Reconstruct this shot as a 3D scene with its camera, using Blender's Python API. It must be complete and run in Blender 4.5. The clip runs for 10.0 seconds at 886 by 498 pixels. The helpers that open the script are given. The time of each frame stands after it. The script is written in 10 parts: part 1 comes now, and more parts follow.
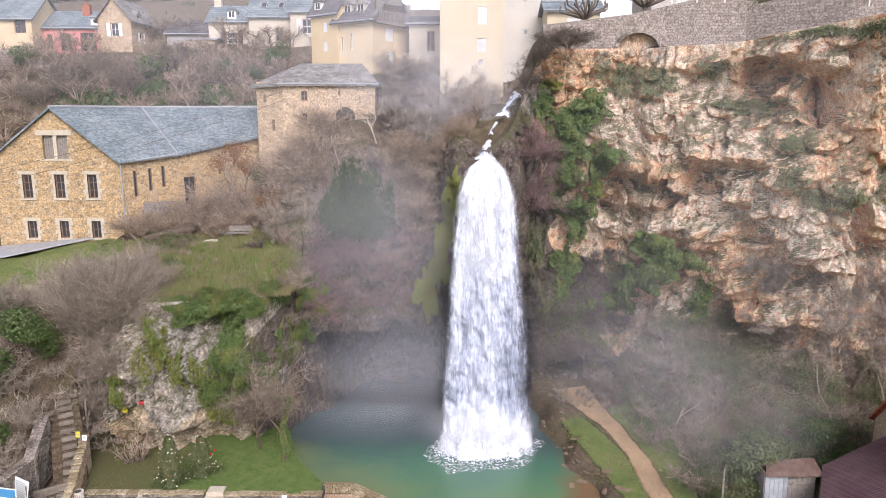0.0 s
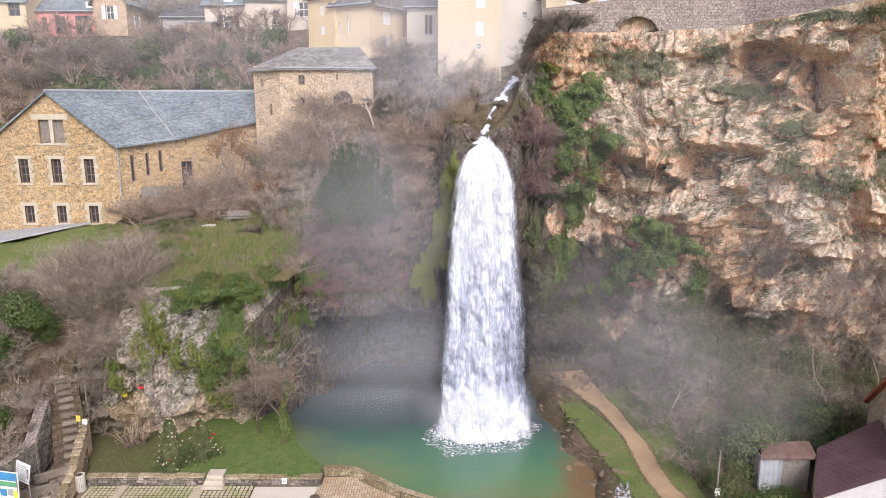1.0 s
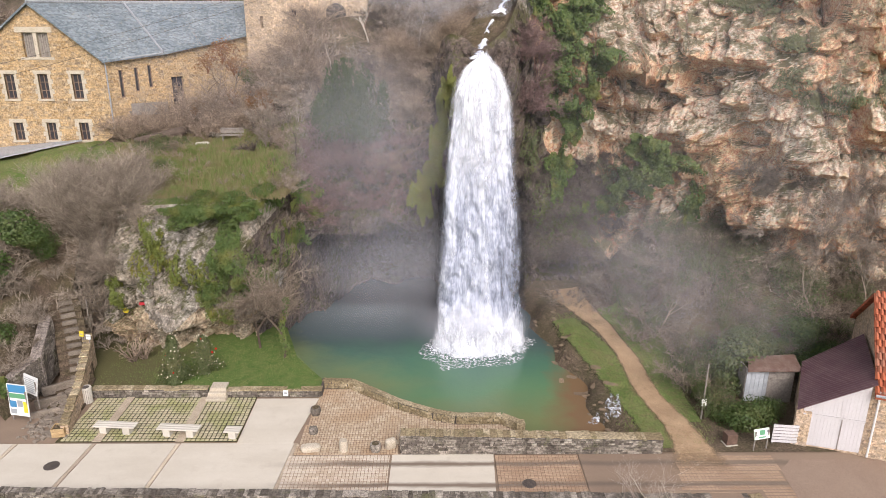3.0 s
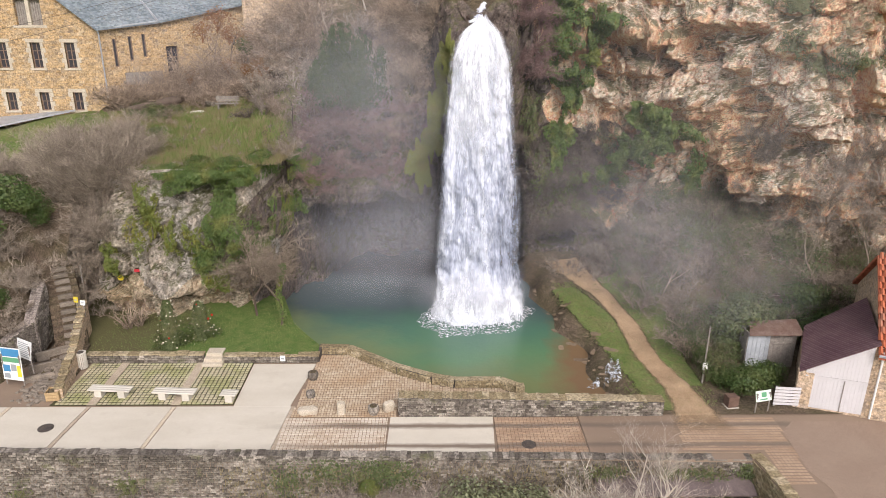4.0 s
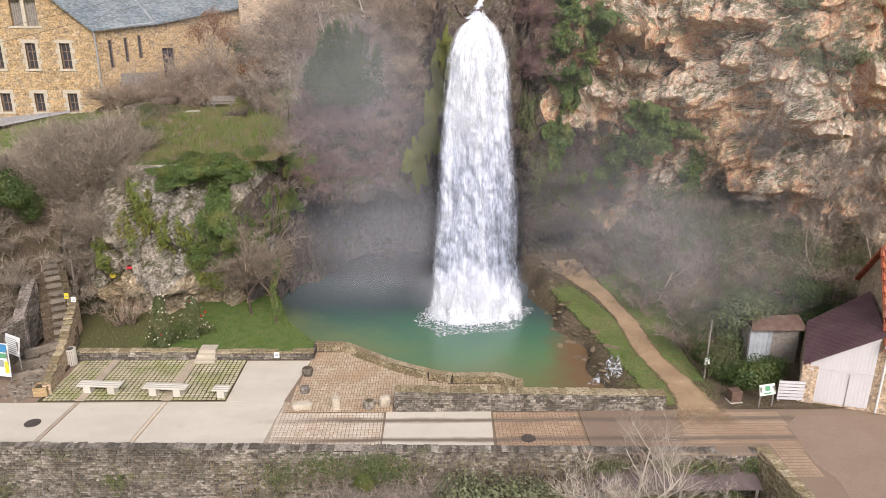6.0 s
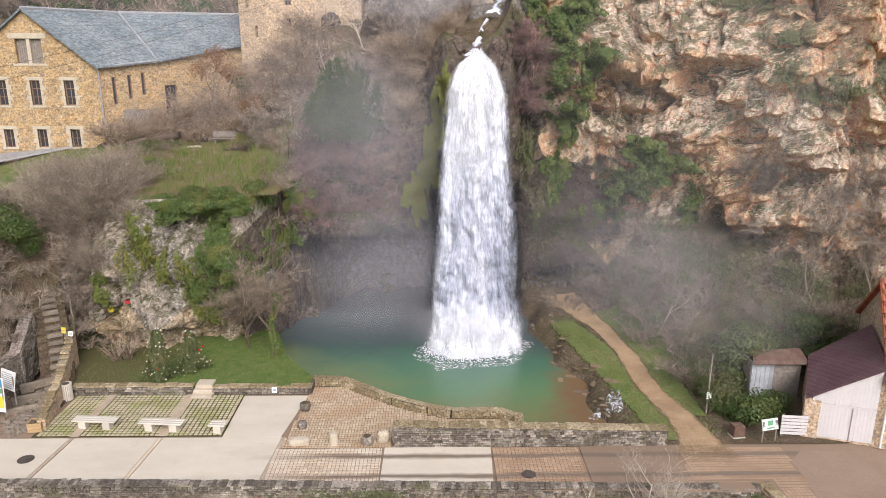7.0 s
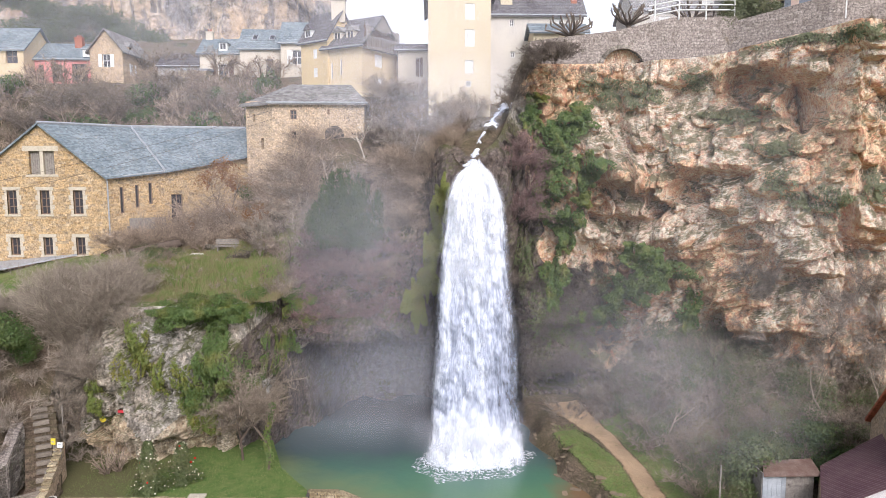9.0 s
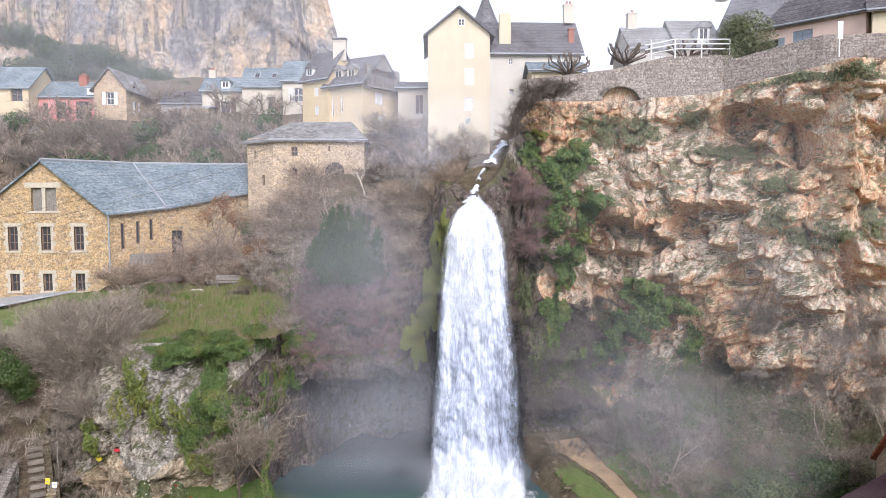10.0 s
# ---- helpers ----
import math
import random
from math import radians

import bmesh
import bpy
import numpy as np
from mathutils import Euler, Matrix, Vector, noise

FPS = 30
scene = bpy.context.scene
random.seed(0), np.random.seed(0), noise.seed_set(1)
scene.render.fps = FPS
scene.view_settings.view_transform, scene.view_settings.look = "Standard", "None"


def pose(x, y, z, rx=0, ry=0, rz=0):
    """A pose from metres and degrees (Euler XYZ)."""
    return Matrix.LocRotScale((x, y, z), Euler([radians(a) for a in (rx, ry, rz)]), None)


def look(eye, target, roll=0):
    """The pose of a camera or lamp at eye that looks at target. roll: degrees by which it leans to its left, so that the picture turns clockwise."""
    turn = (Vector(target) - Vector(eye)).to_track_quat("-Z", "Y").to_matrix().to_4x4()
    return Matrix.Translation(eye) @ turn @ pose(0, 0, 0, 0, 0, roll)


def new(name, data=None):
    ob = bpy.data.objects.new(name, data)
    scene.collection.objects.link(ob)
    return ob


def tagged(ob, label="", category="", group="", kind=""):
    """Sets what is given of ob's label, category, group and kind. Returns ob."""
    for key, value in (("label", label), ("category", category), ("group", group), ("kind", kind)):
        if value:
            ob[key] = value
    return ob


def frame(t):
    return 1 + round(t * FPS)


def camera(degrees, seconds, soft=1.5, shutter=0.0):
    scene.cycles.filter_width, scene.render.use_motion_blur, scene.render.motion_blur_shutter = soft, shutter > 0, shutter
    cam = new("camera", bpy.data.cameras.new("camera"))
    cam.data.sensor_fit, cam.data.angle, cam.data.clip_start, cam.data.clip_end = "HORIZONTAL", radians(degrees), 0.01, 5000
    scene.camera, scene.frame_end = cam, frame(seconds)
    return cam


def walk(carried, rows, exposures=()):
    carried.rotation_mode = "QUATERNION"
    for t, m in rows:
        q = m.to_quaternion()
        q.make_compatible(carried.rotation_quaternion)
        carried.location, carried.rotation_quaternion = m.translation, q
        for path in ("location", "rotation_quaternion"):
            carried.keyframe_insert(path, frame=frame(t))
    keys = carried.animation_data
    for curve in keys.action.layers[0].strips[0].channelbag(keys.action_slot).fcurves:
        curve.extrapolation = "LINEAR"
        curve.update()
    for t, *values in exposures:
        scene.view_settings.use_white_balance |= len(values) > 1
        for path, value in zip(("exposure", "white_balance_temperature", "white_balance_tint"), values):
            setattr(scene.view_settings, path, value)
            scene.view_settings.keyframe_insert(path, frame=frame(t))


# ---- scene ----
cam = camera(64.8, 10.0, soft=0.5)
METRES, EYE, TILT, LEAN, TURN = 3.8, 19.6, -11.0, 0.0, 0.0
ROWS = [
    (0.0, 0.0, 0.0, 0.0, 0.0, 0.0, -0.0),
    (0.5, -0.0125, -0.004, 0.0045, -0.14, -0.63, 0.01),
    (1.0, -0.0159, -0.0159, 0.0032, -0.22, -1.26, 0.01),
    (1.5, -0.0209, -0.0306, 0.0016, -0.33, -2.76, -0.04),
    (2.0, -0.0386, -0.0392, 0.0035, -0.51, -4.91, -0.08),
    (2.5, -0.042, -0.0435, 0.0117, -0.58, -6.63, -0.08),
    (4.0, -0.0427, 0.0372, -0.3806, -0.78, -8.76, -0.05),
    (4.5, -0.0406, 0.0929, -0.6636, -0.82, -8.73, -0.07),
    (5.0, -0.0302, 0.1185, -0.7445, -0.9, -8.84, -0.15),
    (5.5, -0.0415, 0.1277, -0.7171, -0.96, -8.2, -0.1),
    (7.0, -0.0234, 0.1253, -0.7512, -1.0, -4.34, 0.03),
    (7.5, -0.0136, 0.1169, -0.7427, -0.98, -1.95, 0.07),
    (8.0, -0.0062, 0.1103, -0.7407, -0.96, 0.61, 0.12),
    (8.5, 0.0006, 0.1066, -0.7327, -0.93, 2.67, 0.14),
    (9.0, 0.0005, 0.1049, -0.7304, -0.92, 4.26, 0.18),
    (9.5, -0.0006, 0.1012, -0.7215, -0.92, 5.64, 0.22),
    (10.0, -0.0014, 0.0953, -0.71, -0.93, 7.1, 0.25),
]
walk(cam, [(t, pose(0, 0, EYE, TILT, LEAN, TURN) @ pose(METRES * x, METRES * y, METRES * z, 90 + pitch, roll, yaw)) for t, x, y, z, yaw, pitch, roll in ROWS],
     exposures=[(0.0, 0.75, 6350, 19), (1.5, 0.74, 6550, 18), (2.5, 0.68, 6700, 17), (5.0, 0.61, 6750, 15), (7.5, 0.66, 6700, 16), (10.0, 0.78, 6050, 15)])

# ---- sky and light: a bright overcast winter day ----
world = bpy.data.worlds.new("overcast")
world.use_nodes = True
scene.world = world
wn, wl = world.node_tree.nodes, world.node_tree.links
sky = wn.new("ShaderNodeTexSky")
sky.sky_type = "NISHITA"
sky.sun_disc = False
sky.sun_elevation, sky.sun_rotation = radians(39), radians(167)
sky.dust_density, sky.air_density = 1.5, 1.0
grey = wn.new("ShaderNodeHueSaturation")
grey.inputs["Saturation"].default_value = 0.4
wl.new(sky.outputs[0], grey.inputs["Color"])
wl.new(grey.outputs[0], wn["Background"].inputs["Color"])
wn["Background"].inputs["Strength"].default_value = 0.15
sun_data = bpy.data.lights.new("sun", "SUN")
sun_data.energy, sun_data.angle, sun_data.color = 1.7, radians(30), (1.0, 0.98, 0.95)
sun = new("sun", sun_data)
sun.matrix_world = look((12, -50, 42), (0, 0, 0))


# ---- mesh helpers ----
class Build:
    """Collects vertices and faces of one mesh."""

    def __init__(self):
        self.v, self.f = [], []

    def add(self, verts, faces):
        n = len(self.v)
        self.v += [tuple(p) for p in verts]
        self.f += [tuple(i + n for i in q) for q in faces]
        return self

    def box(self, x0, x1, y0, y1, z0, z1, m=None, bevel=0.0):
        b = bevel
        if b:
            pts = []
            for z, s in ((z0, b), (z0 + b, 0), (z1 - b, 0), (z1, b)):
                pts += [(x0 + s, y0 + s, z), (x1 - s, y0 + s, z), (x1 - s, y1 - s, z), (x0 + s, y1 - s, z)]
            faces = [(3, 2, 1, 0), (12, 13, 14, 15)]
            for k in range(3):
                for i in range(4):
                    j = (i + 1) % 4
                    faces.append((4 * k + i, 4 * k + j, 4 * k + 4 + j, 4 * k + 4 + i))
        else:
            pts = [(x0, y0, z0), (x1, y0, z0), (x1, y1, z0), (x0, y1, z0), (x0, y0, z1), (x1, y0, z1), (x1, y1, z1), (x0, y1, z1)]
            faces = [(3, 2, 1, 0), (4, 5, 6, 7), (0, 1, 5, 4), (1, 2, 6, 5), (2, 3, 7, 6), (3, 0, 4, 7)]
        if m is not None:
            pts = [m @ Vector(p) for p in pts]
        return self.add(pts, faces)

    def tube(self, path, radii, sides=6, cap=True):
        path = [Vector(p) for p in path]
        rings, pts = len(path), []
        for i, p in enumerate(path):
            d = (path[min(i + 1, rings - 1)] - path[max(i - 1, 0)])
            d = d.normalized() if d.length > 1e-6 else Vector((0, 0, 1))
            a = d.cross(Vector((0.31, 0.94, 0.12)))
            a = a.normalized() if a.length > 1e-4 else Vector((1, 0, 0))
            b = d.cross(a)
            r = radii[i] if hasattr(radii, "__len__") else radii
            pts += [p + (a * math.cos(t) + b * math.sin(t)) * r for t in (2 * math.pi * k / sides for k in range(sides))]
        faces = [(i * sides + k, i * sides + (k + 1) % sides, (i + 1) * sides + (k + 1) % sides, (i + 1) * sides + k) for i in range(rings - 1) for k in range(sides)]
        if cap:
            faces += [tuple(range(sides - 1, -1, -1)), tuple((rings - 1) * sides + k for k in range(sides))]
        return self.add(pts, faces)

    def prism(self, outline, z0, z1):
        """An upright prism over a plan outline (anticlockwise from above)."""
        n = len(outline)
        pts = [(x, y, z0) for x, y in outline] + [(x, y, z1) for x, y in outline]
        return self.add(pts, [tuple(range(n - 1, -1, -1)), tuple(range(n, 2 * n))] + [(i, (i + 1) % n, n + (i + 1) % n, n + i) for i in range(n)])

    def slab(self, corners, thick):
        """A slab under four (or more) corners, thickened straight down."""
        n = len(corners)
        low = [(x, y, z - thick) for x, y, z in corners]
        return self.add(list(corners) + low, [tuple(range(n)), tuple(range(2 * n - 1, n - 1, -1))] + [(i, n + i, n + (i + 1) % n, (i + 1) % n) for i in range(n)])

    def mesh(self, name, smooth=False):
        me = bpy.data.meshes.new(name)
        me.from_pydata(self.v, [], self.f)
        if smooth:
            me.shade_smooth()
        me.update()
        return me


def part(name, b, material, parent=None, label="", smooth=False):
    me = b.mesh(name, smooth) if isinstance(b, Build) else b
    if material is not None and not me.materials:
        me.materials.append(material)
    ob = new(name, me)
    ob.parent = parent
    if label:
        ob["label"] = label
    return ob


def empty(name, x=0, y=0, z=0, rz=0):
    ob = new(name)
    ob.matrix_world = pose(x, y, z, 0, 0, rz)
    ob.empty_display_size = 0.2
    return ob


def S(a, b, x):
    t = np.clip((x - a) / (b - a), 0, 1)
    return t * t * (3 - 2 * t)


def lattice(ix, iy, iz, seed):
    h = (ix * 374761393 + iy * 668265263 + iz * 1274126177 + seed * 982451653) & 0xFFFFFFFF
    h = ((h ^ (h >> 13)) * 1274126177) & 0xFFFFFFFF
    h = ((h ^ (h >> 16)) * 2246822519) & 0xFFFFFFFF
    return ((h ^ (h >> 15)) & 0xFFFFFF) / float(0xFFFFFF)


def vnoise(x, y, z, seed=0):
    """Smooth value noise in 0..1 on arrays."""
    x, y, z = np.broadcast_arrays(np.asarray(x, float), np.asarray(y, float), np.asarray(z, float))
    fx, fy, fz = np.floor(x), np.floor(y), np.floor(z)
    ix, iy, iz = fx.astype(np.int64), fy.astype(np.int64), fz.astype(np.int64)
    u, v, w = x - fx, y - fy, z - fz
    u, v, w = u * u * (3 - 2 * u), v * v * (3 - 2 * v), w * w * (3 - 2 * w)
    out = 0
    for dx in (0, 1):
        for dy in (0, 1):
            for dz in (0, 1):
                out = out + lattice(ix + dx, iy + dy, iz + dz, seed) * (u if dx else 1 - u) * (v if dy else 1 - v) * (w if dz else 1 - w)
    return out


def fbm(x, y, z, octaves=4, seed=0):
    total, amp = 0, 0.5
    for k in range(octaves):
        total = total + amp * (vnoise(x * 2 ** k, y * 2 ** k, z * 2 ** k, seed + k) - 0.5)
        amp *= 0.5
    return total


def cells(x, y, z, seed=0):
    """Distance to the nearest jittered cell point, and a random value of that cell."""
    fx, fy, fz = np.floor(x).astype(np.int64), np.floor(y).astype(np.int64), np.floor(z).astype(np.int64)
    best, val = np.full(np.shape(x), 9.0), np.zeros(np.shape(x))
    for dx in (-1, 0, 1):
        for dy in (-1, 0, 1):
            for dz in (-1, 0, 1):
                i, j, k = fx + dx, fy + dy, fz + dz
                d = (i + lattice(i, j, k, seed) - x) ** 2 + (j + lattice(i, j, k, seed + 1) - y) ** 2 + (k + lattice(i, j, k, seed + 2) - z) ** 2
                val = np.where(d < best, lattice(i, j, k, seed + 3), val)
                best = np.minimum(best, d)
    return np.sqrt(best), val


def grid_mesh(name, X, Y, Z, smooth=True):
    """A mesh from arrays of one shape; rows run along the first axis."""
    n, m = X.shape
    me = bpy.data.meshes.new(name)
    idx = np.arange(n * m).reshape(n, m)
    quads = np.stack([idx[:-1, :-1], idx[1:, :-1], idx[1:, 1:], idx[:-1, 1:]], -1).reshape(-1, 4)
    me.from_pydata(np.stack([X, Y, Z], -1).reshape(-1, 3).tolist(), [], quads.tolist())
    if smooth:
        me.shade_smooth()
    me.update()
    return me


def flow_mesh(name, X, Y, Z):
    """A grid mesh whose UV runs across (u) and down (v) the flow."""
    me = grid_mesh(name, X, Y, Z)
    n, m = X.shape
    V, U = np.meshgrid(np.linspace(0, 1, n), np.linspace(0, 1, m), indexing="ij")
    loops = np.zeros(len(me.loops), dtype=np.int32)
    me.loops.foreach_get("vertex_index", loops)
    uv = np.stack([U.reshape(-1)[loops], V.reshape(-1)[loops]], -1).astype(np.float32)
    me.uv_layers.new(name="flow").data.foreach_set("uv", uv.reshape(-1))
    return me


# ---- materials ----
class Mat:
    """A small builder of node materials."""

    def __init__(self, name, rough=0.8, metal=0.0, spec=0.3):
        self.m = bpy.data.materials.new(name)
        self.m.use_nodes = True
        self.n, self.l = self.m.node_tree.nodes, self.m.node_tree.links
        self.b = self.n["Principled BSDF"]
        self.b.inputs["Roughness"].default_value = rough
        self.b.inputs["Metallic"].default_value = metal
        self.b.inputs["Specular IOR Level"].default_value = spec
        self.geo = self.n.new("ShaderNodeNewGeometry")
        self.pos = self.geo.outputs["Position"]

    def node(self, kind, **values):
        nd = self.n.new(kind)
        for k, v in values.items():
            nd.inputs[k.replace("_", " ")].default_value = v
        return nd

    def scaled(self, sx, sy, sz, source=None):
        nd = self.n.new("ShaderNodeVectorMath")
        nd.operation = "MULTIPLY"
        self.l.new(source or self.pos, nd.inputs[0])
        nd.inputs[1].default_value = (sx, sy, sz)
        return nd.outputs[0]

    def noise(self, scale, detail=4.0, rough=0.55, vec=None):
        nd = self.node("ShaderNodeTexNoise", Scale=scale, Detail=detail, Roughness=rough)
        self.l.new(vec or self.pos, nd.inputs["Vector"])
        return nd.outputs["Fac"]

    def voronoi(self, scale, vec=None, feature="F1", out="Distance"):
        nd = self.node("ShaderNodeTexVoronoi", Scale=scale)
        nd.feature = feature
        self.l.new(vec or self.pos, nd.inputs["Vector"])
        return nd.outputs[out]

    def ramp(self, fac, *stops):
        nd = self.n.new("ShaderNodeValToRGB")
        els = nd.color_ramp.elements
        while len(els) < len(stops):
            els.new(0.5)
        for e, (p, c) in zip(els, stops):
            e.position = p
            e.color = (*c, 1) if hasattr(c, "__len__") else (c, c, c, 1)
        self.l.new(fac, nd.inputs[0])
        return nd.outputs[0]

    def mix(self, fac, a, b, blend="MIX"):
        nd = self.n.new("ShaderNodeMix")
        nd.data_type, nd.blend_type = "RGBA", blend
        for sock, v in ((nd.inputs[0], fac), (nd.inputs[6], a), (nd.inputs[7], b)):
            if hasattr(v, "is_linked"):
                self.l.new(v, sock)
            elif hasattr(v, "__len__"):
                sock.default_value = (*v, 1)
            else:
                sock.default_value = v
        return nd.outputs[2]

    def math(self, op, a, b=0.0):
        nd = self.n.new("ShaderNodeMath")
        nd.operation = op
        for sock, v in ((nd.inputs[0], a), (nd.inputs[1], b)):
            if hasattr(v, "is_linked"):
                self.l.new(v, sock)
            else:
                sock.default_value = v
        return nd.outputs[0]

    def axis(self, which, source=None):
        nd = self.n.new("ShaderNodeSeparateXYZ")
        self.l.new(source or self.pos, nd.inputs[0])
        return nd.outputs[which]

    def up(self):
        return self.axis(2, self.geo.outputs["Normal"])

    def rand(self):
        return self.n.new("ShaderNodeObjectInfo").outputs["Random"]

    def island(self):
        return self.geo.outputs["Random Per Island"]

    def color(self, c):
        if hasattr(c, "is_linked"):
            self.l.new(c, self.b.inputs["Base Color"])
        else:
            self.b.inputs["Base Color"].default_value = (*c, 1)
        return self

    def rough(self, s):
        self.l.new(s, self.b.inputs["Roughness"])
        return self

    def bump(self, height, strength=0.5, distance=0.05):
        nd = self.node("ShaderNodeBump", Strength=strength, Distance=distance)
        self.l.new(height, nd.inputs["Height"])
        self.l.new(nd.outputs[0], self.b.inputs["Normal"])
        return self

    def translucent(self, amount):
        t = self.n.new("ShaderNodeBsdfTranslucent")
        mixer = self.n.new("ShaderNodeMixShader")
        mixer.inputs[0].default_value = amount
        src = self.b.inputs["Base Color"]
        if src.is_linked:
            self.l.new(src.links[0].from_socket, t.inputs[0])
        else:
            t.inputs[0].default_value = src.default_value
        self.l.new(self.b.outputs[0], mixer.inputs[1])
        self.l.new(t.outputs[0], mixer.inputs[2])
        self.l.new(mixer.outputs[0], self.n["Material Output"].inputs["Surface"])
        return self

    def alpha(self, s):
        self.l.new(s, self.b.inputs["Alpha"])
        return self


def speckled(name, c0, c1, scale=6.0, fine=40.0, rough=0.85, bump=0.4, dist=0.02, spec=0.3, metal=0.0, per_object=0.0):
    """Two colours by coarse noise, with fine grain on top."""
    k = Mat(name, rough, metal, spec)
    coarse, grain = k.noise(scale, 6.0, 0.65), k.noise(fine, 5.0, 0.7)
    col = k.mix(k.ramp(coarse, (0.35, 0.0), (0.65, 1.0)), c0, c1)
    col = k.mix(0.5, col, k.ramp(grain, (0.35, 0.22), (0.65, 0.9)), "OVERLAY")
    if per_object:
        col = k.mix(per_object, col, k.ramp(k.rand(), (0.0, 0.15), (1.0, 0.85)), "OVERLAY")
    k.color(col)
    k.bump(grain, bump, dist)
    return k.m


def rock_material(name, warm, warm2, grey, pale, moss=0.5, size=1.0, dark=(0.06, 0.05, 0.042), wash=0.0):
    """Porous tufa: ochre where sheltered, grey where rain washes it, with dark seep stains, pale crust, pores and moss."""
    k = Mat(name, 0.92, 0.0, 0.15)
    drape = k.scaled(1.0, 1.0, 0.6)
    big = k.noise(0.2 * size, 8.0, 0.68)
    big = k.math("ADD", big, k.math("MULTIPLY", k.up(), wash))
    mid = k.noise(0.7 * size, 9.0, 0.72, drape)
    small = k.noise(2.6 * size, 8.0, 0.72)
    fine = k.noise(8.0 * size, 7.0, 0.75)
    crack = k.voronoi(1.3 * size, k.scaled(1.0, 1.0, 0.55), "DISTANCE_TO_EDGE")
    pore = k.voronoi(5.5 * size, k.scaled(1.0, 1.0, 0.8))
    col = k.mix(k.ramp(mid, (0.40, 0.0), (0.60, 1.0)), warm, warm2)
    col = k.mix(k.ramp(big, (0.47, 0.0), (0.58, 0.65)), col, grey)
    col = k.mix(k.ramp(k.noise(1.1 * size, 9.0, 0.75, drape), (0.57, 0.0), (0.66, 0.5)), col, pale)
    col = k.mix(k.ramp(k.noise(1.7 * size, 10.0, 0.78, k.scaled(1.0, 1.0, 0.35)), (0.56, 0.0), (0.64, 0.6)), col, dark)
    col = k.mix(0.6, col, k.ramp(small, (0.34, 0.16), (0.64, 0.85)), "OVERLAY")
    col = k.mix(0.6, col, k.ramp(fine, (0.36, 0.12), (0.62, 0.92)), "OVERLAY")
    col = k.mix(k.math("MULTIPLY", k.ramp(pore, (0.08, 1.0), (0.3, 0.0)), 0.4), col, dark)
    green = k.math("MULTIPLY", k.ramp(k.up(), (0.2, 0.0), (0.5, 1.0)), k.ramp(k.noise(0.8 * size, 8.0, 0.75), (0.42, 0.0), (0.54, moss)))
    col = k.mix(green, col, k.mix(k.noise(5.0, 6.0, 0.7), (0.045, 0.05, 0.02), (0.15, 0.14, 0.06)))
    k.color(col)
    height = k.math("ADD", small, k.math("MULTIPLY", k.ramp(crack, (0.0, 0.0), (0.12, 1.0)), 0.25))
    k.bump(k.math("ADD", height, k.math("MULTIPLY", fine, 0.45)), 0.95, 0.24 / size)
    return k.m


M = {}
M["rock"] = rock_material("tufa_rock", (0.73, 0.485, 0.325), (0.68, 0.395, 0.24), (0.62, 0.535, 0.455), (0.77, 0.685, 0.60), 0.85, dark=(0.27, 0.205, 0.155), wash=0.10)
M["rock_grey"] = rock_material("grey_limestone", (0.42, 0.36, 0.29), (0.34, 0.30, 0.26), (0.40, 0.38, 0.365), (0.60, 0.565, 0.53), 0.95, dark=(0.12, 0.105, 0.09))
M["rock_strata"] = rock_material("cream_strata", (0.58, 0.46, 0.33), (0.48, 0.35, 0.23), (0.44, 0.39, 0.33), (0.64, 0.57, 0.48), 0.6)
M["rock_wet"] = rock_material("dark_wet_tufa", (0.17, 0.13, 0.11), (0.12, 0.097, 0.088), (0.155, 0.135, 0.13), (0.29, 0.25, 0.22), 0.9)


def far_rock_material():
    """A high limestone wall: ochre faces, grey weathering, dark water streaks and green ledges."""
    k = Mat("pale_far_cliff", 0.95, 0.0, 0.1)
    face_n = k.noise(0.045, 7.0, 0.65, k.scaled(1.0, 1.0, 0.6))
    col = k.mix(k.ramp(face_n, (0.42, 0.0), (0.52, 1.0)), (0.20, 0.185, 0.185), (0.44, 0.32, 0.215))
    col = k.mix(k.ramp(k.noise(0.12, 9.0, 0.75), (0.50, 0.0), (0.6, 0.6)), col, (0.47, 0.405, 0.33))
    col = k.mix(k.ramp(k.noise(0.3, 8.0, 0.7, k.scaled(1.0, 1.0, 0.09)), (0.52, 0.0), (0.6, 0.8)), col, (0.10, 0.095, 0.10))
    col = k.mix(k.ramp(k.noise(0.16, 9.0, 0.78), (0.58, 0.0), (0.64, 0.7)), col, (0.13, 0.14, 0.075))
    g = k.noise(1.1, 9.0, 0.75)
    col = k.mix(0.7, col, k.ramp(g, (0.36, 0.2), (0.64, 0.9)), "OVERLAY")
    k.color(col).bump(g, 0.8, 0.6)
    return k.m


M["far_rock"] = far_rock_material()
# distance haze is painted into the pale grey of these woods
M["far_wood"] = speckled("haze_tinted_far_woods", (0.46, 0.46, 0.48), (0.56, 0.56, 0.58), 0.05, 0.6)


def worn_edge(k, low=0.34, high=0.62):
    """Lets a strip laid on the ground thin out raggedly towards both its sides."""
    uv = k.n.new("ShaderNodeTexCoord").outputs["UV"]
    u = k.axis(0, uv)
    side = k.math("MULTIPLY", k.ramp(u, (0.0, 0.0), (0.3, 1.0)), k.ramp(u, (0.7, 1.0), (1.0, 0.0)))
    rag = k.math("SUBTRACT", k.math("ADD", k.math("MULTIPLY", k.noise(1.6, 6.0, 0.7), 0.8), k.math("MULTIPLY", k.noise(9.0, 5.0, 0.75), 0.7)), 0.75)
    return k.ramp(k.math("ADD", side, rag), (low, 0.0), (high, 1.0))


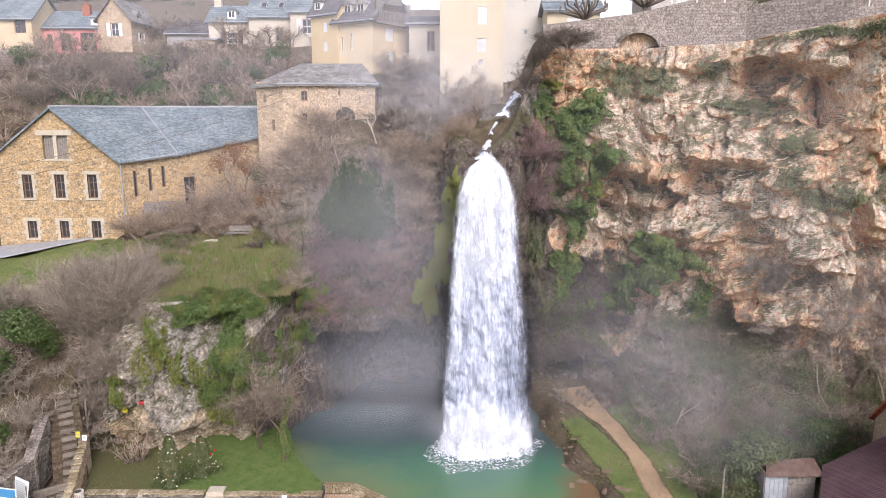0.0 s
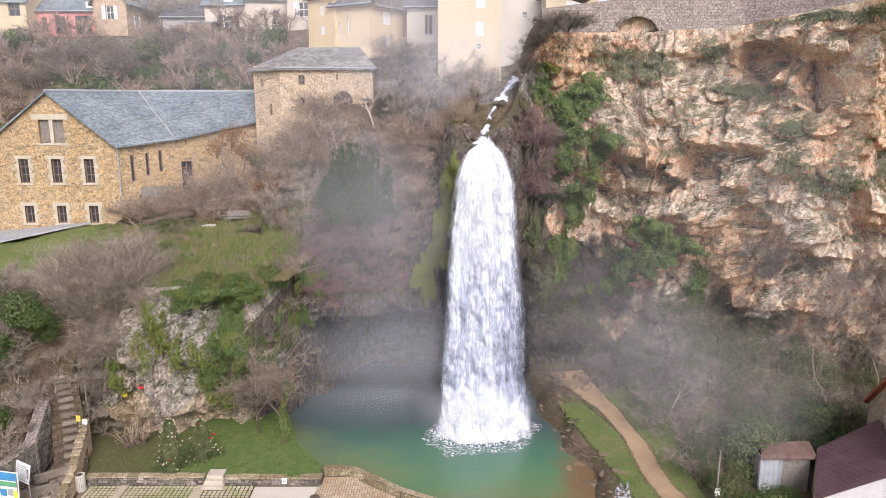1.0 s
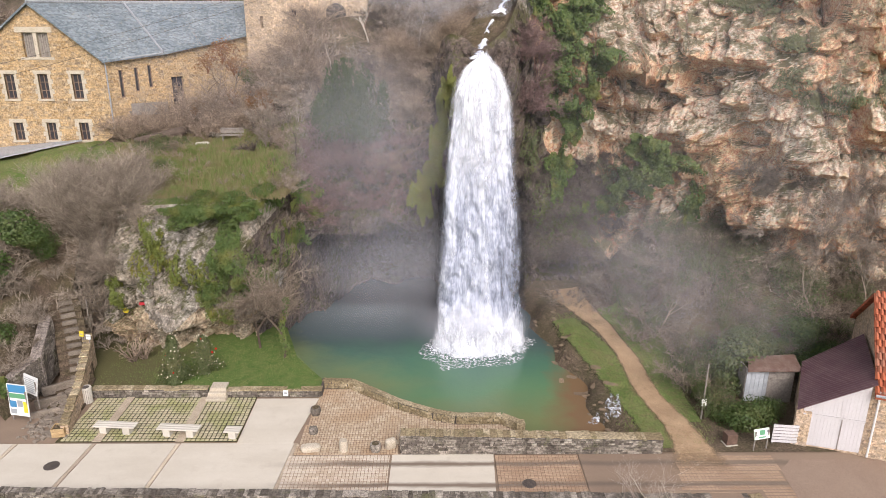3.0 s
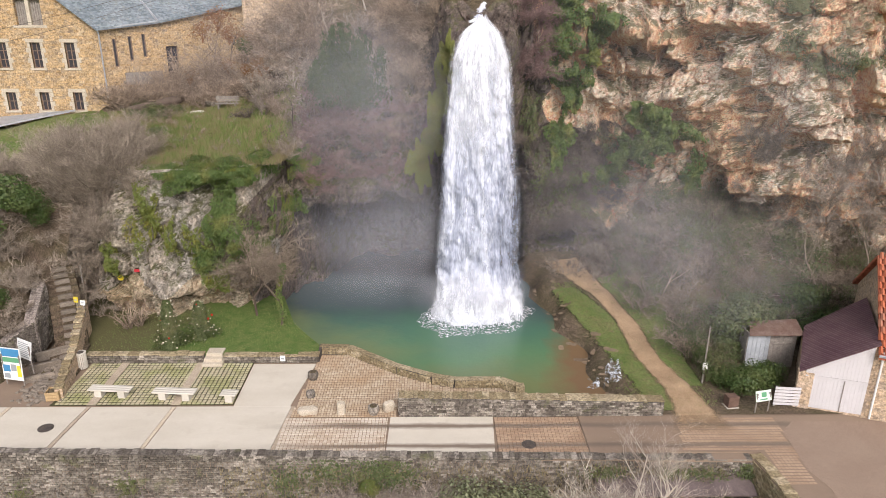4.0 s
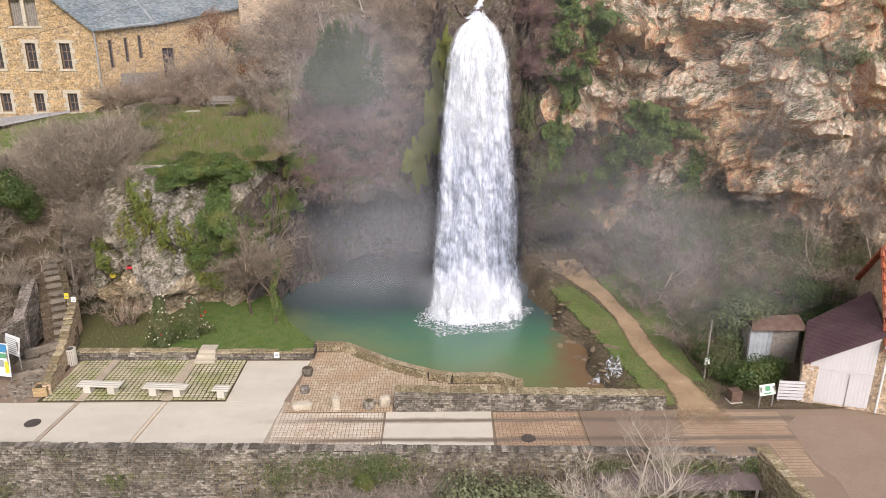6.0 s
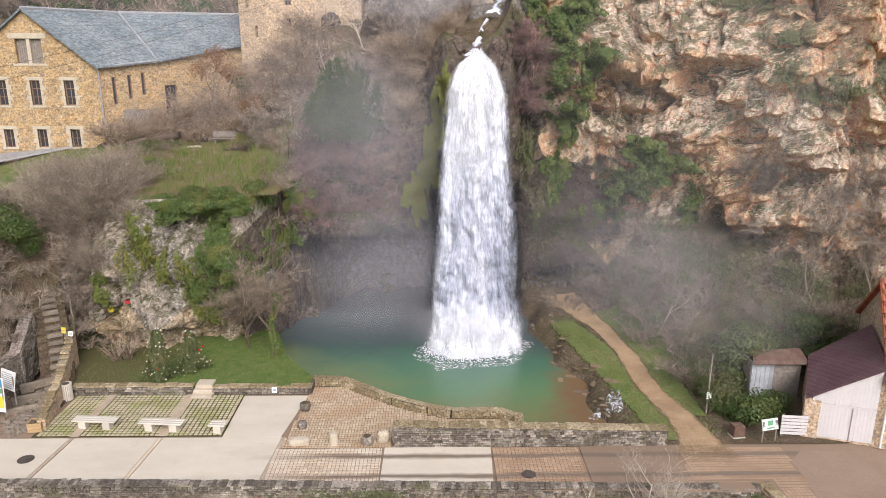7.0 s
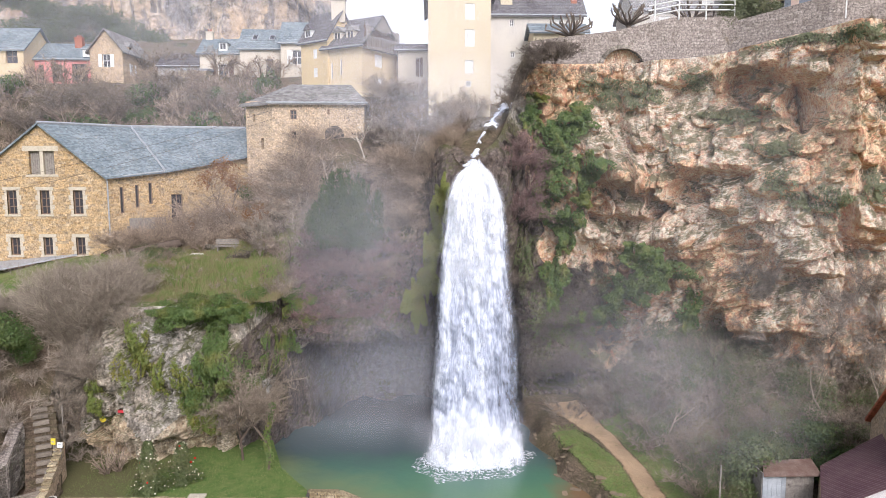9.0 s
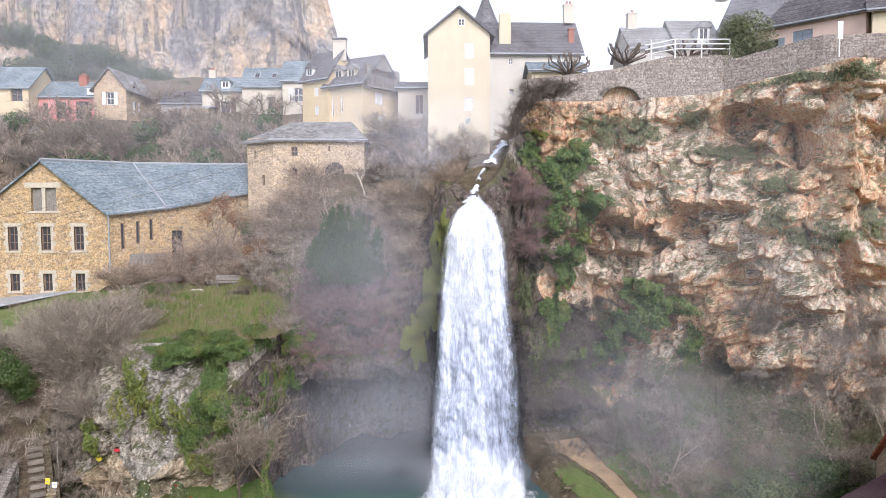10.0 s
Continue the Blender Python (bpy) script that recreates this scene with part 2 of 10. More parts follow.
def soil_material(name, a, b, c, grit=0.85, strip=False):
    k = Mat(name, 0.95, 0.0, 0.1)
    n1, n2, n3 = k.noise(0.5, 7.0, 0.7), k.noise(2.5, 8.0, 0.75), k.noise(11.0, 8.0, 0.8)
    col = k.mix(k.ramp(n1, (0.38, 0.0), (0.62, 1.0)), a, b)
    col = k.mix(k.ramp(n2, (0.48, 0.0), (0.68, 0.8)), col, c)
    col = k.mix(grit, col, k.ramp(n3, (0.35, 0.12), (0.65, 0.95)), "OVERLAY")
    k.color(col).bump(n3, grit, 0.12 * grit)
    if strip:
        k.alpha(worn_edge(k))
    return k.m


M["scrub_soil"] = soil_material("leaf_litter_soil", (0.13, 0.095, 0.07), (0.10, 0.085, 0.05), (0.21, 0.155, 0.11))
k = Mat("worn_lawn", 0.95, 0.0, 0.1)
n1, n3 = k.noise(0.9, 7.0, 0.7), k.noise(14.0, 8.0, 0.8)
col = k.mix(k.ramp(k.noise(2.0, 7.0, 0.7), (0.4, 0.0), (0.62, 1.0)), (0.08, 0.135, 0.035), (0.135, 0.165, 0.055))
bare = k.ramp(k.math("ADD", k.math("MULTIPLY", k.math("ADD", k.axis(0), 14.0), -0.11), k.math("MULTIPLY", n1, 0.9)), (0.36, 0.0), (0.66, 0.9))
col = k.mix(bare, col, k.mix(k.noise(3.0, 6.0), (0.10, 0.075, 0.045), (0.115, 0.115, 0.05)))
k.color(k.mix(0.6, col, k.ramp(n3, (0.35, 0.15), (0.65, 0.92)), "OVERLAY")).bump(n3, 0.6, 0.06)
M["lawn"] = k.m
M["meadow"] = soil_material("rough_meadow", (0.105, 0.155, 0.042), (0.165, 0.18, 0.065), (0.17, 0.13, 0.075))


def masonry(name, stones, joint, width=0.36, row=0.2, spread=0.3, mortar=0.014):
    """Rough coursed stonework for walls seen from afar: uneven courses along the wall."""
    k = Mat(name, 0.9, 0.0, 0.2)
    shift = k.node("ShaderNodeTexNoise", Scale=1.6, Detail=3.0)
    k.l.new(k.pos, shift.inputs["Vector"])
    wx, wz = k.axis(0, shift.outputs["Color"]), k.axis(1, shift.outputs["Color"])
    comb = k.n.new("ShaderNodeCombineXYZ")
    k.l.new(k.math("ADD", k.math("ADD", k.axis(0), k.math("MULTIPLY", k.axis(1), 0.35)), k.math("MULTIPLY", wx, 0.22)), comb.inputs[0])
    k.l.new(k.math("ADD", k.axis(2), k.math("MULTIPLY", wz, 0.2)), comb.inputs[1])
    br = k.node("ShaderNodeTexBrick", Scale=1.0, Mortar_Size=mortar, Mortar_Smooth=0.3, Bias=0.0, Brick_Width=width, Row_Height=row)
    br.offset_frequency, br.squash_frequency, br.squash = 2, 3, 0.7
    k.l.new(comb.outputs[0], br.inputs["Vector"])
    br.inputs["Color1"].default_value, br.inputs["Color2"].default_value, br.inputs["Mortar"].default_value = (0, 0, 0, 1), (1, 1, 1, 1), (0.5, 0.5, 0.5, 1)
    col = k.ramp(br.outputs["Color"], *[(i / (len(stones) - 1), c) for i, c in enumerate(stones)])
    col = k.mix(k.ramp(k.noise(2.2, 4.0), (0.4, 0.0), (0.6, 0.6)), col, stones[1])
    col = k.mix(k.ramp(k.noise(0.35, 7.0, 0.7), (0.45, 0.0), (0.65, spread)), col, joint)
    col = k.mix(k.math("MULTIPLY", br.outputs["Fac"], 0.75), col, joint)
    grain = k.noise(9.0, 6.0, 0.7)
    col = k.mix(0.75, col, k.ramp(grain, (0.35, 0.18), (0.65, 0.92)), "OVERLAY")
    k.color(col)
    k.bump(k.math("SUBTRACT", grain, br.outputs["Fac"]), 0.8, 0.05)
    return k.m


M["mill_stone"] = masonry("ochre_rubble", [(0.28, 0.18, 0.09), (0.47, 0.32, 0.17), (0.37, 0.26, 0.15), (0.22, 0.165, 0.12), (0.50, 0.38, 0.24)], (0.42, 0.315, 0.20), 0.40, 0.19, 0.35)
M["house_stone"] = masonry("brown_rubble", [(0.34, 0.25, 0.17), (0.54, 0.40, 0.27), (0.43, 0.33, 0.25), (0.28, 0.22, 0.17)], (0.44, 0.35, 0.26), 0.36, 0.19, 0.3)
M["grey_stone"] = masonry("grey_rubble", [(0.24, 0.195, 0.17), (0.36, 0.305, 0.27), (0.30, 0.255, 0.225), (0.20, 0.165, 0.145)], (0.19, 0.16, 0.14), 0.34, 0.2, 0.3, 0.02)
def piece_stone(name, dark, mid, pale):
    """Wall stones that differ piece by piece, with lichen and dark weathering in patches."""
    k = Mat(name, 0.9, 0.0, 0.2)
    pick = k.math("FRACT", k.math("ADD", k.rand(), k.island()))
    col = k.ramp(pick, (0.0, dark), (0.45, mid), (1.0, pale))
    col = k.mix(k.ramp(k.noise(0.6, 8.0, 0.75), (0.42, 0.0), (0.58, 0.85)), col, dark)
    grain = k.noise(9.0, 8.0, 0.75)
    col = k.mix(0.8, col, k.ramp(grain, (0.35, 0.15), (0.65, 0.95)), "OVERLAY")
    col = k.mix(k.ramp(k.noise(1.3, 6.0, 0.7), (0.58, 0.0), (0.68, 0.6)), col, (0.15, 0.15, 0.07))
    k.color(col).bump(grain, 0.9, 0.05)
    return k.m


M["stone_piece"] = piece_stone("wall_stone", (0.095, 0.08, 0.066), (0.235, 0.205, 0.17), (0.38, 0.335, 0.285))
M["joint"] = speckled("dark_joint", (0.06, 0.05, 0.045), (0.11, 0.095, 0.08), 4.0, 30.0)


def render_coat(name, c, c2, stain):
    k = Mat(name, 0.9, 0.0, 0.2)
    col = k.mix(k.ramp(k.noise(0.6, 5.0), (0.35, 0.0), (0.65, 1.0)), c, c2)
    col = k.mix(k.ramp(k.noise(0.9, 6.0, 0.7, k.scaled(1, 1, 0.25)), (0.55, 0.0), (0.75, 0.5)), col, stain)
    g = k.noise(18.0, 4.0)
    k.color(k.mix(0.25, col, k.ramp(g, (0.3, 0.3), (0.7, 0.75)), "OVERLAY")).bump(g, 0.3, 0.01)
    return k.m


M["cream"] = render_coat("cream_render", (0.62, 0.53, 0.38), (0.56, 0.47, 0.34), (0.42, 0.32, 0.21))
M["yellow"] = render_coat("yellow_render", (0.66, 0.50, 0.28), (0.60, 0.45, 0.26), (0.45, 0.33, 0.19))
M["ochre"] = render_coat("ochre_render", (0.64, 0.51, 0.34), (0.58, 0.46, 0.31), (0.42, 0.32, 0.21))
M["pink"] = render_coat("pink_render", (0.72, 0.30, 0.28), (0.66, 0.28, 0.26), (0.5, 0.28, 0.25))
M["beige"] = render_coat("beige_render", (0.58, 0.51, 0.42), (0.52, 0.46, 0.38), (0.4, 0.35, 0.29))
M["salmon"] = render_coat("salmon_render", (0.68, 0.50, 0.42), (0.62, 0.46, 0.39), (0.5, 0.4, 0.34))
M["grey_coat"] = render_coat("grey_render", (0.42, 0.40, 0.38), (0.36, 0.34, 0.33), (0.25, 0.23, 0.22))


def slate(name, a, b, lichen, row=5.0):
    k = Mat(name, 0.75, 0.0, 0.15)
    n = k.noise(0.5, 5.0, 0.6)
    fine = k.voronoi(row, k.scaled(1.2, 1.2, 2.2), "F1", "Color")
    col = k.mix(k.ramp(n, (0.35, 0.0), (0.65, 1.0)), a, b)
    col = k.mix(0.55, col, k.ramp(k.axis(0, fine), (0.0, 0.25), (1.0, 0.8)), "OVERLAY")
    col = k.mix(k.ramp(k.noise(2.5, 6.0, 0.75), (0.56, 0.0), (0.7, 0.7)), col, lichen)
    k.color(col)
    k.bump(k.axis(1, fine), 0.5, 0.03)
    return k.m


M["slate"] = slate("blue_grey_slate", (0.135, 0.165, 0.185), (0.21, 0.24, 0.255), (0.25, 0.24, 0.2))
M["lauze"] = slate("lichened_stone_slate", (0.17, 0.155, 0.145), (0.26, 0.25, 0.24), (0.40, 0.38, 0.34), 3.0)
M["dark_slate"] = slate("dark_slate", (0.09, 0.08, 0.085), (0.14, 0.13, 0.135), (0.21, 0.19, 0.17))
M["tile"] = slate("red_clay_tile", (0.42, 0.13, 0.07), (0.33, 0.10, 0.06), (0.24, 0.13, 0.1), 4.0)
M["pale_stone"] = speckled("dressed_pale_stone", (0.50, 0.44, 0.35), (0.42, 0.36, 0.28), 3.0, 30.0)
M["glass"] = Mat("window_glass", 0.12, 0.0, 0.6).color((0.05, 0.047, 0.055)).m
M["frame_white"] = speckled("white_paint", (0.74, 0.73, 0.70), (0.66, 0.65, 0.62), 5.0, 60.0, 0.5)
M["frame_brown"] = speckled("brown_window_paint", (0.16, 0.10, 0.075), (0.22, 0.15, 0.11), 5.0, 60.0, 0.6)
M["shutter_grey"] = speckled("blue_grey_paint", (0.25, 0.28, 0.32), (0.2, 0.23, 0.27), 5.0, 60.0, 0.6)
M["zinc"] = speckled("zinc_sheet", (0.42, 0.43, 0.45), (0.32, 0.33, 0.35), 3.0, 40.0, 0.45, 0.2, 0.01, 0.5, 0.4)
M["brick"] = speckled("red_brick", (0.36, 0.14, 0.09), (0.28, 0.11, 0.075), 5.0, 30.0)
M["wood_grey"] = speckled("weathered_grey_wood", (0.28, 0.25, 0.22), (0.18, 0.155, 0.135), 6.0, 45.0)
M["dark_wood"] = speckled("dark_stained_wood", (0.10, 0.06, 0.045), (0.15, 0.095, 0.07), 6.0, 45.0)


def tracks(k):
    """Two ragged muddy wheel tracks along the lane, from the square to the crossing."""
    y = k.math("ADD", k.axis(1), k.math("MULTIPLY", k.noise(0.8, 5.0, 0.7, k.scaled(0.35, 1, 1)), 0.5))
    a = k.ramp(k.math("ABSOLUTE", k.math("SUBTRACT", y, 25.55)), (0.06, 1.0), (0.24, 0.0))
    b = k.ramp(k.math("ABSOLUTE", k.math("SUBTRACT", y, 27.05)), (0.06, 1.0), (0.26, 0.0))
    along = k.ramp(k.math("MULTIPLY", k.math("ADD", k.axis(0), 9.0), 0.1), (0.1, 0.0), (0.5, 1.0))
    return k.math("MULTIPLY", k.math("MAXIMUM", a, b), along)


def concrete(name, a, b, dirt, wet=None):
    k = Mat(name, 0.85, 0.0, 0.25)
    n = k.noise(0.45, 6.0, 0.6, k.scaled(0.6, 1.6, 1.0))
    col = k.mix(k.ramp(n, (0.35, 0.0), (0.65, 1.0)), a, b)
    col = k.mix(k.ramp(k.noise(1.6, 6.0, 0.7), (0.55, 0.0), (0.75, 0.45)), col, dirt)
    if wet:
        # red mud carried across the lane by cars and water
        where = k.ramp(k.math("ADD", k.math("MULTIPLY", k.axis(0), 0.05), k.math("MULTIPLY", k.noise(0.35, 5.0), 0.45)), (0.36, 0.0), (0.62, 1.0))
        col = k.mix(where, col, wet)
        col = k.mix(tracks(k), col, (0.20, 0.155, 0.12))
    else:
        col = k.mix(k.math("MULTIPLY", tracks(k), 0.75), col, (0.15, 0.115, 0.09))
    g = k.noise(45.0, 3.0)
    col = k.mix(0.22, col, k.ramp(g, (0.3, 0.3), (0.7, 0.75)), "OVERLAY")
    k.color(col).bump(g, 0.12, 0.006)
    return k.m


M["road"] = concrete("lane_concrete", (0.60, 0.545, 0.455), (0.53, 0.475, 0.39), (0.43, 0.37, 0.295), (0.30, 0.20, 0.13))


def path_material():
    """Trodden ochre earth: damp patches, pebbles, thinning out to mud where it meets the lane."""
    k = Mat("earth_path", 0.92, 0.0, 0.2)
    n1, n2, n3 = k.noise(0.7, 7.0, 0.7), k.noise(3.0, 8.0, 0.75), k.noise(22.0, 6.0, 0.75)
    col = k.mix(k.ramp(n1, (0.38, 0.0), (0.62, 1.0)), (0.41, 0.285, 0.175), (0.32, 0.215, 0.13))
    col = k.mix(k.ramp(n2, (0.52, 0.0), (0.66, 0.8)), col, (0.42, 0.31, 0.20))
    col = k.mix(k.ramp(k.noise(1.7, 8.0, 0.75), (0.56, 0.0), (0.66, 0.6)), col, (0.17, 0.17, 0.07))
    col = k.mix(0.7, col, k.ramp(n3, (0.35, 0.15), (0.65, 0.92)), "OVERLAY")
    k.color(col).bump(n3, 0.8, 0.05)
    lane_end = k.ramp(k.math("ADD", k.math("MULTIPLY", k.math("SUBTRACT", k.axis(1), 25.0), 0.25), k.math("MULTIPLY", n2, 0.5)), (0.5, 0.0), (0.95, 1.0))
    k.alpha(k.math("MULTIPLY", lane_end, worn_edge(k, 0.24, 0.7)))
    return k.m


M["path"] = path_material()
M["verge"] = soil_material("verge_grass", (0.115, 0.165, 0.05), (0.16, 0.18, 0.07), (0.17, 0.125, 0.075), 0.7, True)
M["asphalt"] = concrete("muddy_asphalt", (0.265, 0.195, 0.14), (0.235, 0.17, 0.125), (0.20, 0.14, 0.10))
M["kerb"] = concrete("bench_concrete", (0.58, 0.54, 0.47), (0.5, 0.46, 0.4), (0.36, 0.33, 0.28))
M["paver"] = speckled("cream_paver", (0.50, 0.42, 0.32), (0.42, 0.34, 0.25), 1.5, 30.0, 0.85, 0.4, 0.01, per_object=0.3)


def water_material():
    k = Mat("green_pool_water", 0.14, 0.0, 0.35)
    x, y = k.axis(0), k.axis(1)
    # water colour by distance; its dark back also paints the hollow's reflection
    depth = k.ramp(k.math("ADD", k.math("MULTIPLY", k.math("SUBTRACT", y, 31.0), 0.07), k.math("MULTIPLY", k.noise(0.22, 4.0), 0.35)), (0.2, (0.16, 0.19, 0.085)), (0.40, (0.105, 0.205, 0.105)), (0.62, (0.075, 0.165, 0.11)), (0.9, (0.07, 0.10, 0.105)))
    pale = k.ramp(k.math("ADD", k.math("ADD", k.math("MULTIPLY", k.math("SUBTRACT", x, 0.5), -0.09), k.math("MULTIPLY", k.noise(0.35, 4.0), 0.7)), k.math("MULTIPLY", k.math("MAXIMUM", k.math("SUBTRACT", y, 35.0), 0.0), -0.12)), (0.35, 0.0), (0.8, 0.75))
    depth = k.mix(pale, depth, (0.17, 0.205, 0.095))
    shallow = k.ramp(k.math("ADD", k.math("MULTIPLY", k.math("SUBTRACT", x, k.math("MULTIPLY", y, 0.15)), 0.16), k.math("MULTIPLY", k.noise(0.5, 4.0), 0.5)), (0.38, 0.0), (0.66, 1.0))
    k.color(k.mix(shallow, depth, (0.19, 0.12, 0.065)))
    k.bump(k.math("ADD", k.noise(2.2, 4.0, 0.6), k.math("MULTIPLY", k.noise(9.0, 3.0), 0.4)), 0.35, 0.06)
    return k.m


M["water"] = water_material()


def fall_material(name, low, high, cols=5.0, rows=2.2, a=(0.42, 0.455, 0.56), b=(0.72, 0.735, 0.78), soft=0.12):
    """Falling white water: aerated clots and streaks along the flow that let the light through between them; grey-blue
    shading is painted into the thinner parts.
    """
    k = Mat(name, 0.55, 0.0, 0.25)
    uv = k.n.new("ShaderNodeTexCoord").outputs["UV"]
    bend = k.node("ShaderNodeTexNoise", Scale=3.0, Detail=3.0)
    k.l.new(uv, bend.inputs["Vector"])
    sway = k.n.new("ShaderNodeVectorMath")
    sway.operation = "MULTIPLY_ADD"
    k.l.new(bend.outputs["Color"], sway.inputs[0])
    sway.inputs[1].default_value = (0.10, 0.05, 0.0)
    k.l.new(uv, sway.inputs[2])
    way = sway.outputs[0]
    n = k.noise(1.0, 5.0, 0.62, k.scaled(cols * 1.3, rows * 0.55, 1.0, way))
    n2 = k.noise(1.0, 6.0, 0.74, k.scaled(cols * 4.0, rows * 4.4, 1.0, way))
    n3 = k.noise(1.0, 5.0, 0.75, k.scaled(cols * 13.0, rows * 17.0, 1.0, way))
    both = k.math("ADD", k.math("ADD", k.math("MULTIPLY", n, 0.40), k.math("MULTIPLY", n2, 0.34)), k.math("MULTIPLY", n3, 0.26))
    both = k.math("ADD", k.math("SUBTRACT", both, 0.06), k.ramp(k.axis(1, uv), (0.0, 0.21), (0.2, 0.09), (0.5, 0.015), (0.8, 0.015), (0.93, 0.12), (1.0, 0.25)))
    # lower half and right side thinner, their grey-blue shading painted into the colour
    both = k.math("SUBTRACT", both, k.math("MULTIPLY", k.ramp(k.axis(1, uv), (0.3, 0.0), (0.5, 1.0), (0.84, 1.0), (0.93, 0.0)), 0.045))
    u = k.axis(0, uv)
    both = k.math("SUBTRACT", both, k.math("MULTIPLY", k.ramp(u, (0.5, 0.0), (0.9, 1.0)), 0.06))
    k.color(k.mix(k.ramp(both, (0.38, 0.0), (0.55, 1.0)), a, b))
    edge = k.math("MULTIPLY", k.ramp(u, (0.0, 0.0), (soft, 1.0)), k.ramp(u, (1.0 - 1.8 * soft, 1.0), (1.0, 0.0)))
    body = k.ramp(k.math("ADD", both, k.math("MULTIPLY", k.math("SUBTRACT", edge, 1.0), 0.16)), (low, 0.0), (high, 1.0))
    k.alpha(k.math("MULTIPLY", body, k.ramp(edge, (0.0, 0.0), (0.35, 1.0))))
    return k.m


def foam_material(name, low, high, scale):
    """Broken white foam on dark water."""
    k = Mat(name, 0.6, 0.0, 0.3)
    n = k.noise(scale, 7.0, 0.7)
    k.color((0.72, 0.75, 0.78))
    k.alpha(k.ramp(n, (low, 0.0), (high, 1.0)))
    return k.m


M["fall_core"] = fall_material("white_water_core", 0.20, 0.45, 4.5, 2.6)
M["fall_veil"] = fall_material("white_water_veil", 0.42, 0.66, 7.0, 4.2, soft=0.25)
M["foam"] = foam_material("white_foam", 0.46, 0.66, 5.5)


# ---- the ground, the cliff and the slopes ----
def structure(ob, label, category):
    return tagged(ob, label, category, kind="structure")


def cliff_front(x, z):
    """How far back the rock face stands at x and height z."""
    right = 48.5 - 9.5 * S(13, 25, x) - 6.5 * S(25, 50, x)
    right = right + 2.6 * (1 - S(3, 11, z)) * S(9, 13, x) + 1.6 * S(15.5, 24, z) * (1 - S(19, 26, x)) - 1.3 * S(10.5, 12.5, z) * (1 - S(16, 20.5, z)) * S(8, 10, x) * (1 - S(21, 24, x))
    right = right - 7.0 * (1 - S(-1, 4.5, z)) * S(9, 14, x)
    falls = 43.9 + 2.4 * (1 - S(9, 16.5, z)) + 1.2 * (1 - S(0, 6, z)) + 3.4 * S(17.2, 21, z)
    left = 45.0 + 1.6 * S(5.6, 11, z) + 6.5 * (1 - S(4.2, 5.4, z + 0.6 * np.sin(x * 0.9 + 1.0) + 0.3 * np.sin(x * 2.7))) * S(-8.8, -5.6, x + 0.25 * z)
    lump = 37.0 + 0.075 * (x + 15.2) ** 2 + 0.5 * S(-18, -22, x) * (x + 18) ** 2 + 1.6 * S(5, 9.5, z) + 1.1 * (1 - S(1.0, 2.2, z))
    lump = np.minimum(lump, 42.5)
    y = lump + (left - lump) * S(-11.2, -8.2, x)
    y = y + (falls - y) * S(-0.6, 1.0, x)
    return y + (right - y) * S(4.4, 7.5, x)


def cliff_top(x):
    return 9.0 + 1.5 * S(-9.4, -6, x) + 1.8 * S(-7, -2, x) + 5.9 * S(-2.6, 0.8, x) + 5.8 * S(3.6, 7.5, x) - 0.85 * np.exp(-((x - 2.6) / 0.8) ** 2) + 0.8 * S(18, 24, x)


def slope_height(x, y):
    """Height of the land behind the rock face."""
    left = 9.0 + 1.4 * S(40, 47, y) + 0.4 * S(48, 54, y) - 1.5 * S(-26, -33, x) * S(44, 54, y) + 7.0 * S(63, 74, y) + 9.5 * S(70, 84, y) + 14 * S(95, 150, y)
    middle = 10.5 + 3.0 * S(46, 51, y) + 5.5 * S(50, 58, y) + 4.0 * S(57, 63, y) + 5 * S(66, 84, y) + 12 * S(95, 150, y)
    stream = 17.3 + 2.9 * S(43.6, 47.5, y) + 1.0 * S(50, 58, y)
    right = 24.0 + 1.2 * S(49, 52, y) + 1.0 * S(52, 75, y) + 0.8 * S(18, 24, x)
    z = left + (middle - left) * S(-16, -9, x)
    z = z + (stream - z) * S(-0.5, 1.6, x) * (1 - S(50, 58, y))
    return z + (right - z) * S(4.6, 7.5, x) * np.where(y > 57, S(4, 14, x), 1)


def rock_relief(x, y, z, amount=1.0):
    """Draped tufa: hanging lobes, ledges and broken blocks."""
    w = 1.5 * fbm(x * 0.35, y * 0.35, z * 0.35, 3, 41)
    d, v = cells((x + w) * 0.42, y * 0.42, (z + w) * 0.24, 11)
    d2, v2 = cells((x + w) * 1.0 + 7, y * 1.0, z * 0.55, 23)
    d3, v3 = cells(x * 2.6 + w, y * 2.6, z * 1.5, 37)
    lobes = 1.9 * (0.5 - d) + 1.0 * (v - 0.5)
    blocks = 0.85 * (0.45 - d2) + 0.6 * (v2 - 0.5)
    chips = 0.34 * (0.45 - d3) + 0.26 * (v3 - 0.5) + 0.42 * fbm(x * 4.5, y * 4.5, z * 3.6, 3, 71)
    ridge = np.abs(fbm(x * 0.9, y * 0.9, z * 0.25, 4, 51))
    rough = 1.3 * fbm(x * 0.5, y * 0.5, z * 0.35, 3, 5) - 2.2 * ridge + 0.3 + 0.5 * fbm(x * 3.2, y * 3.2, z * 2.4, 3, 9)
    lobes = lobes + chips
    return amount * (lobes + blocks + rough)


STEP = 0.088
xs = np.arange(-24, 46, STEP)
zz = np.linspace(0, 1, 290)
XX = np.repeat(xs[None, :], len(zz), 0)
ZZ = -1.6 + (cliff_top(XX) + 1.6) * zz[:, None]
YY = cliff_front(XX, ZZ)
Y0 = YY.copy()
calm = 1 - 0.55 * S(-0.5, 1.0, XX) * (1 - S(4, 5.5, XX))
east_side = S(6.0, 9.0, XX)
fade = 1 - 0.75 * S(0.93, 1.0, zz)[:, None]


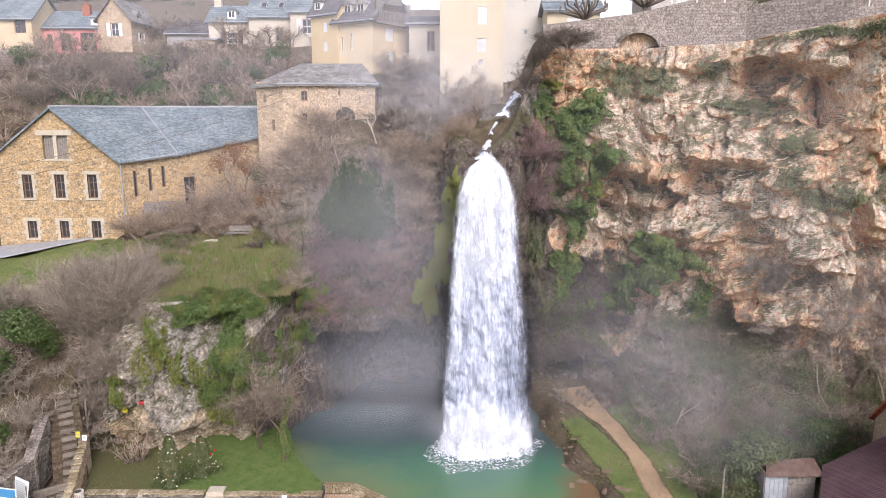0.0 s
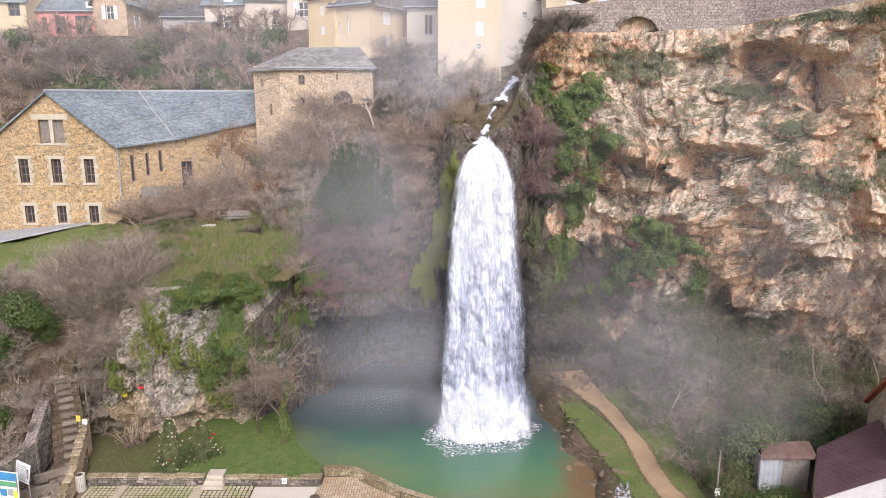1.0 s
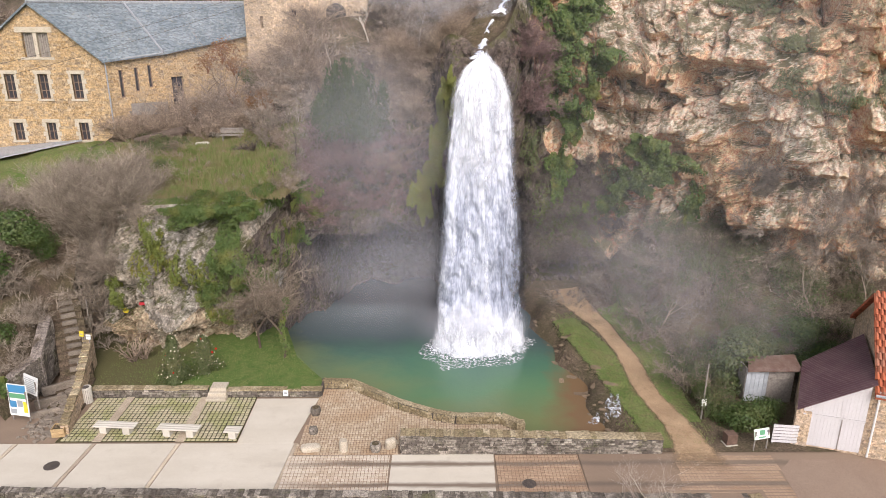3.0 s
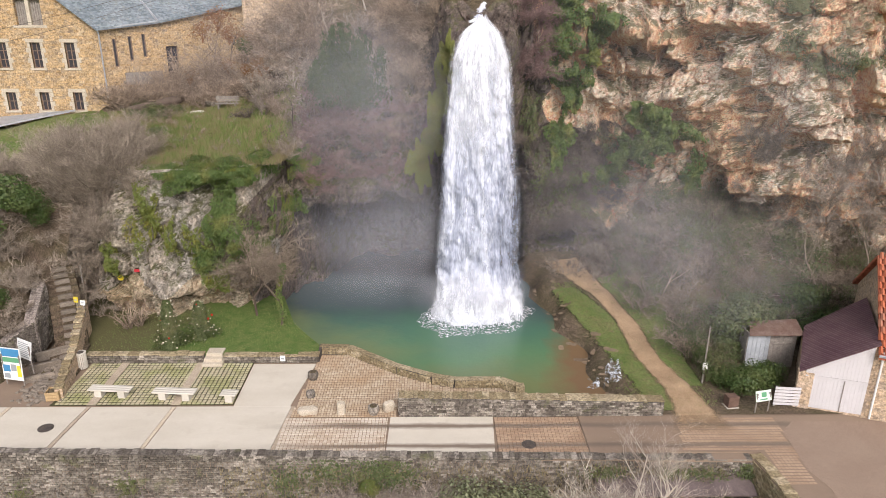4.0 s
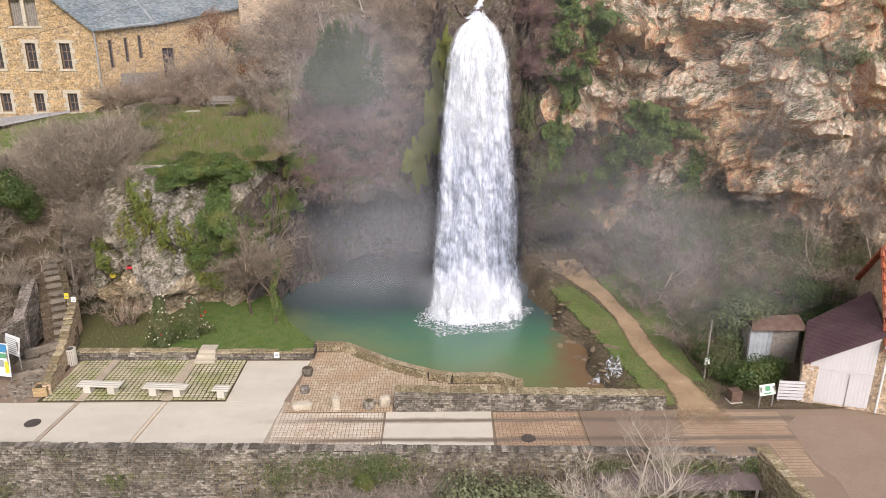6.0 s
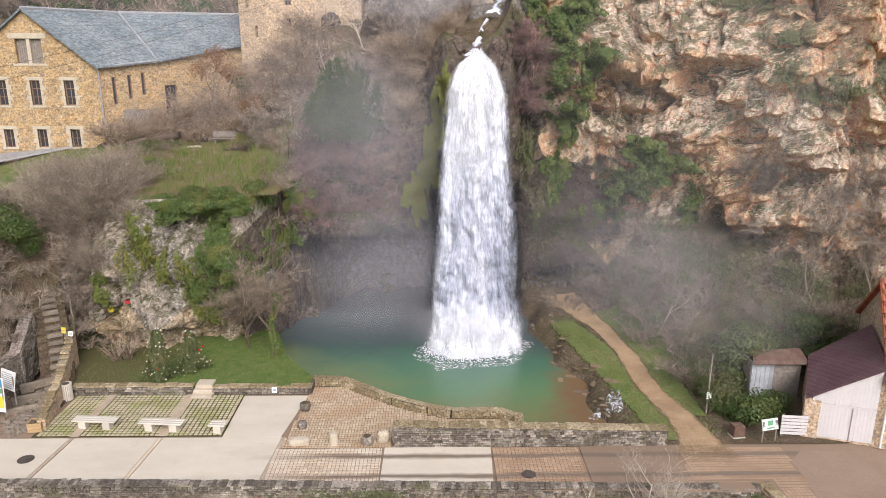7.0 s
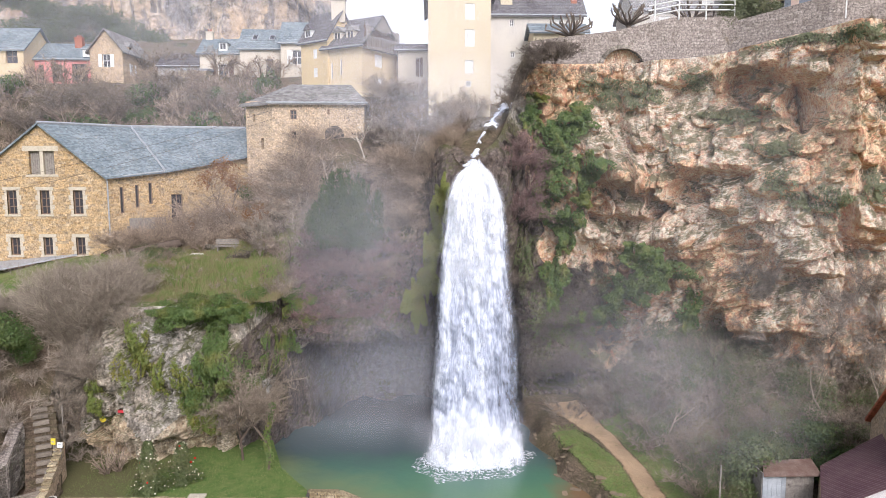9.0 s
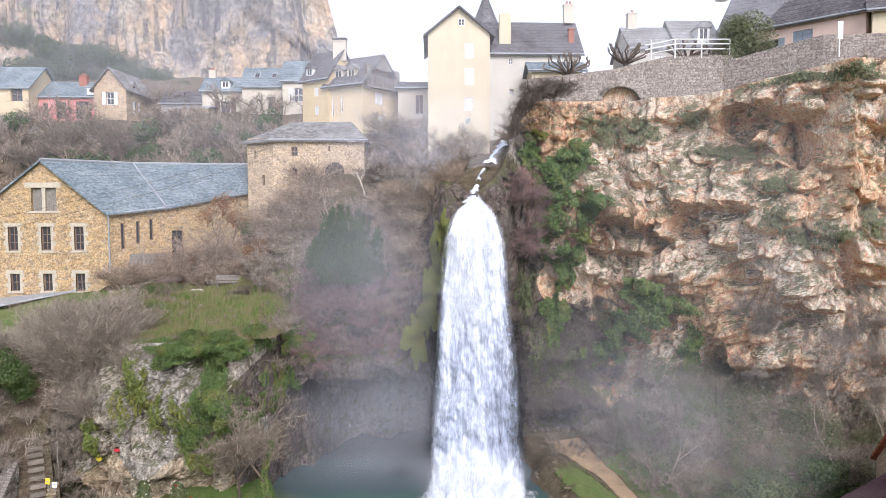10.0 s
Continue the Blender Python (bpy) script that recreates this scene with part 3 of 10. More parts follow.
def drapery(x, z, size, seed):
    """Tufa curtains: jittered rows of hanging lobes, each swelling towards a sharp lower lip."""
    wx = x + 0.5 * size * fbm(x * 0.8 / size, 0 * x, z * 0.8 / size, 3, seed)
    gx, gz = wx / size, (z + 0.3 * size * fbm(x * 0.6 / size, 1 + 0 * x, z * 0.6 / size, 3, seed + 1)) / (1.9 * size)
    ix = np.floor(gx).astype(np.int64)
    best = np.zeros(np.shape(x))
    for dx in (-1, 0, 1):
        i = ix + dx
        g = gz + 5.0 * lattice(i, i * 0, i * 0 + 5, seed + 9)
        iz = np.floor(g).astype(np.int64)
        for dz in (-1, 0, 1):
            j = iz + dz
            a, b, c, e = (lattice(i, j, j * 0 + 7, seed + k) for k in range(4))
            u = (gx - i - 0.15 - 0.7 * a) / (0.38 + 0.34 * c)
            t = (g - j - 0.8 * b - 0.22 * u * u) / (0.7 + 0.7 * e)
            body = np.sqrt(np.clip(1 - u * u, 0, 1)) * S(0.0, 0.09, t) * (1 - S(0.1, 1.15, t)) * (0.35 + 0.75 * c)
            best = np.maximum(best, body)
    return best * size


YY = YY - rock_relief(XX, YY, ZZ) * calm * fade * (1 - 0.72 * east_side)
YY = YY - east_side * fade * (0.6 * drapery(XX, ZZ, 2.0, 201) + 0.95 * drapery(XX, ZZ, 0.95, 211) + 0.45 * drapery(XX, ZZ, 0.5, 221) - 0.6)


def drop_lobe(x, z, cx, low, half, high, out, seed):
    """A rounded tufa mass that hangs from the face and ends in a ragged lower lip, with a recess under it."""
    rag = fbm(x * 1.3, 0.0 * x, z * 0.8, 4, seed)
    u = (x - cx + 0.55 * rag) / half
    lip = low + 0.5 * fbm(x * 2.2, 1.0 + 0 * x, 0 * z, 3, seed + 1) * half + 0.35 * half * u * u
    t = (z - lip) / high
    round_ = np.sqrt(np.clip(1 - u * u, 0, 1))
    body = round_ * S(0.0, 0.16, t) * (1 - 0.45 * S(0.3, 0.6, t)) * (1 - S(0.6, 1.15, t)) * (0.8 + 0.8 * fbm(x * 2.5, 3.0 + 0 * x, z * 0.9, 3, seed + 2) + 0.25)
    under = (1 - S(0.75, 1.25, np.abs(u))) * S(-0.55, -0.12, t) * (1 - S(-0.1, 0.02, t))
    return -1.5 * out * body + 0.8 * out * under


LOBES = [  # centre, lower lip, half width, height, how far out
    (12.6, 15.5, 0.95, 2.6, 1.3), (13.7, 15.2, 0.8, 2.8, 1.5), (13.9, 13.2, 1.3, 2.0, 1.0), (15.5, 14.3, 0.6, 1.9, 1.1), (18.25, 13.9, 0.62, 2.3, 1.0),
    (16.6, 16.2, 0.55, 2.4, 1.0), (17.3, 16.5, 0.5, 2.2, 0.9), (18.0, 16.3, 0.55, 2.4, 1.0), (18.8, 16.6, 0.6, 2.2, 0.9), (14.4, 17.9, 0.6, 2.2, 1.0),
    (20.3, 22.6, 0.8, 2.4, 0.7), (21.2, 22.1, 0.7, 2.6, 0.8), (22.0, 21.7, 0.7, 2.8, 0.9), (20.1, 20.3, 0.6, 1.6, 1.0)]
for k, (cx, low, half, high, out) in enumerate(LOBES):
    YY = YY + drop_lobe(XX, ZZ, cx, low, half, high, out, 100 + 7 * k)
for k, (cx, low, half, high, out) in enumerate([(10.9, 16.4, 0.8, 2.2, 0.9), (21.15, 19.9, 0.4, 1.6, 0.9), (20.4, 6.1, 1.7, 3.6, 1.3), (17.0, 5.0, 1.5, 3.0, 1.1), (22.4, 10.4, 1.3, 2.2, 0.9), (24.6, 12.4, 1.2, 2.4, 0.9), (17.2, 10.6, 0.8, 1.6, 0.7), (11.7, 13.3, 0.7, 1.8, 0.9)]):
    YY = YY + drop_lobe(XX, ZZ, cx, low, half, high, out, 300 + 7 * k)
# a pale fluted pillar, and the smoother orange pillar beside the caves
YY = YY - 0.8 * np.exp(-((XX - 16.1 - 0.5 * np.sin(ZZ * 0.5)) / 0.75) ** 2) * S(16.5, 18.5, ZZ) * (0.7 + 0.5 * np.abs(np.sin(XX * 6.0 + np.sin(ZZ))))
YY = YY - 1.2 * np.exp(-((XX - 23.6) / 0.9) ** 2) * S(12.0, 15.5, ZZ)
# caves and hollows of the right-hand cliff
for cx, cz, rx, rz, deep in ((19.6, 21.7, 0.95, 1.5, 3.2), (21.7, 20.2, 0.85, 1.6, 3.0), (14.95, 14.3, 0.5, 1.1, 1.6), (16.6, 15.2, 0.9, 0.9, 1.2), (19.1, 12.3, 0.9, 0.75, 1.5), (11.4, 14.0, 0.7, 1.0, 1.3), (8.8, 1.6, 1.5, 0.9, 2.0), (19.25, 6.2, 0.6, 1.3, 1.5), (17.6, 15.0, 0.5, 0.8, 1.0)):
    r = np.sqrt(((XX - cx) / rx) ** 2 + ((ZZ - cz) / rz) ** 2) + 0.5 * fbm(XX * 0.9, 3.0, ZZ * 0.9, 3, 31)
    inside = 1 - S(0.86, 1.02, r)
    YY = YY + inside * (deep + 1.2 * fbm(XX * 1.3, 1.0, ZZ * 1.3, 4, 33))
# the relief stands square to the face, which runs askew in the east
lie = np.gradient(cliff_front(XX, 14.0 + 0 * XX), STEP, axis=1) * S(9.0, 12.0, XX)
back = (YY - Y0) / np.sqrt(1 + lie * lie)
XD, YY = XX - lie * back / np.sqrt(1 + lie * lie), Y0 + back / np.sqrt(1 + lie * lie) * (1 + 0 * lie)
YY = np.where(S(9.0, 12.0, XX) > 0, YY, Y0 + back * np.sqrt(1 + lie * lie))
cliff = part("cliff", grid_mesh("cliff", XD, YY, ZZ, False), M["rock"])
structure(cliff, "orange and grey tufa cliff with overhanging lobes", "cliff")
# the western outcrop is greyer stone
cliff.data.materials.append(M["rock_grey"])
west = (XX[:-1, :-1] < 5.6 + 1.5 * np.sin(ZZ[:-1, :-1])).reshape(-1)
strata = (XX < -9.5) & (ZZ < 2.4 + 0.5 * np.sin(XX * 1.7))
west = west & ~strata[:-1, :-1].reshape(-1)
wet = (XX + 0.8 * np.sin(ZZ * 1.3) > -10.6) & (XX < 8.2 + np.sin(ZZ) + 3.6 * (1 - S(6.5, 11.5, ZZ + np.sin(XX * 1.7)))) & (ZZ < 12.5 + np.sin(XX * 2) + 8 * S(-3, -1, XX) * (1 - S(5.5, 7, XX)))
cliff.data.materials.append(M["rock_wet"])
cliff.data.materials.append(M["rock_strata"])
strata = strata[:-1, :-1].reshape(-1)
cliff.data.polygons.foreach_set("material_index", np.where(wet[:-1, :-1].reshape(-1), 2, np.where(strata, 3, west.astype(np.int32))).astype(np.int32))

ys = np.linspace(0, 1, 130) ** 1.5
edge_y = YY[-1][None, :]
YT = edge_y + (160 - edge_y) * ys[:, None]
XT = xs[None, :] + (XD[-1] - xs)[None, :] * (1 - S(0, 4, YT - edge_y))
ZT = slope_height(XT, YT)
join = S(0, 5, YT - edge_y)
ZT = cliff_top(XT) * (1 - join) + ZT * join + join * 0.5 * fbm(XT * 0.6, YT * 0.6, 2.0, 4, 3)
hill = structure(part("hillside", grid_mesh("hillside", XT, YT, ZT), M["scrub_soil"]), "steep brown hillside of soil and dead leaves", "hillside")
hill.data.materials.append(M["meadow"])
grassy = ((XT + 1.5 * np.sin(YT * 0.9) < -9.6) & (YT + 1.2 * np.sin(XT) < 51.5))[:-1, :-1].reshape(-1)
hill.data.polygons.foreach_set("material_index", grassy.astype(np.int32))


def land(x, y):
    """Height of the built hillside at a place."""
    i = int(np.clip(round((x - xs[0]) / STEP), 0, len(xs) - 1))
    j = int(np.argmin(np.abs(YT[:, i] - y)))
    return float(ZT[j, i])


def face(x, z):
    """Depth of the built rock face at a place."""
    i = int(np.clip(round((x - xs[0]) / STEP), 0, len(xs) - 1))
    j = int(np.argmin(np.abs(ZZ[:, i] - z)))
    return float(YY[j, int(np.argmin(np.abs(XD[j] - x)))])


# the western bank beyond the steps and the land further west
xw = np.arange(-110, -20.9, 0.45)
yw = np.concatenate([np.arange(30.5, 60, 0.4), np.linspace(60, 160, 50)])
XW, YW = np.meshgrid(xw, yw)
bank = 2.2 + 2.6 * S(31, 36, YW) + 3.4 * S(35, 43, YW) + 0.8 * S(43, 50, YW) + 1.0 * S(-33, -26, XW) * S(46, 52, YW)
bank = bank + 8.0 * S(63, 74, YW) + 9.5 * S(70, 84, YW) + 16 * S(95, 150, YW)
bank = bank - 3.0 * S(-23.2, -21.0, XW) * (1 - S(36, 41, YW))
bank = bank + 0.6 * fbm(XW * 0.5, YW * 0.5, 1.0, 4, 8)
west_bank = structure(part("west_bank", grid_mesh("west_bank", XW, YW, bank), M["scrub_soil"]), "overgrown earth bank of brown soil", "bank")


west_bank.data.materials.append(M["meadow"])
grassy = ((XW > -45) & (YW > 41 + np.sin(XW)) & (YW < 56))[:-1, :-1].reshape(-1)
west_bank.data.polygons.foreach_set("material_index", grassy.astype(np.int32))


def bank_height(x, y):
    i, j = int(np.argmin(np.abs(xw - x))), int(np.argmin(np.abs(yw - y)))
    return float(bank[j, i])


# the east: low ground under the shrubs between path and cliff
xe = np.arange(6.0, 60, 0.3)
ye = np.arange(27.6, 48.5, 0.3)
XE, YE = np.meshgrid(xe, ye)
ZE = 0.02 + 2.9 * S(33.5, 41.5, YE + 0.9 * np.minimum(XE - 15, 0)) * S(11.8, 15.5, XE) + 1.3 * S(41, 46, YE) * S(9.5, 12.5, XE) + 0.45 * S(34, 42, YE)
ZE = ZE + 0.45 * fbm(XE * 0.6, YE * 0.6, 4.0, 4, 6) * S(29, 31, YE)
ZE = ZE - 1.3 * (1 - S(-1.0, 0.6, XE - 8.4 + 0.15 * np.maximum(YE - 34, 0) - 0.3 * np.sin(YE * 1.3)))
ZE = np.where(XE > 10.2, np.maximum(ZE, 0.0), ZE)
east = part("east_ground", grid_mesh("east_ground", XE, YE, ZE), M["scrub_soil"])
structure(east, "earth slope under bare shrubs below the cliff", "ground")


def east_height(x, y):
    i, j = int(np.argmin(np.abs(xe - x))), int(np.argmin(np.abs(ye - y)))
    return float(ZE[j, i])


# path and grass strips on the east bank: thin sheets laid on the ground
def ribbon(name, centre, half, material, lift, label, category, wob=0.12, seed=1):
    """A strip that follows the east ground along a curve of plan points."""
    pts = [Vector((x, y, 0)) for x, y in centre]
    dense = []
    for i in range(len(pts) - 1):
        p0, p1, p2, p3 = pts[max(i - 1, 0)], pts[i], pts[i + 1], pts[min(i + 2, len(pts) - 1)]
        for k in range(24):
            t = k / 24
            dense.append(0.5 * ((2 * p1) + (p2 - p0) * t + (2 * p0 - 5 * p1 + 4 * p2 - p3) * t * t + (3 * p1 - p0 - 3 * p2 + p3) * t ** 3))
    dense.append(pts[-1])
    b, n = Build(), 9
    rows = []
    for i, p in enumerate(dense):
        d = (dense[min(i + 1, len(dense) - 1)] - dense[max(i - 1, 0)]).normalized()
        side = Vector((d.y, -d.x, 0))
        h = half(i / (len(dense) - 1))
        row = []
        for k in range(n):
            u = 2 * k / (n - 1) - 1
            rag = 2.2 * wob * float(fbm(p.x * 1.3 + 9 * (u > 0), p.y * 1.3, seed, 4, seed)) if abs(u) > 0.9 else 0.0
            q = p + side * (h * u + rag * 2)
            z = east_height(q.x, q.y) if q.x > 6 and q.y > 27.6 else 0.0
            row.append((q.x, q.y, z + 0.035 + (lift - 0.035) * float(S(27.5, 29.5, q.y)) - (0.1 * float(S(27.5, 29.0, q.y)) if k in (0, n - 1) else 0)))
        rows.append(row)
    A = np.array(rows)
    return structure(part(name, flow_mesh(name, A[..., 0], A[..., 1], A[..., 2]), material), label, category)


ribbon("grass_verge", [(10.8, 27.9), (10.7, 30.5), (10.4, 33), (9.8, 36), (9.0, 39), (8.3, 41.6)], lambda s: 1.15 + 0.35 * math.sin(3.1 * s), M["verge"], 0.05, "green grass verge beside the pool", "grass", 0.4, 2)
ribbon("grass_bank", [(12.7, 30.0), (12.5, 33.0), (12.7, 37.0), (12.2, 40.2), (11.5, 43.0)], lambda s: 0.75 + 1.35 * s, M["verge"], 0.07, "bright green grass strip along the path", "grass", 0.45, 5)
ribbon("earth_path", [(11.9, 25.4), (12.0, 26.6), (12.0, 28.2), (11.75, 30.3), (11.25, 33.0), (11.2, 36.5), (10.6, 40.0), (9.8, 42.8), (9.2, 44.8), (8.9, 46.6)], lambda s: 0.84 + 2.1 * (1 - s) ** 7 + 0.8 * float(S(0.62, 1.0, s)), M["path"], 0.11, "trodden orange earth path beside the pool", "path", 0.16, 1)

# one ground sheet to the horizon, at the level of the lower garden
g = Build().add([(-2500, -800, -2.15), (2500, -800, -2.15), (2500, 4000, -2.15), (-2500, 4000, -2.15)], [(0, 1, 2, 3)])
structure(part("ground", g, M["meadow"]), "rough green grass of the lower garden", "ground")

# the terrace that carries lane and square
edge = [(-60, 24.3), (13.3, 24.3), (13.7, 20.5), (14.6, 12), (15, 2), (60, 2), (60, 48), (9.9, 30.0), (9.9, 27.9), (4.2, 27.9), (3.9, 29.5), (3.1, 30.2), (0.8, 30.3), (-0.2, 30.65), (-2.0, 31.55), (-3.5, 32.75), (-4.7, 33.65), (-6.2, 33.85), (-8.2, 36.4), (-9.5, 40.5), (-20.5, 41), (-22, 44), (-60, 44)]
structure(part("terrace", Build().prism(edge, -2.7, -0.03), M["asphalt"]), "muddy brown earth terrace under the lane", "ground")

# lane slabs of pale concrete with joints between them
lane = empty("lane", 0, 0, 0)
structure(lane, "pale concrete lane with red mud towards the crossing", "road")
joints = [-60, -42, -29, -20.3, -16.6, -12.6, -7.0]
for a, b in zip(joints[:-1], joints[1:]):
    part("slab", Build().slab([(a + 0.05, 24.75, 0.012), (b - 0.18, 24.75, 0.012), (b - 0.18 + 0.3, 28.45, 0.012), (a + 0.35, 28.45, 0.012)], 0.05), M["road"], lane)
    part("joint_strip", Build().slab([(b - 0.16, 24.75, 0.008), (b - 0.0, 24.75, 0.008), (b + 0.3, 28.45, 0.008), (b + 0.14, 28.45, 0.008)], 0.05), M["paver"], lane)
part("slab", Build().slab([(-2.2, 24.75, 0.012), (2.45, 24.75, 0.012), (2.55, 27.5, 0.012), (-2.15, 27.5, 0.012)], 0.05), M["road"], lane)
part("slab", Build().slab([(-9.6, 28.47, 0.010), (-6.95, 28.47, 0.010), (-6.35, 32.5, 0.010), (-9.6, 32.5, 0.010)], 0.05), M["road"], lane)
part("slab", Build().slab([(6.5, 24.75, 0.010), (18, 24.75, 0.010), (18, 27.5, 0.010), (6.5, 27.5, 0.010)], 0.05), M["asphalt"], lane)
part("slab", Build().slab([(13.75, 24.75, 0.014), (40, 24.75, 0.014), (40, 3, 0.014), (15.1, 3, 0.014)][::-1], 0.05), M["asphalt"], lane)

# pool
pool = [(-9.9, 41), (-8.5, 36.7), (-6.4, 34.05), (-4.8, 33.9), (-3.5, 32.95), (-2.0, 31.75), (-0.2, 30.85), (0.9, 30.5), (3.2, 30.45), (4.0, 29.7), (4.2, 28.0), (9.8, 28.0), (9.8, 33.8), (8.2, 37), (7.4, 40), (7.6, 45), (6.2, 52), (-9.9, 54)]
structure(part("pool_water", Build().add([(x, y, -0.6) for x, y in pool], [tuple(range(len(pool)))]), M["water"]), "calm green pool under the waterfall", "water")


# ---- buildings ----
def wall_mesh(b, o, u, w, h, openings=(), thick=0.4, gable=0.0):
    """A wall from o along u (plan direction), w wide and h high, with rectangular openings (x0, x1, z0, z1); its face looks to the right of u.
    gable: height of a triangle on top."""
    u = Vector((u[0], u[1], 0)).normalized()
    n = Vector((u.y, -u.x, 0))
    o = Vector(o)
    cx = sorted({0.0, w, *[v for q in openings for v in q[:2]]})
    cz = sorted({0.0, h, *[v for q in openings for v in q[2:4]]})

    def P(x, z, d=0.0):
        return tuple(o + u * x + Vector((0, 0, z)) - n * d)

    for x0, x1 in zip(cx[:-1], cx[1:]):
        for z0, z1 in zip(cz[:-1], cz[1:]):
            mx, mz = (x0 + x1) / 2, (z0 + z1) / 2
            if any(q[0] < mx < q[1] and q[2] < mz < q[3] for q in openings):
                continue
            b.add([P(x0, z0), P(x1, z0), P(x1, z1), P(x0, z1)], [(0, 1, 2, 3)])
            b.add([P(x0, z0, thick), P(x1, z0, thick), P(x1, z1, thick), P(x0, z1, thick)], [(3, 2, 1, 0)])
    for x0, x1, z0, z1 in list(openings) + [(0, w, 0, h)]:
        ring = [(x0, z0), (x1, z0), (x1, z1), (x0, z1)]
        for i in range(4):
            (ax, az), (bx, bz) = ring[i], ring[(i + 1) % 4]
            b.add([P(ax, az), P(bx, bz), P(bx, bz, thick), P(ax, az, thick)], [(0, 1, 2, 3)])
    if gable:
        b.add([P(0, h), P(w, h), P(w / 2, h + gable), P(0, h, thick), P(w, h, thick), P(w / 2, h + gable, thick)], [(0, 1, 2), (5, 4, 3), (1, 4, 5, 2), (0, 2, 5, 3)])
    return b


def local(o, u):
    """Frame of a wall: x along it, y out of its face, z up."""
    u = Vector((u[0], u[1], 0)).normalized()
    n = Vector((u.y, -u.x, 0))
    return Matrix(((u.x, n.x, 0, o[0]), (u.y, n.y, 0, o[1]), (0, 0, 1, o[2]), (0, 0, 0, 1)))


def add_window(house, o, u, q, frame_mat, surround=None, shutters=None, bars=2, deep=0.18, closed=None, name="window"):
    """A window in an opening: glass, frame with crossbars, stone surround, shutters."""
    x0, x1, z0, z1 = q
    m = local(o, u)
    f = 0.07
    fr = Build()
    for a, b_, c, d in ((x0, x1, z0, z0 + f), (x0, x1, z1 - f, z1), (x0, x0 + f, z0 + f, z1 - f), (x1 - f, x1, z0 + f, z1 - f)):
        fr.box(a, b_, -deep - 0.06, -deep, c, d, m)
    mid = (x0 + x1) / 2
    if bars:
        fr.box(mid - 0.03, mid + 0.03, -deep - 0.05, -deep - 0.01, z0 + f, z1 - f, m)
    for k in range(1, bars):
        z = z0 + (z1 - z0) * k / bars
        fr.box(x0 + f, mid - 0.03, -deep - 0.05, -deep - 0.01, z - 0.025, z + 0.025, m)
        fr.box(mid + 0.03, x1 - f, -deep - 0.05, -deep - 0.01, z - 0.025, z + 0.025, m)
    win = part(name, fr, frame_mat, house)
    part("pane", Build().box(x0 + 0.02, x1 - 0.02, -deep - 0.045, -deep - 0.03, z0 + 0.02, z1 - 0.02, m), M["glass"], win)
    if surround:
        t = 0.2
        part("lintel", Build().box(x0 - t - 0.1, x1 + t + 0.1, -0.1, 0.03, z1, z1 + 0.26, m, 0.01), surround, win, "pale dressed stone")
        part("sill", Build().box(x0 - t - 0.05, x1 + t + 0.05, -0.1, 0.07, z0 - 0.16, z0, m, 0.01), surround, win, "pale dressed stone")
        steps = max(3, int((z1 - z0) / 0.33))
        for k in range(steps):
            za, zb = z0 + (z1 - z0) * k / steps, z0 + (z1 - z0) * (k + 1) / steps
            e = t + (0.14 if k % 2 else 0.0)
            part("jamb_stone", Build().box(x0 - e, x0, -0.1, 0.025, za + 0.008, zb - 0.008, m, 0.01), surround, win)
            part("jamb_stone", Build().box(x1, x1 + e, -0.1, 0.025, za + 0.008, zb - 0.008, m, 0.01), surround, win)
    if shutters:
        half = (x1 - x0) / 2
        spans = ((x0 - half - 0.04, x0 - 0.04), (x1 + 0.04, x1 + half + 0.04)) if not closed else ((x0, mid - 0.01), (mid + 0.01, x1))
        for a, c in spans:
            sh = Build()
            y0 = -deep + 0.06 if closed else 0.03
            n = 4
            for k in range(n):
                w = (c - a) / n
                sh.box(a + w * k + 0.006, a + w * (k + 1) - 0.006, y0, y0 + 0.04, z0, z1, m)
            sh.box(a + 0.02, c - 0.02, y0 + 0.042, y0 + 0.06, z0 + 0.2, z0 + 0.32, m)
            sh.box(a + 0.02, c - 0.02, y0 + 0.042, y0 + 0.06, z1 - 0.32, z1 - 0.2, m)
            part("shutter", sh, shutters, house)
    return win


def roof_slope(house, corners, mat, thick=0.16, name="roof", label=""):
    """A roof plane with courses: corners are eave a, eave b, ridge b, ridge a."""
    ea, eb, rb, ra = (Vector(c) for c in corners)
    rows = max(4, int((ra - ea).length / 0.45))
    up = Vector((0, 0, 0.035))
    line = []
    for k in range(rows):
        line += [(k / rows, up), ((k + 1) / rows, Vector())]
    top = [(ea.lerp(ra, s) + h, eb.lerp(rb, s) + h) for s, h in line]
    down = Vector((0, 0, -thick))
    pts = [v for pair in top for v in pair] + [ea + down, eb + down, rb + down, ra + down]
    n = len(top)
    faces = [(2 * i, 2 * i + 1, 2 * i + 3, 2 * i + 2) for i in range(n - 1)]
    faces += [(2 * n, 2 * n + 3, 2 * n + 2, 2 * n + 1), (2 * n, 2 * n + 1, 1, 0), (2 * n + 2, 2 * n + 3, 2 * n - 2, 2 * n - 1)]
    faces += [tuple([2 * n + 3, 2 * n] + [2 * i for i in range(n)]), tuple([2 * n + 1, 2 * n + 2] + [2 * i + 1 for i in range(n - 1, -1, -1)])]
    b = Build().add(pts, faces)
    return part(name, b, mat, house, label)


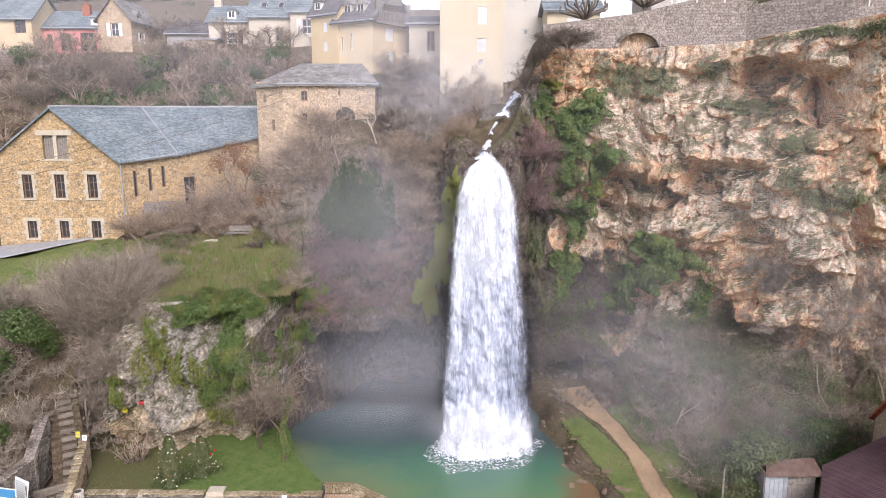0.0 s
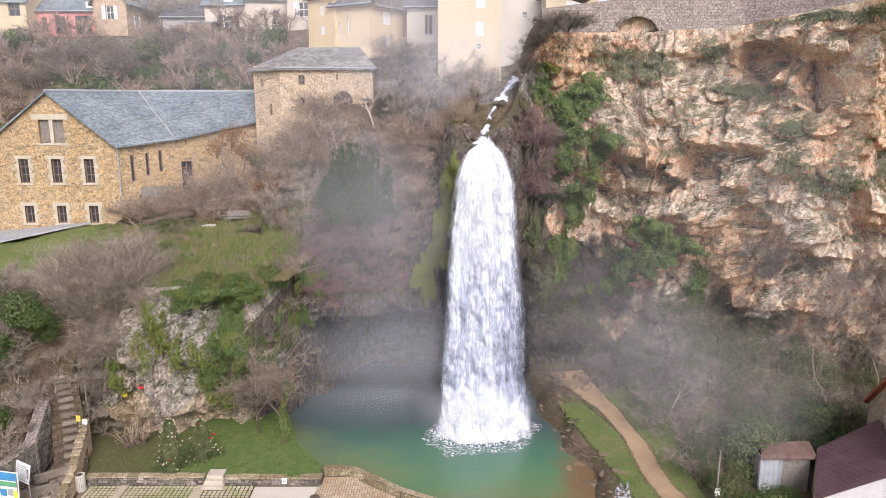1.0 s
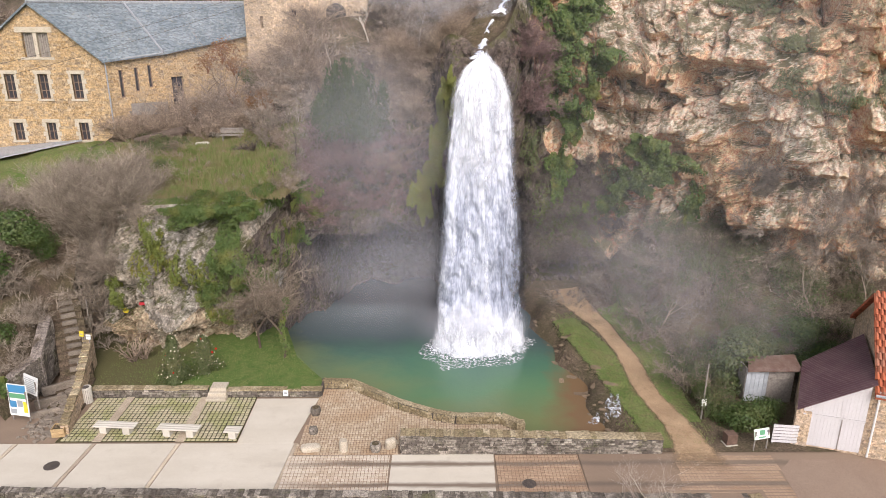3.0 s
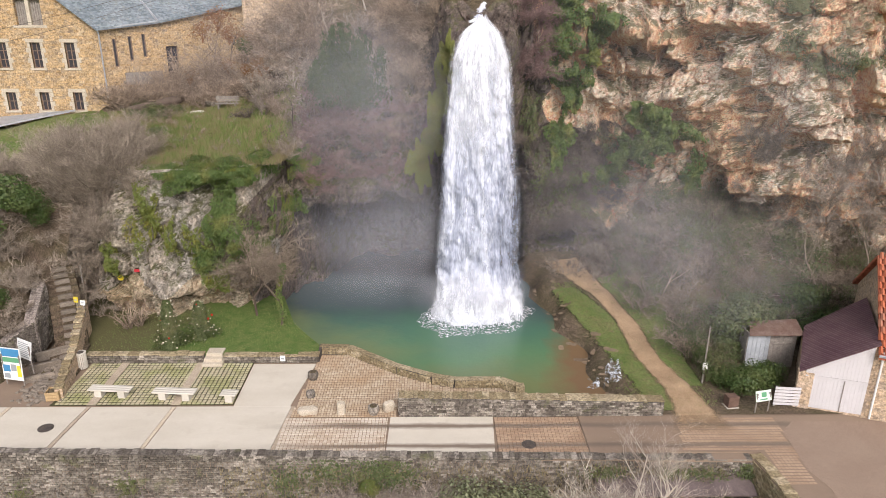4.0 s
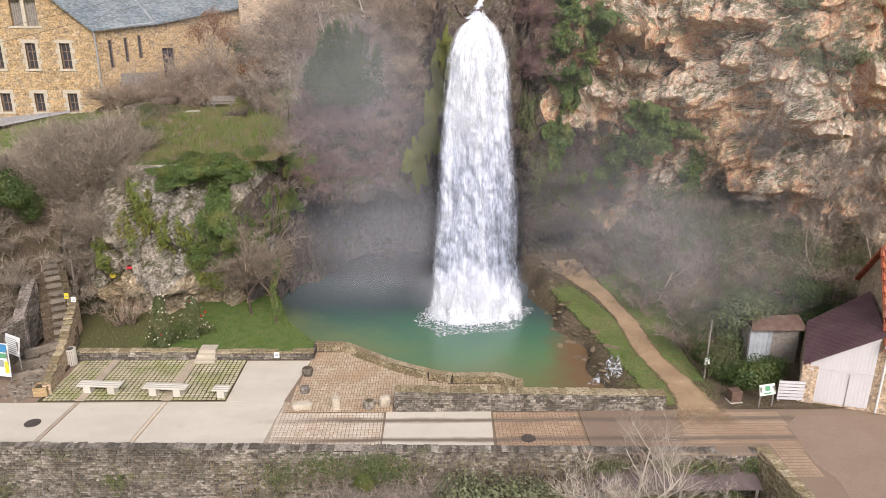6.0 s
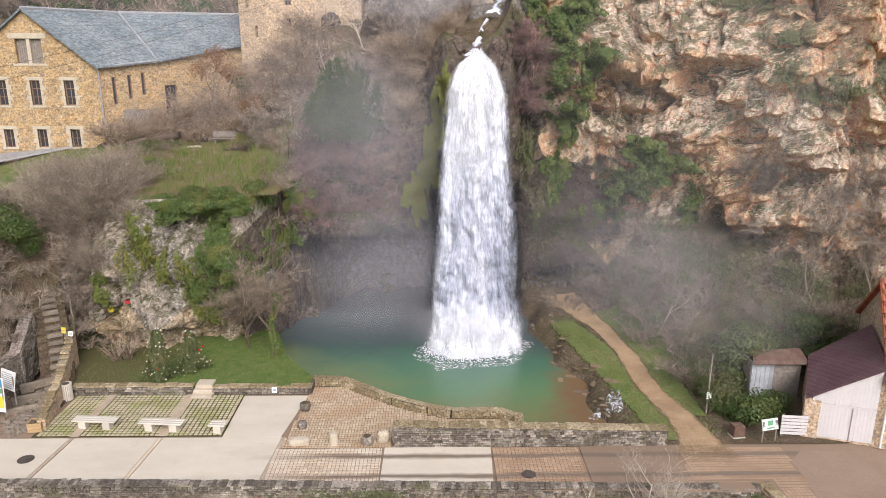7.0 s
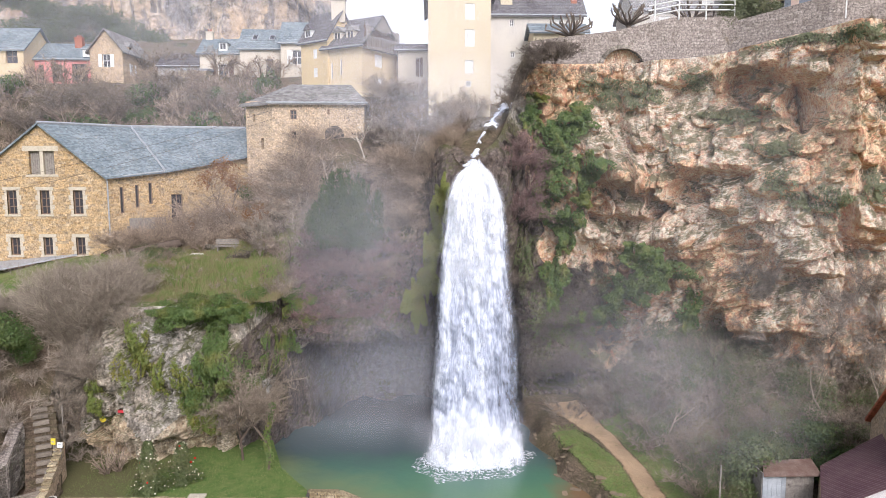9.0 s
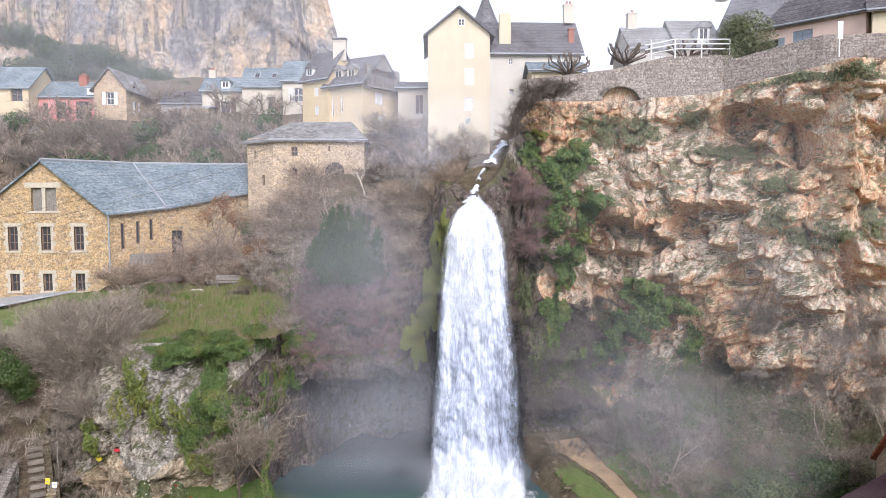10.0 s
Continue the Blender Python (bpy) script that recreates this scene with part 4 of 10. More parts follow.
def chimney(house, x, y, z0, z1, w=0.7, d=0.5, mat=None, pots=2):
    b = Build().box(x - w / 2, x + w / 2, y - d / 2, y + d / 2, z0, z1, None, 0.02).box(x - w / 2 - 0.06, x + w / 2 + 0.06, y - d / 2 - 0.06, y + d / 2 + 0.06, z1, z1 + 0.1)
    c = part("chimney", b, mat or M["brick"], house)
    for k in range(pots):
        px = x + (k - (pots - 1) / 2) * 0.3
        part("chimney_pot", Build().tube([(px, y, z1 + 0.1), (px, y, z1 + 0.4)], 0.1, 8), M["brick"], c)


def gutter(house, a, b, down_to=None):
    part("gutter", Build().tube([a, b], 0.07, 6), M["zinc"], house, "grey zinc gutter")
    if down_to is not None:
        p = Vector(b)
        part("downpipe", Build().tube([p, p + Vector((0.05, 0.1, -0.35)), (p.x + 0.05, p.y + 0.1, down_to)], 0.055, 6), M["zinc"], house, "grey zinc downpipe")


def house(name, o, u, w, d, h, rise, wall, roof, windows=(), label="", ridge="along", over=0.35, frame_mat=None, surround=None, shutters=None, side_windows=(), left_wall=True, hip=0.0, category="house", deep=0.15):
    """A plain house: front wall from o along u, d deep, eaves at h, ridge rise above them. windows: (x0, x1, z0, z1, closed)."""
    top = empty(name, o[0], o[1], o[2])
    top.matrix_world = Matrix.Identity(4)
    uu = Vector((u[0], u[1], 0)).normalized()
    back = Vector((-uu.y, uu.x, 0))
    O = Vector(o)
    q = [tuple(v[:4]) for v in windows]
    A, B, C, D = O, O + uu * w, O + uu * w + back * d, O + back * d
    gab = rise if ridge == "across" else 0.0
    sg = rise if (ridge == "along" and not hip) else 0.0
    part("wall", wall_mesh(Build(), A, uu, w, h, q, 0.4, gab), wall, top)
    part("wall", wall_mesh(Build(), B + uu * 0.004 + back * 0.01, back, d - 0.02, h, [tuple(v[:4]) for v in side_windows], 0.4, sg), wall, top)
    part("wall", wall_mesh(Build(), C, -uu, w, h, (), 0.4, gab), wall, top)
    if left_wall:
        part("wall", wall_mesh(Build(), D - uu * 0.004 - back * 0.01, -back, d - 0.02, h, (), 0.4, sg), wall, top)
    fm = frame_mat or M["frame_white"]
    for v in windows:
        add_window(top, A, uu, v[:4], fm, surround, shutters if v[1] - v[0] > 0.55 else None, closed=len(v) > 4 and v[4], deep=deep)
    for v in side_windows:
        add_window(top, B, back, v[:4], fm, surround, shutters, closed=len(v) > 4 and v[4], deep=deep)
    up = Vector((0, 0, 1))
    if ridge == "along":
        k = over * rise / (d / 2)
        e0, e1 = A - back * over + up * (h - k) - uu * over, B - back * over + up * (h - k) + uu * over
        r0, r1 = A + back * d / 2 + up * (h + rise) - uu * (over - hip), B + back * d / 2 + up * (h + rise) + uu * (over - hip)
        f0, f1 = D + back * over + up * (h - k) - uu * over, C + back * over + up * (h - k) + uu * over
        roof_slope(top, (e0, e1, r1, r0), roof)
        roof_slope(top, (f1, f0, r0, r1), roof)
        if hip:
            roof_slope(top, (e1, f1, r1, r1), roof)
            roof_slope(top, (f0, e0, r0, r0), roof)
        gutter(top, e0, e1)
    else:
        k = over * rise / (w / 2)
        e0, e1 = B + uu * over + up * (h - k) - back * over, C + uu * over + up * (h - k) + back * over
        f0, f1 = A - uu * over + up * (h - k) - back * over, D - uu * over + up * (h - k) + back * over
        r0, r1 = A + uu * w / 2 + up * (h + rise) - back * over, D + uu * w / 2 + up * (h + rise) + back * over
        roof_slope(top, (e0, e1, r1, r0), roof)
        roof_slope(top, (f1, f0, r0, r1), roof)
    tagged(top, label, category)
    return top


def long_wall(name, pts, thick, mat, label, cap=True):
    """A wall through plan points (x, y, bottom, top)."""
    b = Build()
    P = [Vector((p[0], p[1], 0)) for p in pts]
    side = []
    for i in range(len(P)):
        d0 = (P[i] - P[i - 1]).normalized() if i else (P[1] - P[0]).normalized()
        d1 = (P[i + 1] - P[i]).normalized() if i < len(P) - 1 else d0
        m = (d0 + d1).normalized()
        side.append(Vector((m.y, -m.x, 0)) * (thick / 2 / max(m.dot(d1), 0.5)))
    ring = [[(p.x + n.x, p.y + n.y, q[2]), (p.x - n.x, p.y - n.y, q[2]), (p.x - n.x, p.y - n.y, q[3]), (p.x + n.x, p.y + n.y, q[3])] for p, n, q in zip(P, side, pts)]
    last = 4 * (len(P) - 1)
    faces = [(4 * i + k, 4 * i + 4 + k, 4 * i + 4 + (k + 1) % 4, 4 * i + (k + 1) % 4) for i in range(len(P) - 1) for k in range(4)]
    b.add([v for r4 in ring for v in r4], faces + [(0, 1, 2, 3), (last + 3, last + 2, last + 1, last)])
    return tagged(part(name, b, mat), label, "wall", kind="structure")


def dormer(parent, o, u, w=1.1, h=1.0, d=1.8, wall=None, roof=None, frame_mat=None):
    """A roof dormer: cheeks, a small window and a gabled roof; o is its lower front corner."""
    m = local(o, u)
    body = part("dormer", Build().box(0, w, -d, 0, -0.3, h, m), wall or M["frame_white"], parent)
    part("dormer_roof", Build().add([m @ Vector(p) for p in ((-0.15, 0.15, h - 0.05), (w / 2, 0.15, h + 0.55), (w + 0.15, 0.15, h - 0.05), (-0.15, -d, h - 0.05), (w / 2, -d, h + 0.55), (w + 0.15, -d, h - 0.05))], [(0, 1, 4, 3), (1, 2, 5, 4), (0, 2, 1), (3, 4, 5), (0, 3, 5, 2)]), roof or M["slate"], body)
    part("dormer_pane", Build().box(0.2, w / 2 - 0.04, -0.02, 0.012, 0.12, h - 0.12, m).box(w / 2 + 0.04, w - 0.2, -0.02, 0.012, 0.12, h - 0.12, m), M["glass"], body)
    return body


def skylight(parent, c, slope, w=0.6, h=0.9, rz=0.0):
    """A roof window lying on a slope, frame and pane."""
    m = pose(c[0], c[1], c[2], slope, 0, rz)
    f = part("skylight", Build().box(-w / 2, w / 2, -h / 2, h / 2, -0.05, 0.08, m, 0.01), M["zinc"], parent)
    part("pane", Build().box(-w / 2 + 0.07, w / 2 - 0.07, -h / 2 + 0.07, h / 2 - 0.07, 0.081, 0.09, m), M["glass"], f)


# the mill: a gabled ochre stone block and a wing bending to the right
mill = empty("mill_building")
mill.matrix_world = Matrix.Identity(4)
mo, mu = (-34.5, 53.6, 8.6), (1, 0)
mw = 9.65
wins = [(7.2, 7.93, 4.57, 6.4), (4.7, 5.43, 4.57, 6.4), (2.21, 2.94, 4.57, 6.4), (7.22, 7.92, 1.45, 2.8), (4.74, 5.44, 1.45, 2.8), (2.25, 2.96, 1.45, 2.8)]
fm = Build()
wall_mesh(fm, mo, mu, mw, 7.6, wins, 0.5)
# gable with the attic opening
G = local(mo, mu)
for pts in ([(0, 7.6), (4.05, 7.6), (4.05, 9.35), (4.05, 10.7), (2.05, 9.2)], [(4.05, 9.35), (5.95, 9.35), (5.95, 10.52), (mw / 2, 11.4), (4.05, 10.79)], [(5.95, 7.6), (mw, 7.6), (5.95, 10.52)]):
    n = len(pts)
    fm.add([G @ Vector((x, 0, z)) for x, z in pts] + [G @ Vector((x, -0.5, z)) for x, z in pts], [tuple(range(n)), tuple(range(2 * n - 1, n - 1, -1))] + [(i, n + i, n + (i + 1) % n, (i + 1) % n) for i in range(n)])
part("wall", fm, M["mill_stone"], mill)
for q in wins[:3]:
    add_window(mill, mo, mu, q, M["frame_brown"], M["pale_stone"], bars=3)
for q in wins[3:]:
    add_window(mill, mo, mu, q, M["frame_brown"], M["pale_stone"], bars=2)
part("attic_lintel", Build().box(3.6, 6.3, -0.1, 0.03, 9.35, 9.75, G, 0.02).box(3.75, 6.2, -0.1, 0.06, 7.42, 7.6, G, 0.02).box(4.86, 5.12, -0.3, 0.0, 7.6, 9.35, G, 0.01), M["pale_stone"], mill)
for x0, x1 in ((4.05, 4.86), (5.12, 5.95)):
    sh = Build()
    for k in range(5):
        w = (x1 - x0) / 5
        sh.box(x0 + w * k + 0.008, x0 + w * (k + 1) - 0.008, -0.3, -0.25, 7.6, 9.35, G)
    part("attic_shutter", sh, M["wood_grey"], mill, "closed grey wooden shutter")
E0, E1, E2 = Vector((-24.85, 53.6, 16.2)), Vector((-21.2, 55.8, 16.65)), Vector((-15.5, 60.0, 17.95))
side = E1 - E0
part("wall", wall_mesh(Build(), (E0.x, E0.y, 8.6), (side.x, side.y), Vector((side.x, side.y)).length, 7.6, [(1.0, 1.28, 4.6, 6.65), (2.1, 2.38, 5.0, 6.8), (3.08, 3.36, 5.25, 6.95)], 0.45), M["mill_stone"], mill)
for q in [(1.0, 1.28, 4.6, 6.65), (2.1, 2.38, 5.0, 6.8), (3.08, 3.36, 5.25, 6.95)]:
    add_window(mill, (E0.x, E0.y, 8.6), (side.x, side.y), q, M["frame_brown"], None, bars=0)
wing = E2 - E1
part("wall", wall_mesh(Build(), (E1.x, E1.y, 8.6), (wing.x, wing.y), Vector((wing.x, wing.y)).length, 7.9, [(0.5, 1.4, 3.6, 6.0)], 0.45), M["mill_stone"], mill)
wm = local((E1.x, E1.y, 8.6), (wing.x, wing.y))
wl_ = Vector((wing.x, wing.y)).length
part("wall", Build().add([wm @ Vector(p) for p in ((0, 0, 7.905), (wl_, 0, 7.905), (wl_, 0, 9.2), (0, 0, 7.95), (0, -0.45, 7.905), (wl_, -0.45, 7.905), (wl_, -0.45, 9.2), (0, -0.45, 7.95))], [(0, 1, 2, 3), (7, 6, 5, 4), (3, 2, 6, 7), (1, 5, 6, 2), (0, 3, 7, 4), (0, 4, 5, 1)]), M["mill_stone"], mill)
add_window(mill, (E1.x, E1.y, 8.6), (wing.x, wing.y), (0.5, 1.4, 3.6, 6.0), M["frame_brown"], None, bars=3)
A0, R1, R2 = Vector((-29.55, 53.3, 20.05)), Vector((-25.0, 59.0, 20.05)), Vector((-16.0, 62.2, 20.1))
over = Vector((0.25, -0.35, -0.22))
roof_slope(mill, (E0 + over + Vector((0, -0.1, 0)), E1 + over, R1, A0), M["slate"], 0.14)
roof_slope(mill, (E1 + over, E2 + over, R2, R1), M["slate"], 0.14)
roof_slope(mill, (Vector((-36.5, 66, 15.2)), Vector((-34.9, 53.3, 15.9)), A0, R1), M["slate"], 0.14)
roof_slope(mill, (Vector((-18, 66, 15.4)), Vector((-28, 66, 15.4)), R1, R2), M["slate"], 0.14)
part("roof_flashing", Build().tube([E1 + over + Vector((0, 0, 0.08)), R1 + Vector((0, 0, 0.1))], 0.09, 5), M["zinc"], mill, "pale zinc valley flashing")
part("ridge", Build().tube([A0 + Vector((0, 0, 0.04)), R1 + Vector((0, 0, 0.04)), R2 + Vector((0, 0, 0.04))], 0.12, 6), M["zinc"], mill)
gutter(mill, E1 + over, E0 + over, 11.0)
part("flue", Build().tube([(-26.3, 55.6, 17.4), (-26.3, 55.6, 19.0)], 0.09, 8).tube([(-26.3, 55.6, 19.0), (-26.3, 55.6, 19.15)], 0.17, 8), M["zinc"], mill, "steel flue pipe")
part("balcony", Build().box(0, 2.6, 0.0, 1.5, 3.4, 3.6, local((E0.x + 1.2, E0.y + 0.7, 8.6), (side.x, side.y))).box(0, 2.6, 1.4, 1.5, 3.6, 4.3, local((E0.x + 1.2, E0.y + 0.7, 8.6), (side.x, side.y))), M["wood_grey"], mill, "grey balcony slab with a board parapet")
part("awning", Build().slab([(-44, 50.4, 8.0), (-33.5, 50.9, 9.0), (-27.2, 53.4, 10.15), (-36, 53.45, 9.3)], 0.12), M["zinc"], mill, "pale grey sheet-metal lean-to roof")
tagged(mill, "ochre rubble-stone mill with pale window surrounds and slate roof", "building")

# the old stone house with a hipped lichened roof
sh = house("stone_house", (-12.9, 57.4, 12.7), (1, 0.03), 7.4, 6.0, 9.4, 1.6, M["house_stone"], M["lauze"], [(1.47, 1.99, 7.9, 8.65), (1.5, 1.92, 6.35, 6.95), (4.45, 4.65, 8.3, 8.7)], "brown rubble-stone house with a lichened hipped roof", hip=1.6, frame_mat=M["frame_brown"])
part("wall", wall_mesh(Build(), (-15.3, 58.6, 12.7), (2.4, -1.2), 2.7, 9.4, [(0.7, 0.95, 7.7, 8.4), (1.5, 1.8, 5.5, 6.4)], 0.4), M["house_stone"], sh)
roof_slope(sh, (Vector((-15.8, 58.5, 21.8)), Vector((-13.2, 57.0, 21.85)), Vector((-11.7, 60.4, 23.7)), Vector((-11.8, 60.4, 23.7))), M["lauze"])
# cellar arch: a flat dark sheet on the wall paints its inner shade
ar = Build()
arc = [(5.0 + 0.78 * math.cos(a), 6.65 + 0.75 * math.sin(a)) for a in (math.pi * k / 10 for k in range(11))]
hm = local((-12.9, 57.4, 12.7), (1, 0.03))
ar.add([hm @ Vector((x, 0.03, z)) for x, z in arc + [(4.22, 5.6), (5.78, 5.6)]], [tuple(range(11)) + (11, 12)])
part("archway", ar, M["joint"], sh, "flat dark sheet painting the shade inside a cellar arch")

# the tall cream house over the stream
M["pale_coat"] = render_coat("pale_grey_render", (0.60, 0.55, 0.48), (0.52, 0.48, 0.43), (0.36, 0.34, 0.32))
tw = house("tower_house", (-0.25, 60.0, 19.5), (1, 0), 5.25, 9.0, 11.7, 2.1, M["cream"], M["dark_slate"], [(3.1, 3.9, 9.5, 10.8, 1), (3.1, 3.9, 7.3, 8.7, 1), (3.1, 3.8, 5.1, 6.2, 1), (3.15, 3.6, 4.0, 4.5), (2.45, 2.95, 12.2, 12.7)][:4], "tall pale cream rendered house with shuttered windows", ridge="across", over=0.4, shutters=M["frame_white"])
add_window(tw, (-0.25, 59.99, 19.5), (1, 0), (2.55, 3.1, 12.2, 12.8), M["frame_white"], None, bars=2, deep=-0.04)
part("chimney", Build().box(6.0, 7.0, 62, 62.8, 29, 33.3, None, 0.02), M["cream"], tw)
h2 = house("grey_roofed_house", (4.9, 61.2, 20.5), (1, 0.02), 8.1, 7.0, 9.4, 3.3, M["pale_coat"], M["dark_slate"], [(1.8, 2.2, 8.2, 8.8), (1.9, 2.3, 5.6, 6.1), (5.4, 6.5, 8.0, 9.3, 1)], "pale grey rendered house with a steep slate roof", shutters=M["frame_white"], over=0.3)
chimney(h2, 12.5, 64.5, 33.0, 34.6, 0.9, 0.6, M["beige"])
chimney(h2, 12.4, 62.6, 30.6, 32.0, 0.5, 0.5, M["brick"], 0)
tur = empty("turret")
tur.matrix_world = Matrix.Identity(4)
part("wall", Build().tube([(5.2, 68, 24), (5.2, 68, 33)], 1.3, 10), M["cream"], tur)
part("roof", Build().tube([(5.2, 68, 32.9), (5.2, 68, 33.3), (5.2, 68, 36.8)], [1.55, 1.5, 0.05], 8), M["dark_slate"], tur, "pointed slate roof")
tagged(tur, "round cream turret with a pointed slate roof", "turret")
house("annex_house", (8.3, 58.0, 24.5), (1, 0.0), 4.2, 3.0, 3.3, 0.8, M["cream"], M["slate"], [(1.6, 2.9, 1.6, 2.6, 1)], "low cream annex with a slate lean-to roof", shutters=M["frame_white"])

# yellow houses behind the stone house
ca, sa = math.cos(radians(40)), math.sin(radians(40))
ya_o = Vector((-9.99 - ca * 3.9, 69.0 + sa * 3.9, 22.0))
ya = house("yellow_house", ya_o, (ca, -sa), 3.9, 3.8, 7.3, 2.7, M["yellow"], M["dark_slate"], [(1.8, 2.4, 5.3, 6.2, 1), (1.8, 2.4, 3.5, 4.4, 1)], "yellow rendered village house with a steep slate roof", over=0.3, shutters=M["frame_white"])
cx, cy = -9.99 + sa * 1.75, 69.0 + ca * 1.75
chimney(ya, cx - 0.2, cy + 0.3, 30.8, 32.7, 1.3, 0.8, M["beige"], 0)
part("chimney_cap", Build().box(cx - 0.95, cx + 0.55, cy - 0.2, cy + 0.8, 32.95, 33.05, None, 0.01), M["lauze"], ya, "flat stone chimney cap")
for k in range(4):
    part("cap_stone", Build().box(cx - 0.85 + 0.4 * k, cx - 0.7 + 0.4 * k, cy, cy + 0.6, 32.8, 32.95), M["lauze"], ya)
dormer(ya, (ya_o.x + ca * 0.5 + sa * 0.1, ya_o.y - sa * 0.5 + ca * 0.1, 29.4), (ca, -sa), 1.0, 0.8, 1.5, M["frame_white"], M["dark_slate"])
cb, sb = math.cos(radians(33)), math.sin(radians(33))
yb_o = Vector((-6.5 - cb * 4.35, 67.0 + sb * 4.35, 20.5))
yb = house("gabled_house", yb_o, (cb, -sb), 4.35, 5.6, 8.0, 2.7, M["ochre"], M["dark_slate"], [(0.45, 0.8, 4.7, 6.2, 1), (1.6, 1.95, 5.0, 6.5, 1)], "ochre house with a wooden loft balcony in its gable", over=0.5, shutters=M["frame_white"], side_windows=[(1.95, 3.2, 5.85, 7.0, 1), (2.0, 3.3, 3.7, 4.8, 1), (3.95, 4.85, 2.1, 3.4, 1)])
lm = local((-6.5, 67.0, 20.5), (sb, cb))
# dark panel on the closed gable paints the shade of an open loft
part("loft_recess", Build().box(0.35, 5.25, 0.01, 0.04, 7.55, 9.5, lm), M["dark_wood"], yb, "dark panel painting the shade of the open loft")
loft = Build()
loft.box(0.1, 5.5, 0.0, 0.5, 7.3, 7.5, lm)
for k in range(20):
    loft.box(0.25 + k * 0.265, 0.33 + k * 0.265, 0.42, 0.47, 7.5, 8.4, lm)
loft.box(0.2, 5.4, 0.4, 0.5, 8.4, 8.48, lm)
part("loft_balcony", loft, M["wood_grey"], yb, "weathered wooden balcony")
boards = Build()
for k in range(20):
    x = 0.15 + k * 0.265
    low = 9.45 - 0.35 * math.sin(math.pi * (k + 0.5) / 20)
    boards.box(x, x + 0.25, 0.4, 0.44, low if abs(x - 2.67) < 1.9 else 8.2, max(low + 0.02, 10.65 - abs(x + 0.12 - 2.8) * 0.96), lm)
part("gable_boards", boards, M["wood_grey"], yb, "grey weathered boards in the gable")
for k in range(2):
    dormer(yb, (yb_o.x + cb * (0.5 + 1.6 * k) + sb * 0.5, yb_o.y - sb * (0.5 + 1.6 * k) + cb * 0.5, 28.9), (cb, -sb), 1.0, 0.8, 1.2, M["beige"], M["lauze"])
house("low_house", (-3.2, 68.6, 21), (1, 0.0), 3.6, 6, 7.0, 1.0, M["beige"], M["dark_slate"], [(1.7, 2.4, 4.4, 6.2, 1)], "low beige village house with a slate roof", shutters=M["dark_wood"])

# the village row at the foot of the far cliff
pk = house("pink_house", (-46.8, 85.0, 26.2), (1, 0.05), 7.2, 6.0, 3.4, 2.1, M["pink"], M["slate"], [(1.9, 3.1, 0.6, 2.6), (4.2, 6.0, 0.6, 2.7), (0.4, 1.0, 0.8, 2.5)], "pink rendered house with a slate roof and dormer", over=0.3, frame_mat=M["frame_brown"])
dm = house("dormer_part", (-41.2, 85.2, 29.7), (1, 0.05), 1.1, 1.6, 1.0, 0.4, M["frame_white"], M["slate"], [(0.25, 0.85, 0.2, 0.9)], over=0.12)
for o in list(dm.children):
    o.parent = pk
bpy.data.objects.remove(dm)
chimney(pk, -42.6, 87.5, 31.0, 32.2, 0.9, 0.6)
house("grey_gabled_house", (-40.1, 84.6, 26.6), (1, -0.05), 3.9, 7.0, 3.9, 2.3, M["house_stone"], M["lauze"], [(1.5, 2.4, 1.8, 3.3), (1.55, 2.35, 3.7, 5.0)][:1], "grey stone gabled house with white shutters", ridge="across", shutters=M["frame_white"], side_windows=[(2.0, 2.8, 1.0, 2.4)])
house("ochre_cottage", (-53.5, 83.0, 26.0), (1, 0.0), 6.6, 7.0, 4.4, 2.8, M["ochre"], M["slate"], [(4.6, 5.9, 2.6, 4.2), (5.0, 5.9, 0.6, 1.6, 1)], "ochre stone cottage with a slate roof", shutters=M["ochre"], frame_mat=M["frame_brown"])
house("slate_barn", (-33.5, 88.0, 27.0), (1, 0.0), 6.0, 6.0, 2.2, 1.8, M["grey_coat"], M["dark_slate"], (), "dark slate-roofed outbuilding behind bare bushes", over=0.3)
ch = house("stone_cottage", (-27.4, 85.0, 26.6), (1, 0.04), 5.6, 6.0, 3.7, 2.0, M["beige"], M["slate"], [(2.1, 3.3, 1.0, 2.3), (5.0, 5.5, 0.4, 1.8), (2.6, 3.2, 3.0, 3.6)][:2], "beige stone cottage with brown shutters and a slate roof", shutters=M["dark_wood"])
chimney(ch, -27.0, 88, 31, 33, 0.8, 0.6, M["beige"])
house("cream_shed", (-29.3, 83.0, 25.5), (1, 0.0), 3.2, 3.0, 2.5, 0.2, M["cream"], M["zinc"], (), "small cream flat-roofed shed", category="shed")
house("slate_house", (-22.4, 84.0, 25.8), (1, 0.05), 5.0, 6.5, 4.9, 2.6, M["beige"], M["slate"], [(3.0, 3.9, 2.0, 3.6), (1.2, 1.6, 0.6, 1.6)], "beige stone house with a blue slate roof and skylights", over=0.3)
house("village_house", (-17.3, 82.5, 25.5), (1, 0.05), 4.6, 7.0, 5.6, 2.8, M["beige"], M["slate"], [(1.3, 2.4, 3.0, 4.6)], "stone village house with white shutters", shutters=M["frame_white"], over=0.3)

